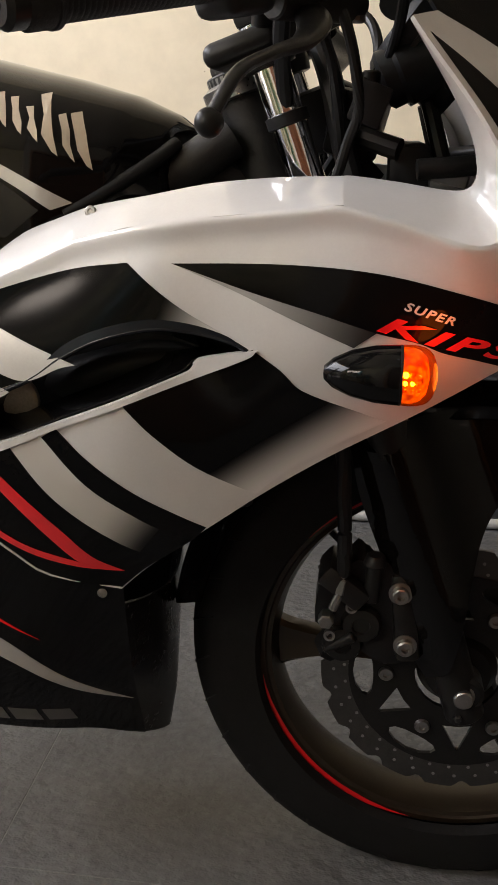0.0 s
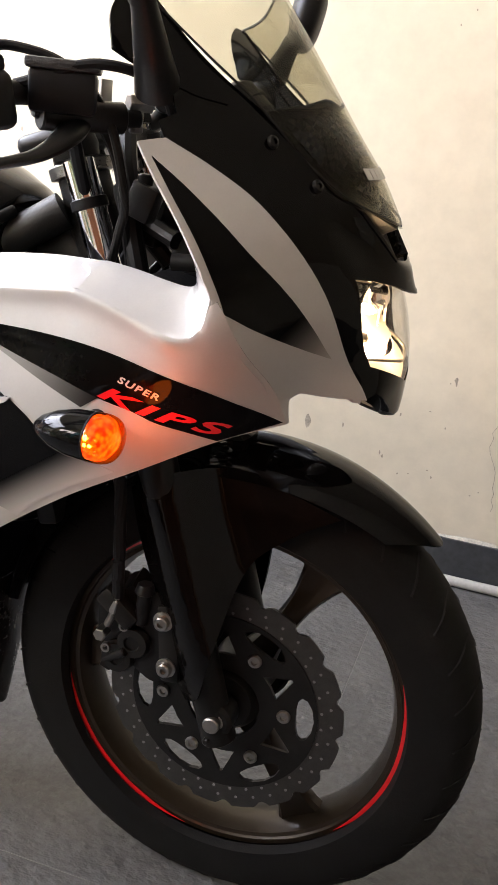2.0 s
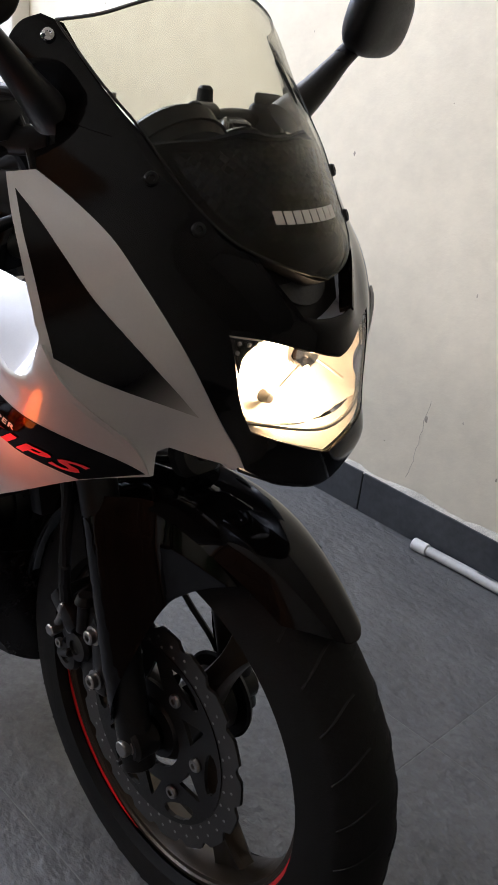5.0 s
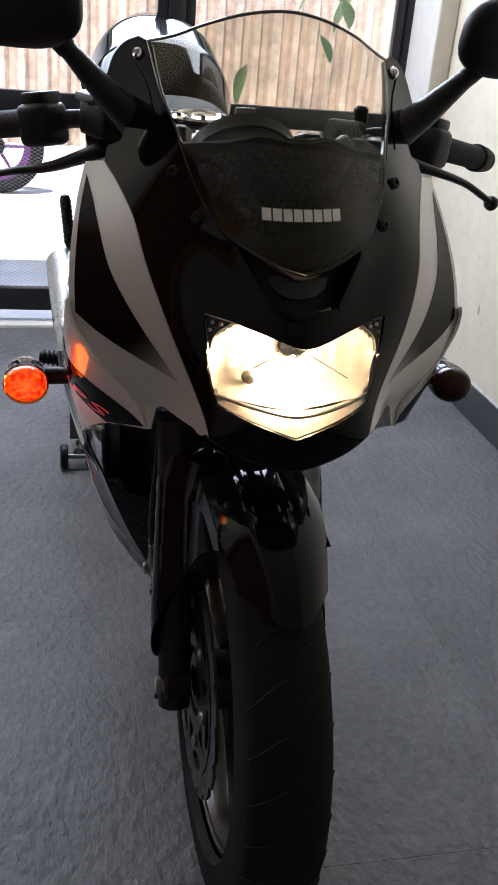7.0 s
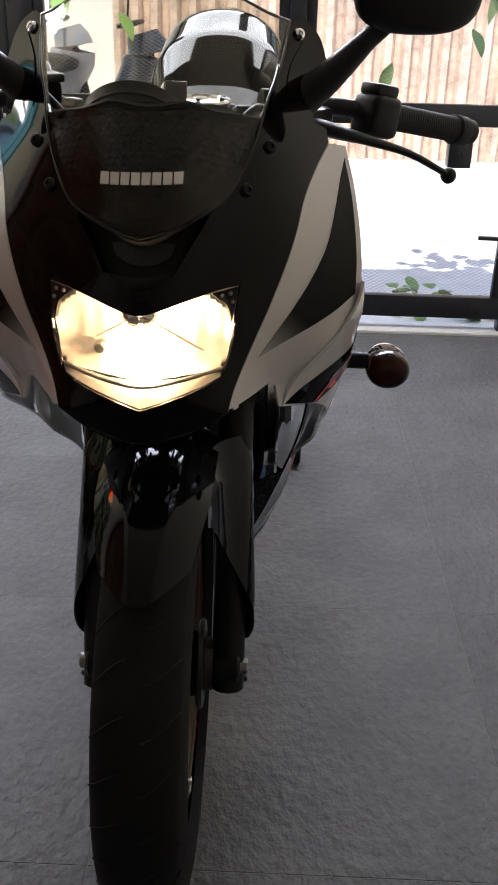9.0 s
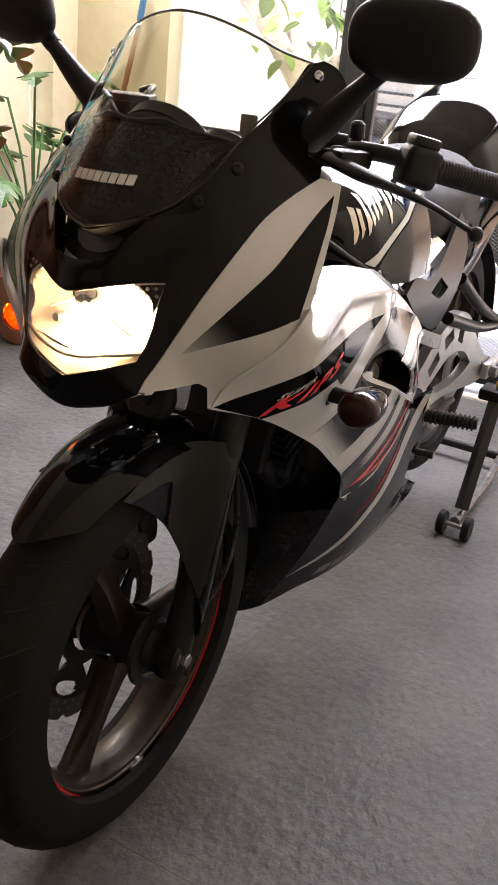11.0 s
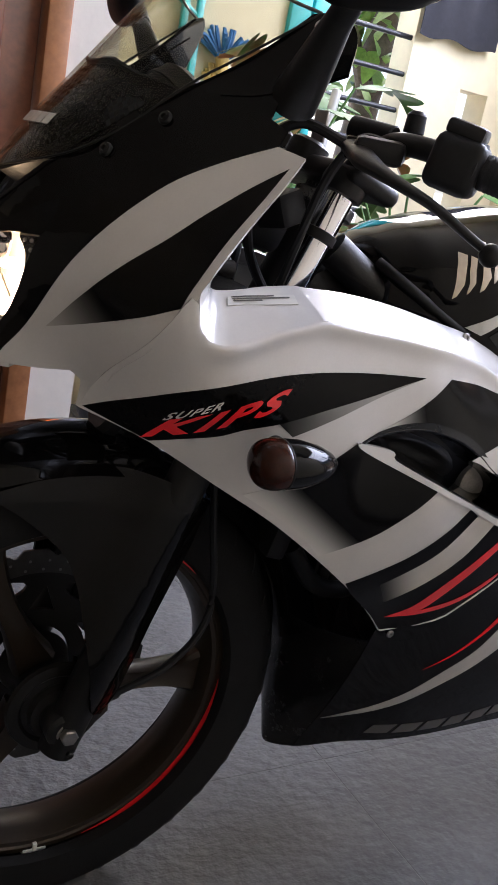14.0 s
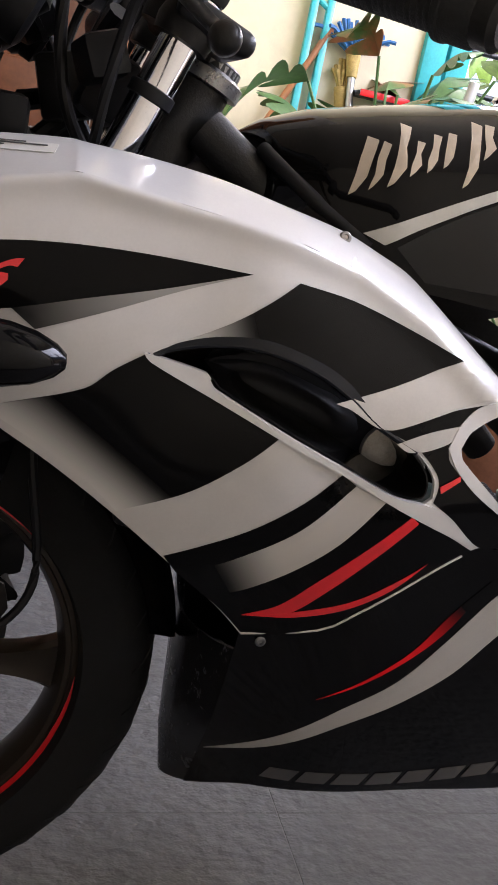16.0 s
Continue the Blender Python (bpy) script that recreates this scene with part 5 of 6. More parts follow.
for s in (1, -1):
    def guard_y(x, z, s=s):
        return Vector((x, s * (.066 + .043 * math.exp(-((x - FX(z)) / .050) ** 2) + .010 * max(0, min(1, (.60 - z) / .2)) - .25 * max(0, z - .575)), z))
    part("fork_guard", sheet(GUARD, guard_y, Vector((0, s, 0)), .003, .012), BLACK, fen)

# the front end stands all but straight
turn = Matrix.Translation((-.16, 0, .75)) @ Matrix.Rotation(radians(0.3), 4, Vector((-.345, 0, .94))) @ Matrix.Translation((.16, 0, -.75))
for ob in [o for o in bike.children if o.name.split(".")[0] in ("front_wheel", "fork_leg", "chrome_stanchion", "front_fender", "brake_caliper", "lower_yoke", "upper_yoke", "speedometer_cable")]:
    ob.matrix_basis = turn

# --- radiator side, engine and exhaust seen behind the wheel ---
part("radiator", block((.028, .15, .19), .006, Matrix.Translation((-.268, 0, .585)) @ pose(0, 0, 0, 0, -14, 0)), MATT, bike)
bms = [span((-.286 - .001 * k, -.070, .50 + .008 * k), (-.282, .070, .502 + .008 * k), 0) for k in range(21)]
part("radiator_fins", join(*bms), SATIN, bike)
part("brake_hose", tube([(-.262, -.20, 1.022), (-.248, -.17, 1.029), (-.201, -.15, 1.017), (-.156, -.145, .973), (-.137, -.14, .901), (-.146, -.13, .864), (-.165, -.12, .80)], .0048, 10, 8), SATIN, bike)
CARB = material("dull_carburettor_alloy", (.30, .28, .25), .45, .6, 0, .2, 60, .2, 400)
eng = part("engine", blob((-.57, 0, .40), (.14, .125, .13), 4, 28, 16), DARK_ALLOY, bike, "dark cast engine block")
part("clutch_cover", lathe([(0, 0), (.075, 0), (.085, .006), (.080, .022), (.060, .030), (0, .032)], 40, axis_matrix((-.56, -.12, .40), (0, -1, 0))), ALLOY, eng)
part("sprocket_cover", lathe([(0, 0), (.065, 0), (.075, .006), (.068, .022), (.05, .028), (0, .03)], 40, axis_matrix((-.60, .12, .41), (0, 1, 0))), ALLOY, eng)
for k in range(10):
    part("cylinder_fin", block((.14 - .002 * k, .15 - .002 * k, .006), .002, Matrix.Translation((-.40 + .006 * k, 0, .50 + .016 * k)) @ pose(0, 0, 0, 0, 20, 0)), DARK_ALLOY, eng)
for s in (1, -1):
    part("carburettor", join(rod((-.47, s * .06, .625), (-.47, s * .150, .612), .034, .030, 24), block((.05, .045, .07), .008, Matrix.Translation((-.470, s * .135, .58))), rod((-.485, s * .14, .63), (-.485, s * .14, .67), .014, .012), lathe([(0, 0), (.022, 0), (.026, .004), (.026, .010), (.020, .013), (0, .014)], 24, axis_matrix((-.455, s * .148, .628), (0, s, 0)))), CARB, eng)
    part("intake_hose", tube([(-.27, s * .12, .66), (-.32, s * .14, .67), (-.38, s * .14, .655), (-.42, s * .12, .64)], .020, 14, 6), MATT, eng)
part("exhaust_pipe", tube([(-.46, 0, .47), (-.445, .01, .40), (-.450, .02, .31), (-.50, .02, .260), (-.60, -.03, .245), (-.80, -.10, .28)], .030, 18, 8, radii=[.020, .024, .030, .040, .042, .028]), DARK_ALLOY, bike)
part("silencer", tube([(-.80, -.12, .29), (-.95, -.17, .36), (-1.35, -.20, .50)], .042, 24, 6, radii=[.028, .045, .048, .048]), ALLOY, bike)
part("engine_front_case", lathe([(0, -.075), (.050, -.075), (.058, -.066), (.058, .066), (.050, .075), (0, .075)], 36, axis_matrix((-.475, 0, .395), (0, 1, 0))), DARK_ALLOY, bike)
for k in range(5):
    part("case_rib", lathe([(.057, -.003), (.0625, -.002), (.0625, .002), (.057, .003)], 36, axis_matrix((-.475, -.056 + .028 * k, .395), (0, 1, 0)), True), DARK_ALLOY, bike)
part("coolant_hose", tube([(-.28, .055, .50), (-.32, .060, .45), (-.38, .050, .43), (-.43, .04, .45)], .012, 12, 6), MATT, bike)
part("horn", lathe([(0, 0), (.030, 0), (.036, .004), (.036, .016), (.028, .022), (.012, .022), (.010, .030), (0, .030)], 32, axis_matrix((-.045, .0, .655), (.9, 0, .3))), SATIN, bike)
part("lower_cross_brace", tube([(-.41, -.082, .275), (-.40, 0, .265), (-.41, .082, .275)], .012, 12, 6), SATIN, bike)

# --- instrument cluster ---
dash = part("instrument_housing", lathe([(0, .0), (.050, .0), (.055, .006), (.055, .038), (.060, .042), (.062, .075), (.055, .082), (0, .080)], 40, axis_matrix((-.033, -.030, .930), (-.80, 0, .60))), MATT, bike, "round black instrument housing")
part("second_dial", lathe([(0, 0), (.040, 0), (.044, .005), (.044, .062), (.038, .068), (0, .066)], 36, axis_matrix((-.040, .055, .930), (-.80, 0, .60))), MATT, dash)
part("dial_rim", lathe([(.056, .055), (.0635, .056), (.0635, .060), (.056, .061)], 40, axis_matrix((-.033, -.030, .930), (-.80, 0, .60)), True), SATIN, dash)
part("meter_case", lathe([(0, 0), (.030, 0), (.0335, .004), (.0335, .048), (.0300, .050), (.0300, .078), (.0265, .082), (.0265, .094), (.022, .098), (0, .098)], 36, axis_matrix((-.032, -.062, .960), (-.90, 0, -.44))), MATT, dash)
part("meter_case", lathe([(0, 0), (.030, 0), (.0335, .004), (.0335, .048), (.0300, .050), (.0300, .078), (.022, .082), (0, .082)], 36, axis_matrix((-.032, .062, .960), (-.90, 0, -.44))), MATT, dash)
part("dash_bracket", join(tube([(-.085, -.13, .845), (-.03, -.12, .850), (.02, -.06, .86), (.03, 0, .862), (.02, .06, .86), (-.03, .12, .850), (-.085, .13, .845)], .009, 12, 5),
                         tube([(-.06, -.06, .85), (-.075, -.05, .90)], .008, 10), tube([(-.06, .06, .85), (-.075, .05, .90)], .008, 10), tube([(-.12, -.05, .83), (-.16, -.06, .875), (-.10, -.085, .86)], .010, 10)), SATIN, bike)
part("relay_box", join(block((.030, .024, .036), .003, Matrix.Translation((-.128, -.112, .898)) @ pose(0, 0, 0, 0, 20, 0)), rod((-.128, -.112, .912), (-.128, -.112, .925), .008)), SATIN, bike)
part("inner_bracket", join(block((.10, .26, .012), .004, Matrix.Translation((-.06, 0, .815)) @ pose(0, 0, 0, 0, 12, 0)), block((.04, .16, .05), .008, Matrix.Translation((-.09, 0, .84)))), MATT, bike)
for k, (y, dx) in enumerate(((-.05, 0), (.055, -.01))):
    part("control_cable", tube([(-.15 + dx, y * 1.6, .80), (-.155 + dx, y * 2.0, .88), (-.165 + dx, y * 2.2, .94), (-.19, y * 2.6, .985), (-.215, y * 3.0, .985)], .0048, 8, 8), MATT, bike)
part("clutch_cable", tube([(-.19, .13, .978), (-.145, .10, .990), (-.125, .07, .95), (-.14, .055, .86), (-.2, .05, .78)], .0055, 10, 8), SATIN, bike)
part("throttle_cable", tube([(-.225, -.20, .995), (-.15, -.18, 1.02), (-.105, -.13, 1.00), (-.12, -.07, .92), (-.18, -.05, .82)], .0050, 10, 8), MATT, bike)
part("wiring_loom", tube([(-.13, -.095, .80), (-.15, -.085, .86), (-.165, -.075, .92), (-.18, -.05, .955)], .011, 10, 8), MATT, bike)

# --- handlebars ---
for s in (1, -1):
    a, b = Vector((-.236, s * .258, .979)), Vector((-.333, s * .374, .952))
    d = (b - a).normalized()
    bar = part("handlebar", tube([(FX(.945) - .0, s * .086, .955), (-.218, s * .150, .985), (-.224, s * .20, .988), a], .011, 14, 8), SATIN, bike, "black clip-on handlebar")
    prof = [(0, 0), (.0225, 0), (.0225, .006), (.0157, .009)]
    for k in range(28):
        z0 = .012 + k * .0044
        prof += [(.0157, z0), (.0162, z0 + .001), (.0162, z0 + .003), (.0157, z0 + .004)]
    prof += [(.0195, .137), (.0195, .141), (.0185, .142), (.0185, .158), (.015, .163), (0, .163)]
    part("grip", lathe(prof, 28, axis_matrix(a, d)), GRIP, bar)
    part("bar_end", lathe([(0, 0), (.0155, 0), (.0165, .003), (.0165, .018), (.013, .022), (.006, .022), (.005, .016), (0, .016)], 24, axis_matrix(b, d)), SATIN, bar)
    m = Matrix.Translation(a - d * .014 + Vector((0, 0, -.003))) @ d.to_track_quat("X", "Z").to_matrix().to_4x4()
    sw = part("switch_housing", block((.048, .046, .050), .010, m, 3), MATT, bar, "black switch housing")
    part("switch_top", block((.036, .034, .014), .004, m @ Matrix.Translation((-.002, 0, .030)), 2), SATIN, sw)
    part("clamp", lathe([(.012, -.014), (.024, -.012), (.026, 0), (.024, .012), (.012, .014)], 28, axis_matrix((FX(.94), s * .086, .94), (-.368, 0, 1)), True), SATIN, bar)
    part("lever_perch", join(block((.050, .042, .024), .008, Matrix.Translation((-.200, s * .165, .978)) @ pose(0, 0, 0, 0, 0, -35 * s)), rod((-.190, s * .140, .966), (-.190, s * .140, .988), .011)), SATIN, bar)
    part("lever", tube([(-.186, s * .145, .977), (-.168, s * .195, .966), (-.166, s * .235, .957), (-.180, s * .285, .942), (-.198, s * .325, .922), (-.205, s * .338, .915)] if s > 0 else [(-.186, -.145, .972), (-.172, -.195, .955), (-.176, -.240, .938), (-.192, -.285, .928), (-.212, -.318, .914), (-.226, -.337, .888)], .008, 14, 7, .6, radii=[.015, .0145, .0100, .0075, .0068, .0068]), SATIN, bar)
    part("lever_ball", blob((-.206, .341, .913) if s > 0 else (-.228, -.339, .882), (.0100, .0100, .0100), 2, 20, 12), SATIN, bar)
part("choke_knob", join(rod((-.243, .154, .985), (-.243, .154, 1.000), .0085), rod((-.243, .154, .998), (-.243, .154, 1.022), .0105, .0095, 20, .004)), MATT, bike)
part("starter_switch", rod((-.225, .150, .992), (-.205, .105, .996), .013, .013, 18), MATT, bike)
res = part("brake_reservoir", block((.062, .058, .040), .006, Matrix.Translation((-.192, -.168, .993)) @ pose(0, 0, 0, 0, 0, 25), 2), MATT, bike, "square black brake fluid reservoir")
part("reservoir_lid", block((.068, .064, .010), .003, Matrix.Translation((-.192, -.168, 1.016)) @ pose(0, 0, 0, 0, 0, 25), 2), material("cast_lid", (.03, .03, .03), .45, .2, 0, .3, 60, .6, 500), res)
part("master_cylinder", join(rod((-.150, -.125, .975), (-.205, -.19, .972), .015, .015, 18), rod((-.150, -.125, .975), (-.138, -.112, .976), .009, .009, 12)), SATIN, res)
part("hose_union", join(rod((-.148, -.120, .990), (-.132, -.100, .990), .009, .009, 6), rod((-.142, -.112, .962), (-.142, -.112, .998), .007, .007, 10)), STEEL, res)
part("wiring_connector", block((.036, .046, .036), .006, Matrix.Translation((-.160, .070, .905)) @ pose(0, 0, 0, 10, 20, 15)), MATT, bike)
part("headset_shroud", block((.045, .080, .060), .012, Matrix.Translation((-.175, 0, .885)) @ pose(0, 0, 0, 0, -20, 0)), MATT, bike)
part("fuse_box", block((.045, .050, .060), .006, Matrix.Translation((-.140, -.050, .880)) @ pose(0, 0, 0, 0, 15, -10)), SATIN, bike)
part("ignition_switch", lathe([(0, 0), (.022, 0), (.023, .004), (.023, .03), (.018, .034), (0, .034)], 28, axis_matrix((-.215, 0, .945), (-.368, 0, 1))), SATIN, bike)
part("key_tab", block((.003, .026, .034), .001, Matrix.Translation((-.232, 0, .995))), STEEL, bike)


# --- tank, seat, tail ---
def loft(sections, n=22, close=True):
    """Sections (x, half width, bottom, top, power) as a closed rounded body."""
    rows = []
    pts = []
    for i in range(len(sections) - 1):
        for k in range(5):
            t = k / 5
            t = t * t * (3 - 2 * t) * .35 + t * .65
            pts.append([a + (b - a) * t for a, b in zip(sections[i], sections[i + 1])])
    pts.append(list(sections[-1]))
    for x, w, zb, zt, p in pts:
        ring = []
        for j in range(n + 1):
            a = math.pi * (j / n - .5)
            c, s_ = math.cos(a), math.sin(a)
            # sin runs from -1 (left edge) to 1 (right edge)
            y = w * math.copysign(abs(s_) ** (2 / p), s_)
            z = zb + (zt - zb) * abs(c) ** (2 / p)
            ring.append((x, y, z))
        rows.append(ring)
    bm = grid_surface(rows)
    return bm


TANK = [(-.296, .030, .815, .872, 2.2), (-.318, .080, .795, .888, 2.3), (-.36, .120, .785, .906, 2.4), (-.42, .148, .775, .922, 2.5), (-.52, .166, .770, .944, 2.5), (-.62, .162, .768, .956, 2.4),
        (-.70, .140, .768, .950, 2.3), (-.76, .105, .770, .915, 2.2)]


def tank_y(x, z):
    for a, b in zip(TANK, TANK[1:]):
        if b[0] <= x <= a[0]:
            t = (a[0] - x) / (a[0] - b[0])
            t = t * t * (3 - 2 * t) * .35 + t * .65
            _, w, zb, zt, p = [u + (v - u) * t for u, v in zip(a, b)]
            k = max(0, min(1, (z - zb) / (zt - zb)))
            return w * max(0.0, 1 - k ** p) ** (1 / p)
    return .05


tank = part("fuel_tank", thicken(loft(TANK, 30), .004), BLACK, bike, "gloss black fuel tank with silver stripe")
for s in (1, -1):
    o = Vector((0, s, 0))
    onto = lambda x, z, s=s: Vector((x, s * (tank_y(x, z) + .0015), z))
    part("silver_tank_stripe", sheet([(-.392, .812), (-.43, .833), (-.502, .870), (-.56, .893), (-.62, .908), (-.62, .899), (-.56, .884), (-.502, .861), (-.44, .826), (-.410, .806)], onto, o, .0008, .012), TANK_DECAL, tank)
    part("grey_tank_panel", sheet([(-.42, .806), (-.45, .828), (-.50, .857), (-.57, .882), (-.64, .895), (-.66, .80), (-.55, .785), (-.45, .782)], onto, o, .0006, .012), material("graphite_decal", (.010, .0095, .009), .25, 0, 0, .1, 60, spec=.25), tank)
    # brushed emblem: plain strokes
    strokes = []
    for k, (x, zb, h, wd) in enumerate(((-.376, .842, .044, .010), (-.391, .846, .036, .007), (-.405, .848, .048, .010), (-.423, .856, .026, .008), (-.438, .859, .028, .008), (-.452, .862, .026, .008),
                                        (-.468, .846, .050, .009), (-.487, .868, .026, .009), (-.503, .870, .028, .009), (-.519, .872, .026, .010))):
        lean = -.34 * h
        rag = [.0012 * math.sin(k * 5.1 + q * 2.3) for q in range(6)]
        strokes.append([(x, zb - .002), (x + lean * .30 + rag[0], zb + h * .3), (x + lean * .66 + rag[1], zb + h * .66), (x + lean - .001, zb + h * 1.03), (x + lean - wd * .95, zb + h * .95),
                        (x + lean * .62 - wd * .78 + rag[2], zb + h * .62), (x + lean * .25 - wd * 1.05 + rag[3], zb + h * .28), (x - wd * .55, zb + .001)])
    strokes = [[(x, z + .22 * (-.376 - x)) for x, z in k] for k in strokes]
    part("emblem", join(*[sheet(k, onto, o, .0006, .02, smooth_edge=False) for k in strokes]), GOLD_WORD, tank, smooth=0)
cap = part("filler_cap", lathe([(0, .0), (.048, 0), (.050, .003), (.048, .007), (.036, .009), (.034, .006), (.012, .006), (.010, .009), (0, .009)], 40, axis_matrix((-.60, 0, .953), (.05, 0, 1))), CHROME, tank)
for k in range(6):
    a = radians(60 * k)
    part("cap_bolt", lathe([(0, 0), (.004, 0), (.004, .003), (0, .003)], 12, axis_matrix((-.60 + .042 * math.cos(a), .042 * math.sin(a), .960), (.05, 0, 1))), SATIN, cap)
part("tank_trim", tube([(-.312, .055, .862), (-.33, .09, .845), (-.37, .118, .818), (-.40, .135, .80)], .007, 12, 6), MATT, bike)
part("tank_trim", tube([(-.312, -.055, .862), (-.33, -.09, .845), (-.37, -.118, .818), (-.40, -.135, .80)], .007, 12, 6), MATT, bike)
SWING = material("brushed_aluminium", (.50, .49, .47), .34, .9, 0, .12, 40, .12, 500, .08)
SEATS = [(-.74, .095, .80, .925, 2.6), (-.80, .120, .80, .915, 2.8), (-.90, .138, .82, .920, 2.9), (-.985, .138, .84, .950, 2.8)]
HUMP = [(-.985, .10, .86, .938, 2.3), (-1.04, .135, .87, .988, 2.4), (-1.14, .155, .89, 1.045, 2.4), (-1.26, .150, .92, 1.086, 2.4), (-1.36, .118, .95, 1.090, 2.3), (-1.44, .06, .98, 1.060, 2.2)]
TAIL = [(-.78, .128, .73, .845, 3.0), (-.95, .155, .76, .870, 3.0), (-1.15, .160, .83, .94, 2.8), (-1.35, .125, .91, 1.01, 2.6), (-1.52, .065, .98, 1.045, 2.3)]
part("rider_seat", thicken(loft(SEATS), .004), SEAT, bike, "black vinyl rider seat")
part("seat_hump", thicken(loft(HUMP), .004), BLACK, bike, "gloss black seat hump")
part("tail_cowl", thicken(loft(TAIL), .004), BLACK, bike, "gloss black tail cowl")
for s in (1, -1):
    out = Vector((0, s, 0))
    part("knee_cover", sheet([(-.537, .759), (-.536, .789), (-.566, .820), (-.603, .831), (-.646, .814), (-.696, .766), (-.703, .732), (-.629, .754), (-.573, .741)],
                             lambda x, z, s=s: Vector((x, s * (.146 - .9 * max(0, abs(z - .775) - .02) ** 1.4 - .05 * (x + .6) ** 2), z)), out, .004, .008), CHROME, bike, "polished chrome knee cover")
    part("rear_knee_cover", sheet([(-.640, .825), (-.687, .812), (-.720, .818), (-.802, .788), (-.813, .768), (-.735, .747), (-.690, .767), (-.655, .801)],
                                  lambda x, z, s=s: Vector((x, s * (.142 - .8 * max(0, abs(z - .785) - .02) ** 1.4), z)), out, .004, .008), CHROME, bike)
    part("carbon_side_cover", sheet([(-.556, .740), (-.607, .761), (-.686, .747), (-.773, .785), (-.90, .86), (-.93, .80), (-.86, .70), (-.811, .635), (-.759, .637), (-.643, .680), (-.594, .709)],
                                    lambda x, z, s=s: Vector((x, s * (.158 - .5 * abs(z - .71) ** 1.5), z)), out, .010, .02, [[(-.690, .722), (-.745, .742), (-.795, .715), (-.745, .702)]]), CARBON, bike, "carbon-look side cover")
    part("frame_rail", sheet([(-.600, .682), (-.619, .650), (-.849, .576), (-.855, .604)], lambda x, z, s=s: Vector((x, s * .148, z)), out, .02, .05, smooth_edge=False), ALLOY, bike)
    part("lower_rear_tab", sheet([(-.590, .562), (-.640, .556), (-.715, .530), (-.738, .500), (-.772, .425), (-.768, .378), (-.735, .372), (-.690, .425), (-.630, .490)], lambda x, z, s=s: Vector((x, s * .166, z)), out, .004, .05), BLACK, bike)
    part("pivot_boss", lathe([(0, 0), (.016, 0), (.018, .003), (.016, .010), (.008, .012), (0, .012)], 24, axis_matrix((-.727, s * .150, .493), (0, s, 0))), STEEL, bike)
    part("case_boss", lathe([(0, 0), (.014, 0), (.015, .003), (.013, .008), (0, .009)], 24, axis_matrix((-.702, s * .155, .451), (0, s, 0))), STEEL, bike)
    part("sub_frame", tube([(-.62, s * .135, .70), (-.80, s * .125, .66), (-1.0, s * .13, .72), (-1.3, s * .11, .84)], .014, 14, 6), SATIN, bike)
    peg = part("footpeg", rod((-.80, s * .15, .450), (-.815, s * .262, .456), .014, .012, 16), MATT, bike, "ribbed rubber footpeg")
    part("peg_ribs", join(*[lathe([(.0140, -.002), (.0160, -.001), (.0160, .001), (.0140, .002)], 14, axis_matrix((-.803 - .0012 * k, s * (.172 + .009 * k), .451 + .0005 * k), (-.1, s, .05)), True) for k in range(10)]), GRIP, peg)
    part("peg_bracket", block((.040, .020, .060), .006, Matrix.Translation((-.80, s * .15, .455))), material("brass_tint_alloy", (.40, .34, .20), .4, .9, 0, .1, 60), peg)
    rp = part("pillion_peg", rod((-1.325, s * .158, .540), (-1.352, s * .190, .552), .014, .014, 16), SATIN, bike, "folded black pillion footpeg")
    part("peg_rubber", lathe([(0, 0), (.012, .002), (.014, .010)] + [q for k in range(8) for q in ((.0125, .018 + k * .012), (.0145, .022 + k * .012))] + [(.010, .122), (0, .125)], 16, axis_matrix((-1.350, s * .188, .548), (-.05, s * .10, 1))), MATT, rp)
    part("peg_hanger", join(tube([(-.90, s * .150, .715), (-1.10, s * .155, .620), (-1.325, s * .158, .540)], .013, 12, 6), tube([(-.86, s * .150, .640), (-1.10, s * .155, .575), (-1.325, s * .158, .540)], .013, 12, 6)), SATIN, rp)
    arm = part("swingarm_beam", sheet([(-.76, .505), (-.88, .580), (-1.00, .618), (-1.10, .598), (-1.20, .525), (-1.30, .462), (-1.365, .440), (-1.365, .402), (-1.25, .398), (-1.00, .430), (-.78, .425)],
                                      lambda x, z, s=s: Vector((x, s * (.128 + .02 * (-.76 - x)), z)), out, .022, .03, [[(-.86, .525), (-.91, .556), (-.93, .532), (-.88, .502)], [(-.94, .575), (-.99, .590), (-1.01, .563), (-.96, .545)], [(-1.04, .585), (-1.08, .570), (-1.08, .535), (-1.04, .550)],
                                      [(-.87, .480), (-1.00, .525), (-1.11, .510), (-1.18, .468), (-1.10, .448), (-.95, .452)]]), SWING, bike, "pale aluminium swingarm with cut-outs")
    part("chain_adjuster", block((.085, .018, .040), .004, Matrix.Translation((-1.330, s * .150, .421))), SWING, arm)
    part("axle_nut", rod((-1.31, s * .158, .421), (-1.31, s * .178, .421), .015, .015, 6, .002), STEEL, arm)
    part("adjuster_bolt", rod((-1.37, s * .150, .421), (-1.405, s * .150, .421), .005, .005, 8), STEEL, arm)
part("gear_lever", join(tube([(-.80, .150, .43), (-.75, .165, .40), (-.735, .175, .395)], .006, 10, 6), rod((-.735, .168, .395), (-.742, .205, .395), .008)), SATIN, bike)
part("gear_linkage", rod((-.79, .148, .43), (-.72, .14, .47), .005), STEEL, bike)
part("kick_lever", tube([(-.62, -.15, .40), (-.70, -.17, .44), (-.73, -.175, .52)], .008, 10, 6), STEEL, bike)
# rear wheel
rear = Matrix.Translation((-1.308, 0, .118))
rw = part("rear_wheel", place(rim_mesh(.2265, .040), rear), BRONZE, bike, "dark bronze cast rear wheel")
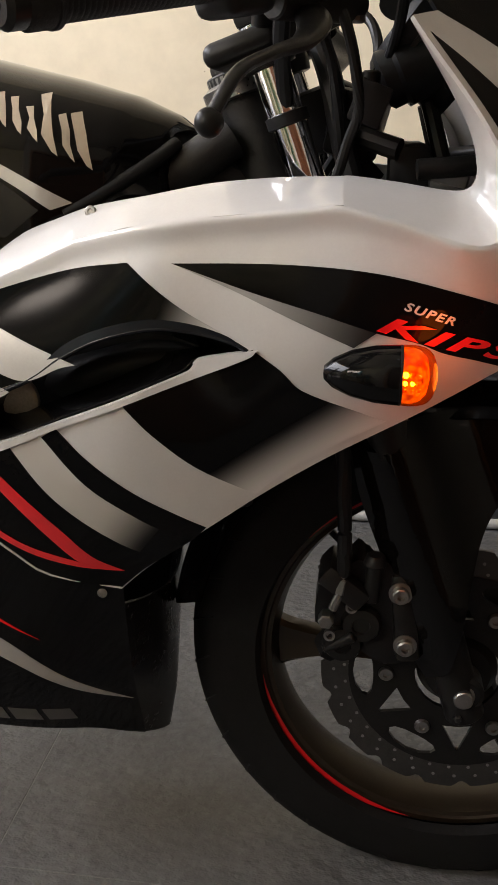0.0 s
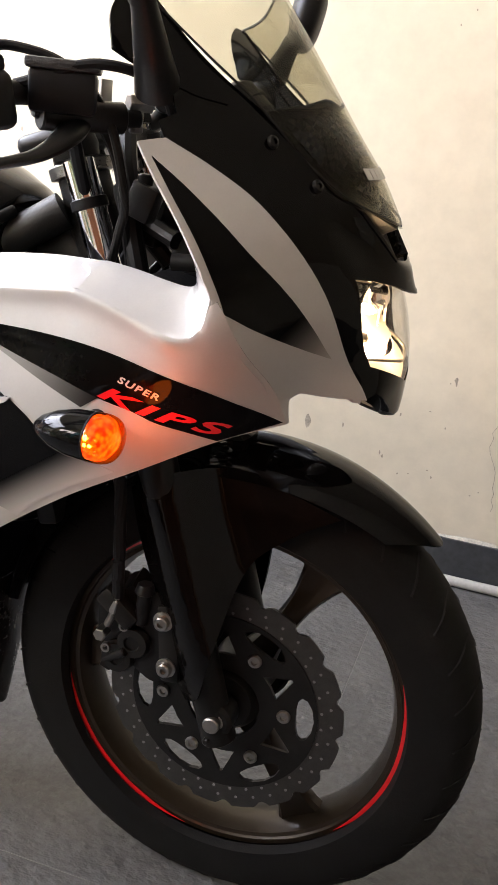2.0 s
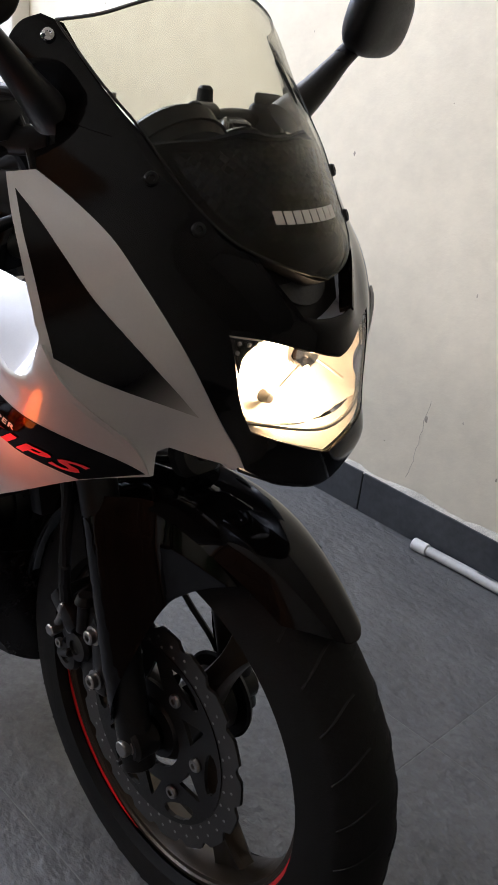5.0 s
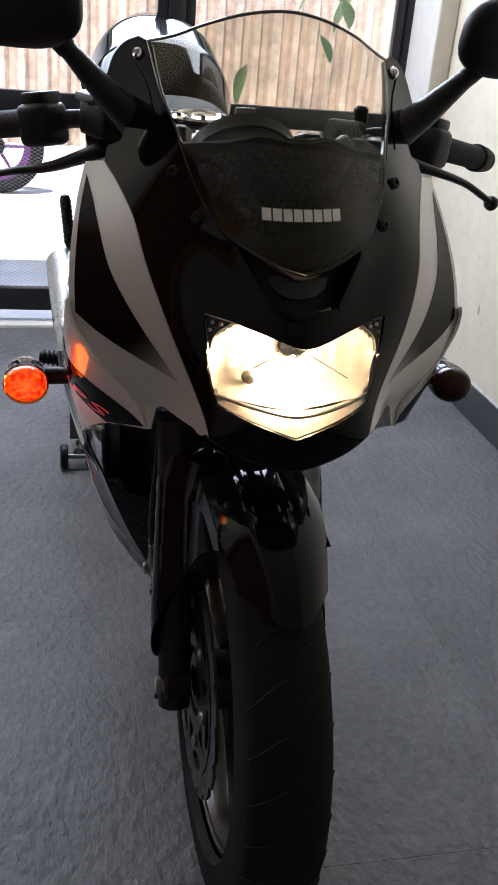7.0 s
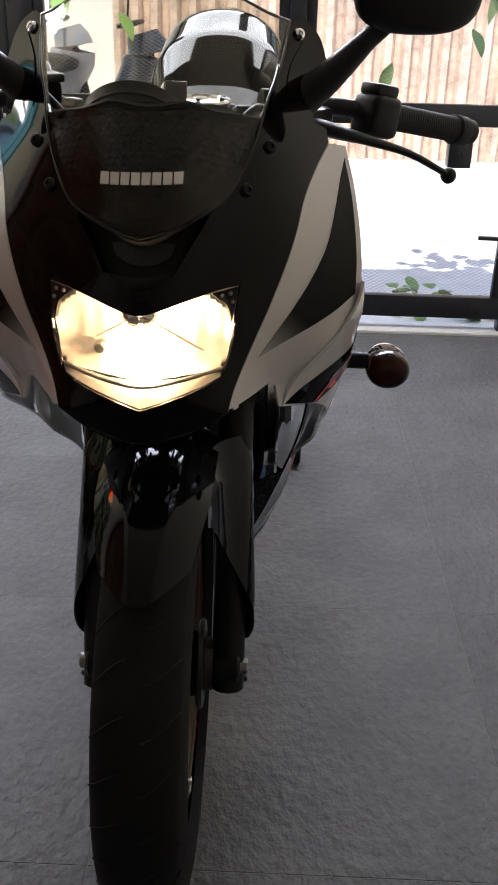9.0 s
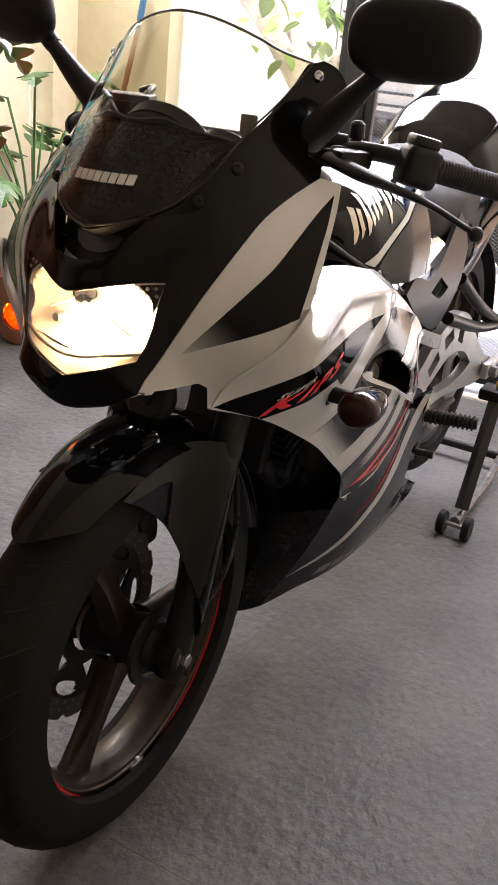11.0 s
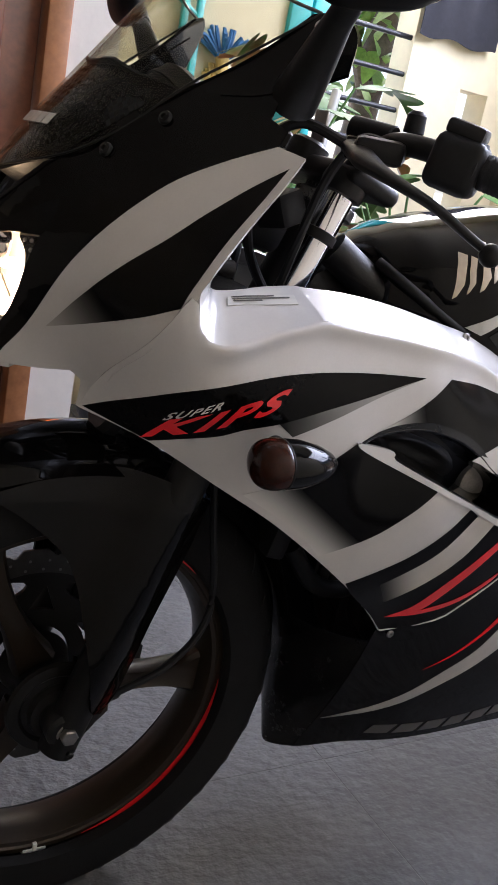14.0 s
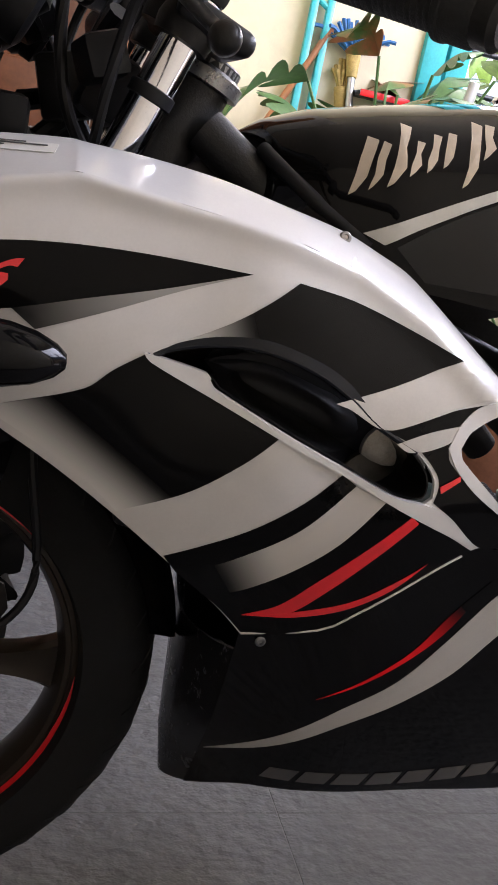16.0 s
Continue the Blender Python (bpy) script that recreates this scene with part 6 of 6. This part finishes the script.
for a in (20, 140, 260):
    part("spoke", place(spoke(a, .040, .207), rear), BRONZE, rw)
part("tyre", place(tyre_mesh(.112, .305, .228), rear), RUBBER, rw)
part("sprocket", lathe([(.055, -.003), (.100, -.003), (.103, 0), (.100, .003), (.055, .003)], 40, axis_matrix((-1.31, .072, .421), (0, 1, 0)), True), STEEL, rw)
part("rear_hub", lathe([(.020, -.075), (.05, -.07), (.055, -.03), (.05, .03), (.06, .06), (.02, .07)], 32, axis_matrix((-1.31, 0, .421), (0, 1, 0))), BRONZE, rw)
part("chain", join(tube([(-.62, .080, .475), (-1.31, .080, .520)], .0085, 6, 2), tube([(-.62, .080, .400), (-.95, .080, .350), (-1.31, .080, .322)], .0085, 6, 4)), DARK_ALLOY, bike)
part("shock_absorber", rod((-.80, 0, .42), (-.74, 0, .70), .030, .030, 20), ALLOY, bike)
part("rear_fender", thicken(grid_surface([[(-1.31 + .335 * math.cos(radians(a)), .065 * u / 4, .421 + .335 * math.sin(radians(a)) - .02 * (abs(u) / 4) ** 2) for u in range(-4, 5)] for a in range(60, 176, 8)]), .003), SATIN, bike)
part("tail_light", blob((-1.52, 0, 1.01), (.025, .055, .024), 3, 20, 12), material("dark_red_lens", (.25, .01, .01), .12, 0, .5), bike)

# ---------- rear stand ----------
stand = empty("paddock_stand", "black steel rear paddock stand with small wheels under the swingarm", "stand")
for s in (1, -1):
    part("upright", tube([(-1.405, s * .170, .322), (-1.36, s * .172, .25), (-1.25, s * .174, .06)], .018, 4, 3, 1.0), SATIN, stand)
    part("floor_arm", tube([(-1.21, s * .172, .040), (-1.50, s * .172, .035), (-1.72, s * .160, .045)], .013, 12, 4), ALLOY, stand)
    part("support_pad", block((.075, .085, .030), .006, Matrix.Translation((-1.405, s * .172, .336))), MATT, stand)
    part("axle_rod", rod((-1.205, s * .135, .032), (-1.205, s * .215, .032), .006), STEEL, stand)
    for y in (.142, .208):
        part("stand_wheel", lathe([(.006, -.009), (.028, -.010), (.032, -.006), (.032, .006), (.028, .010), (.006, .009)], 28, axis_matrix((-1.205, s * y, .032), (0, 1, 0)), True), MATT, stand)
    part("bobbin", rod((-1.400, s * .165, .362), (-1.400, s * .197, .364), .010, .010, 16), material("brass_bobbin", (.55, .38, .10), .35, .9), stand)
part("cross_tube", rod((-1.72, -.16, .045), (-1.72, .16, .045), .013), SATIN, stand)


# ---------- yard outside ----------
def shutter(y0, y1, x0):
    """One corrugated sheet of the fence."""
    bm = bmesh.new()
    n = int((y1 - y0) / .025)
    lo, hi = [], []
    for i in range(n + 1):
        y = y0 + (y1 - y0) * i / n
        x = x0 + .035 * (1 if (i % 6) < 3 else -1)
        lo.append(bm.verts.new((x, y, -.06)))
        hi.append(bm.verts.new((x, y, 2.6)))
    for i in range(n):
        bm.faces.new((lo[i], lo[i + 1], hi[i + 1], hi[i]))
    return bm


fence = empty("corrugated_fence", "weathered brown corrugated metal fence across the yard", "fence", place=(-7.0, 2.0, -.06))
RUST = material("weathered_brown_sheet", (.60, .45, .34), .6, 0, 0, .45, 2.2, .3, 40)
for k in range(7):
    sh = part("sheet", thicken(shutter(-1.2 + .93 * k, -1.2 + .93 * (k + 1) + .03, -7.0 + .004 * (k % 2)), .0015), RUST, fence, smooth=0)
    sh.location = (7.0, -2.0, .06)
house = empty("house", "bright plastered house front across the yard", "house")
part("wall", span((-9.2, -9.0, -.06), (-9.0, -1.0, 4.5), 0), material("bright_plaster", (.8, .78, .72), .8, 0, 0, .1, 2), house)
for y in (-3.3,):
    w = part("window", span((-9.0, y - .5, .5), (-8.97, y + .5, 1.7), .01), material("pale_shutter", (.42, .40, .37), .6, 0, 0, .2, 5), house)
    for e in (-.56, .5):
        part("jamb", span((-8.98, y + e, .44), (-8.94, y + e + .06, 1.76), .005), WHITE_WALL, w)
    for k in range(9):
        part("slat", span((-8.975, y - .46, .58 + .125 * k), (-8.94, y + .46, .61 + .125 * k), .004), GATE_STEEL, w)
part("roof", span((-9.6, -9.2, 4.5), (-8.4, -.8, 4.62), .01), material("roof_tile", (.25, .16, .12), .8, 0, 0, .3, 6), house)


# ---------- plants ----------
def leaf_material(name, colour, mottled=False):
    m = material(name, colour, .42, 0, 0, .35, 26 if mottled else 9, .2, 60)
    p = m.node_tree.nodes["Principled BSDF"]
    p.inputs["Transmission Weight"].default_value = 0.0
    p.inputs["Subsurface Weight"].default_value = 0.0
    return m


LEAF = leaf_material("green_leaf", (.055, .13, .030))
# Lighter leaf green with sunlight put into the colour; also on a pale plant.
LEAF_PALE = leaf_material("sunlight_toned_leaf", (.16, .26, .05))


def browning():
    """Green leaf with dry brown patches."""
    m = leaf_material("browning_leaf", (.06, .13, .03))
    p = m.node_tree.nodes["Principled BSDF"]
    tc, n = node(m, "ShaderNodeTexCoord"), node(m, "ShaderNodeTexNoise", Scale=7.0, Detail=5.0, Roughness=.6)
    ramp = node(m, "ShaderNodeValToRGB")
    e = ramp.color_ramp.elements
    e[0].position, e[0].color, e[1].position, e[1].color = .47, (.065, .135, .032, 1), .60, (.30, .115, .045, 1)
    links(m, tc.outputs["Object"], n.inputs["Vector"])
    links(m, n.outputs[0], ramp.inputs[0])
    links(m, ramp.outputs[0], p.inputs["Base Color"])
    return m


LEAF_TURNING = browning()
LEAF_MOTTLED = leaf_material("mottled_leaf", (.07, .13, .06), True)
BARK = material("bark", (.10, .075, .055), .85, 0, 0, .4, 12, .9, 50)
TERRA = material("terracotta_pot", (.30, .12, .06), .75, 0, 0, .15, 12)
rng = random.Random(5)


def lobed_leaf(length, width, lobes, base, heading, rise, droop, roll=0.0):
    """A deeply cut leaf with a midrib that arches from its base."""
    bm = bmesh.new()
    n = lobes * 6
    d = Vector((math.cos(heading), math.sin(heading), 0))
    side = Vector((-d.y, d.x, 0))
    side = (side * math.cos(roll) + Vector((0, 0, 1)) * math.sin(roll))
    mid, left, right = [], [], []
    for i in range(n + 1):
        t = i / n
        c = Vector(base) + d * (length * t * math.cos(rise) * (1 - .12 * t)) + Vector((0, 0, length * (math.sin(rise) * t - droop * t * t)))
        env = width * (math.sin(math.pi * min(1, t ** .75 * .98 + .02)) ** .8)
        cut = .20 + .80 * abs(math.sin(math.pi * lobes * t)) ** .7 if lobes > 1 else 1.0
        w = env * cut
        mid.append(bm.verts.new(c))
        left.append(bm.verts.new(c + side * w + d * (w * (.75 if lobes > 1 else .35)) + Vector((0, 0, -.12 * w))))
        right.append(bm.verts.new(c - side * w + d * (w * (.75 if lobes > 1 else .35)) + Vector((0, 0, -.12 * w))))
    for i in range(n):
        bm.faces.new((mid[i], mid[i + 1], left[i + 1], left[i]))
        bm.faces.new((right[i], right[i + 1], mid[i + 1], mid[i]))
    bm.normal_update()
    return thicken(bm, .0008)


def pot(at, r, h, mat, parent, name="pot"):
    return part(name, lathe([(0, 0), (r * .72, 0), (r * .78, .01), (r * .95, h * .85), (r * 1.04, h * .86), (r * 1.04, h), (r * .93, h), (r * .90, h * .8), (0, h * .8)], 32, Matrix.Translation(at)), mat, parent)


def plant(at, pot_r, pot_h, leaves, size, height, label, lobes=5, mats=(LEAF,), spread=1.0, heading0=0.0, arc=6.28, mat_pot=TERRA, name="potted_plant"):
    th = empty(name, label, "plant")
    pot(at, pot_r, pot_h, mat_pot, th)
    top = Vector(at) + Vector((0, 0, pot_h * .85))
    for k in range(leaves):
        h = heading0 + arc * (k + .4 * rng.random()) / leaves
        L = size * rng.uniform(.75, 1.2)
        up = height * rng.uniform(.45, 1.0)
        out = Vector((math.cos(h), math.sin(h), 0)) * rng.uniform(.08, .26) * spread
        tip = top + out + Vector((0, 0, up))
        part("stalk", tube([top + out * .05, top + out * .35 + Vector((0, 0, up * .6)), tip], .0045, 6, 5), LEAF, th)
        part("leaf", lobed_leaf(L, L * rng.uniform(.26, .36), lobes, tip, h + rng.uniform(-.5, .5), rng.uniform(.1, 1.0), rng.uniform(.35, .95), rng.uniform(-.5, .5)), rng.choice(mats), th)
    return th


plant((-1.12, -1.72, .0), .13, .24, 26, .30, .98, "potted plant with large lobed green and browning leaves by the window", 4, (LEAF, LEAF_TURNING, LEAF, LEAF_TURNING), 1.1)
plant((-1.70, -1.66, .0), .15, .26, 18, .24, .72, "potted split-leaf plant with dark green leaves under the window", 5, (LEAF, LEAF), 1.2)
plant((-.80, -1.80, .0), .12, .20, 9, .22, .50, "potted plant with narrow pale green leaves beside the brooms", 1, (LEAF_PALE, LEAF), 1.2)
snake = empty("snake_plant", "tall mottled blade-leaved plant in a dark pot", "plant")
pot((-1.10, -1.90, 0), .10, .2, MATT, snake)
for k in range(7):
    x, y = -1.10 + rng.uniform(-.05, .05), -1.90 + rng.uniform(-.04, .04)
    h = rng.uniform(.5, .85)
    rows = []
    lean = rng.uniform(-.08, .08)
    ang = rng.uniform(0, 3)
    for i in range(9):
        t = i / 8
        w = .026 * (1 - t ** 3) + .002
        rows.append([(x + lean * t * t + w * u * math.cos(ang), y + w * u * math.sin(ang) + .006 * u * u, .17 + h * t) for u in (-1, -.5, 0, .5, 1)])
    part("blade", thicken(grid_surface(rows), .003), LEAF_MOTTLED, snake)

# a leaning pale trunk across the yard
yard = empty("yard_tree", "pale dappled leaning tree trunk with sparse leaves in the yard", "tree")
PALE_BARK = material("pale_dappled_bark", (.42, .36, .27), .85, 0, 0, .55, 7, .9, 40)
part("trunk", tube([(-4.5, -1.35, -.06), (-4.5, -1.60, .45), (-4.5, -1.90, .90), (-4.52, -2.25, 1.30), (-4.55, -2.75, 1.75), (-4.6, -3.3, 2.4)], .12, 16, 6, radii=[.17, .14, .13, .115, .10, .08]), PALE_BARK, yard)
part("limb", tube([(-4.5, -1.88, .88), (-4.45, -1.62, 1.25), (-4.5, -1.45, 1.75), (-4.55, -1.30, 2.4)], .06, 12, 6, radii=[.09, .07, .055, .04]), PALE_BARK, yard)
bms = []
for k in range(120):
    c = Vector((-4.4 + rng.gauss(0, .25), -1.7 + rng.gauss(0, .35), 1.0 + abs(rng.gauss(0, .9))))
    L = rng.uniform(.08, .16)
    bms.append(lobed_leaf(L, L * .34, 1, c, rng.uniform(0, 6.28), rng.uniform(-.9, .3), rng.uniform(.2, .6), rng.uniform(-.6, .6)))
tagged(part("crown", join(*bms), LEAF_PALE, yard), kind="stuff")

# hanging foliage and a tree outside the window
tree = empty("tree", "slim rough-barked tree with pale sunlit leaves outside the window", "tree", place=(0, 0, 0))
part("trunk", tube([(-2.15, -2.75, -.06), (-2.10, -2.72, .7), (-2.18, -2.78, 1.3), (-2.14, -2.70, 2.1), (-2.3, -2.8, 3.2)], .07, 14, 8, radii=[.09, .075, .07, .06, .04]), BARK, tree)
part("limb", tube([(-2.16, -2.76, 1.25), (-1.95, -2.7, 1.55), (-1.7, -2.6, 1.75)], .03, 10, 6, radii=[.035, .025, .012]), BARK, tree)
part("limb", tube([(-2.16, -2.75, 1.7), (-2.4, -2.7, 1.95), (-2.75, -2.5, 2.1)], .03, 10, 6, radii=[.035, .025, .012]), BARK, tree)
bms = []
for k in range(230):
    c = Vector((-1.95 + rng.gauss(0, .33), -2.70 + rng.gauss(0, .16), 1.62 + rng.gauss(0, .24)))
    L = rng.uniform(.07, .14)
    bms.append(lobed_leaf(L, L * .34, 1, c, rng.uniform(0, 6.28), rng.uniform(-.9, .3), rng.uniform(.2, .6), rng.uniform(-.6, .6)))
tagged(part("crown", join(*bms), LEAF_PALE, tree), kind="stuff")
bms = []
for k in range(60):
    c = Vector((GX - .10 - rng.random() * .25, rng.uniform(.62, .98), rng.uniform(-.04, .08)))
    bms.append(lobed_leaf(rng.uniform(.06, .11), .03, 1, c, rng.uniform(0, 6.28), rng.uniform(.2, 1.2), rng.uniform(.2, .9)))
tagged(part("weeds", join(*bms), LEAF_PALE), "bright green weeds growing at the gate foot", "weeds", "", "stuff")
bms = []
for k in range(70):
    c = Vector((GX - .5 - rng.random() * .4, rng.uniform(.55, 1.05), 1.45 + rng.gauss(0, .16)))
    bms.append(lobed_leaf(rng.uniform(.08, .16), .035, 1, c, rng.uniform(0, 6.28), rng.uniform(-1.2, .1), rng.uniform(.1, .5)))
for k in range(50):
    c = Vector((GX - .5 - rng.random() * .4, rng.uniform(-1.5, -1.0), 1.62 + rng.gauss(0, .14)))
    bms.append(lobed_leaf(rng.uniform(.08, .2), .03, 1, c, rng.uniform(0, 6.28), rng.uniform(-1.2, .1), rng.uniform(.1, .5)))
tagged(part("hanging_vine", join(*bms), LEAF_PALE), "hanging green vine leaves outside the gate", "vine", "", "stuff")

# ---------- tools and clutter in the recess ----------
ALU = material("dull_aluminium", (.50, .50, .50), .35, .9, 0, .1, 30)
BLUE = material("blue_bristles", (.03, .14, .35), .7, 0, 0, .4, 60)
STRAW = material("straw_bristles", (.42, .30, .10), .8, 0, 0, .4, 60)


def brush(base, tip, head, stick_mat, label, bristle, name="broom"):
    th = empty(name, label, "broom")
    base, tip = Vector(base), Vector(tip)
    d = (tip - base).normalized()
    part("handle", rod(base, tip, .0115, .0115, 14), stick_mat, th)
    part("socket", rod(tip - d * .03, tip + d * .05, .016, .024, 16), STRAW, th)
    part("bristles", join(*[tube([tip + d * .03, tip + d * .09 + Vector((math.cos(a) * head * q, 0, 0)) + Vector((0, math.sin(a) * head * q * .6, 0)), tip + d * (.15 - .05 * q) + Vector((math.cos(a) * head * 1.4 * q, math.sin(a) * head * .9 * q, 0))], .006, 5, 3) for a in [k * .7 for k in range(9)] for q in (.35, .75, 1.1)]), bristle, th)
    return th


brush((-1.13, -1.74, 0), (-1.045, -1.955, 1.16), .085, ALU, "upturned round brush with blue bristles and aluminium handle", BLUE)
brush((-1.12, -1.80, 0), (-1.035, -1.965, 1.05), .025, ALU, "upturned broom with straw bristles and aluminium handle", STRAW)
stick = part("wooden_stick", rod((-.56, -1.93, .45), (-.965, -1.975, 1.26), .011, .010, 14), WOOD_LIGHT, None)
tagged(stick, "plain brown wooden stick leaning against the recess wall", "stick")
st2 = empty("paint_roller_stick", "wooden stick with a blue tip leaning on the front wall", "stick")
part("handle", rod((GX + .10, -1.90, .0), (GX + .03, -1.67, 1.16), .012, .011, 14), WOOD_LIGHT, st2)
part("tip", rod((GX + .03, -1.67, 1.16), (GX + .026, -1.658, 1.25), .014, .012, 14), material("blue_plastic", (.05, .16, .30), .4), st2)
cloth_rows = []
for i in range(17):
    x = -1.79 - .36 * i / 16
    cloth_rows.append([(x, -1.965 - .012 * math.sin(i * 1.3) * (1 - k / 10), 1.90 - .46 * k / 10 - .008 * math.sin(i * .7)) for k in range(11)])
cl = part("hanging_cloth", thicken(grid_surface(cloth_rows), .004), material("dark_navy_cloth", (.012, .013, .020), .9, 0, 0, .3, 60, .5, 600), None)
tagged(cl, "dark navy cloth hanging from a line on the wall", "cloth")
tagged(part("cloth_line", rod((-1.75, -1.968, 1.90), (-2.30, -1.968, 1.90), .004, .004, 8), STEEL, None), "thin steel line carrying the cloth", "line")
rack = empty("plant_rack", "teal painted steel plant rack against the recess wall", "rack")
for x in (-.895, -.945):
    part("post", span((x - .011, -1.985, 0), (x + .011, -1.965, 1.45), .002), TEAL, rack)
part("brace", rod((-.945, -1.975, 1.30), (-.70, -1.975, 1.44), .009, .009, 8), TEAL, rack)
shelf = empty("wall_shelf", "small dark shelf with a red front edge", "shelf")
part("board", span((-1.22, -1.998, 1.085), (-1.06, -1.88, 1.10), .002), MATT, shelf)
part("edge", span((-1.22, -1.88, 1.083), (-1.06, -1.872, 1.102), .001), RED, shelf)
pvc = part("grey_pipe", rod((-1.16, -1.60, 0), (-1.33, -1.70, 1.17), .016, .016, 18), material("pale_grey_pipe", (.5, .5, .48), .4, .1), None)
tagged(pvc, "pale grey metal tube standing among the plants", "pipe")
tub = empty("black_tub", "shallow round black plastic tub on the floor", "tub")
part("body", lathe([(0, .004), (.15, 0), (.165, .01), (.175, .11), (.186, .112), (.188, .124), (.176, .124), (.168, .115), (.155, .02), (0, .018)], 48, Matrix.Translation((-.74, -1.52, 0))), SATIN, tub)


# ---------- parked bikes across the yard ----------
def parked(at, colour, wheel_colour, label):
    th = empty("parked_scooter", label, "scooter", "scooters parked across the yard")
    x, y = at
    body = material("scooter_paint", colour, .3, 0, .5, .1, 10)
    hub = material("scooter_wheel", wheel_colour, .4, .2, .2)
    g = -.06
    for dy in (-.62, .62):
        m = axis_matrix((x, y + dy, g + .28), (1, 0, 0))
        t = part("wheel", lathe([(.20, -.03), (.25, -.045), (.28, -.02), (.28, .02), (.25, .045), (.20, .03)], 36, m, True), RUBBER, th)
        part("rim", lathe([(.165, -.022), (.20, -.028), (.205, 0), (.20, .028), (.165, .022), (.158, 0)], 36, m, True), hub, t)
        part("hub", lathe([(0, -.04), (.045, -.04), (.05, -.02), (.05, .02), (.045, .04), (0, .04)], 20, m), SATIN, t)
        for k in range(6):
            a = math.pi * k / 3
            part("spoke", rod((x, y + dy + .045 * math.cos(a), g + .28 + .045 * math.sin(a)), (x, y + dy + .165 * math.cos(a), g + .28 + .165 * math.sin(a)), .011, .008, 8), hub, t)
    part("body", tube([(x, y - .62, g + .62), (x, y - .35, g + .66), (x, y, g + .45), (x, y + .25, g + .45), (x, y + .48, g + .80), (x, y + .45, g + .98)], .12, 16, 6, 1.2, radii=[.07, .13, .12, .10, .13, .08]), body, th)
    part("seat", blob((x, y - .30, g + .80), (.13, .36, .06), 3), SEAT, th)
    part("handlebar", tube([(x - .32, y + .36, g + 1.02), (x - .1, y + .44, g + 1.04), (x + .1, y + .44, g + 1.04), (x + .32, y + .36, g + 1.02)], .014, 10, 5), SATIN, th)
    part("front_fork", rod((x, y + .62, g + .28), (x, y + .46, g + .95), .035, .04, 12), SATIN, th)
    part("side_stand", rod((x + .05, y - .05, g + .35), (x + .18, y + .02, g), .012), STEEL, th)
    part("mirror", join(rod((x + .25, y + .40, g + 1.02), (x + .30, y + .42, g + 1.18), .006), blob((x + .31, y + .42, g + 1.21), (.06, .015, .04), 2.4, 16, 10)), SATIN, th)
    return th


parked((-5.0, -1.15), (.03, .03, .035), (.12, .035, .14), "dark parked scooter with purple wheels across the yard")
parked((-5.7, -1.75), (.25, .25, .27), (.06, .06, .06), "grey parked scooter with black wheels across the yard")

# ---------- scuffs and flaked paint on the wall ----------
bms = []
for k in range(90):
    x, z = rng.uniform(-1.9, 1.2), rng.choice((rng.uniform(.13, .45), rng.uniform(.13, 1.5)))
    n = rng.randint(5, 8)
    size = rng.choice((.002, .003, .003, .005, .009))
    stretch = rng.uniform(.5, 2.5)
    bm = bmesh.new()
    vs = [bm.verts.new((x + size * rng.uniform(.5, 1.1) * math.cos(2 * math.pi * i / n), NY - .0007, z + size * stretch * rng.uniform(.5, 1.1) * math.sin(2 * math.pi * i / n))) for i in range(n)]
    bm.faces.new(vs)
    bms.append(bm)
for x0, z0 in ((-.95, .62), (-.40, .35), (.25, .40)):
    x, z = x0, z0
    for k in range(14):
        x2, z2 = x + rng.uniform(-.006, .010), z - rng.uniform(.008, .02)
        bm = bmesh.new()
        vs = [bm.verts.new(p) for p in ((x - .0006, NY - .0007, z), (x + .0006, NY - .0007, z), (x2 + .0006, NY - .0007, z2), (x2 - .0006, NY - .0007, z2))]
        bm.faces.new(vs)
        bms.append(bm)
        x, z = x2, z2
tagged(part("wall_scuffs", join(*bms), material("flaked_paint", (.36, .31, .24), .9, 0, 0, .4, 40), None, smooth=0), "small grey scuffs and cracks on the cream wall", "scuffs", "", "stuff")

# ---------- floor tiles ----------
PITCH_X, PITCH_Y = .633, .622
tile_mesh = {}


def tile_data(w, d):
    key = (round(w, 3), round(d, 3))
    if key not in tile_mesh:
        bm = block((w, d, .010), .0006, None, 1)
        me = bpy.data.meshes.new("tile")
        bm.to_mesh(me)
        bm.free()
        me.materials.append(SLATE)
        tile_mesh[key] = me
    return tile_mesh[key]


for i in range(-8, 5):
    for j in range(-4, 3):
        x0, x1 = .075 - PITCH_X * (i + 1) , .075 - PITCH_X * i
        y0, y1 = -.105 + PITCH_Y * j, -.105 + PITCH_Y * (j + 1)
        x0, x1, y0, y1 = max(x0, GX + .05), min(x1, 5.0), max(y0, -2.0), min(y1, NY)
        if x1 - x0 < .03 or y1 - y0 < .03:
            continue
        t = new("tile", tile_data(x1 - x0 - .0014, y1 - y0 - .0014))
        t.location = ((x0 + x1) / 2, (y0 + y1) / 2, -.005)
        t.parent = floor
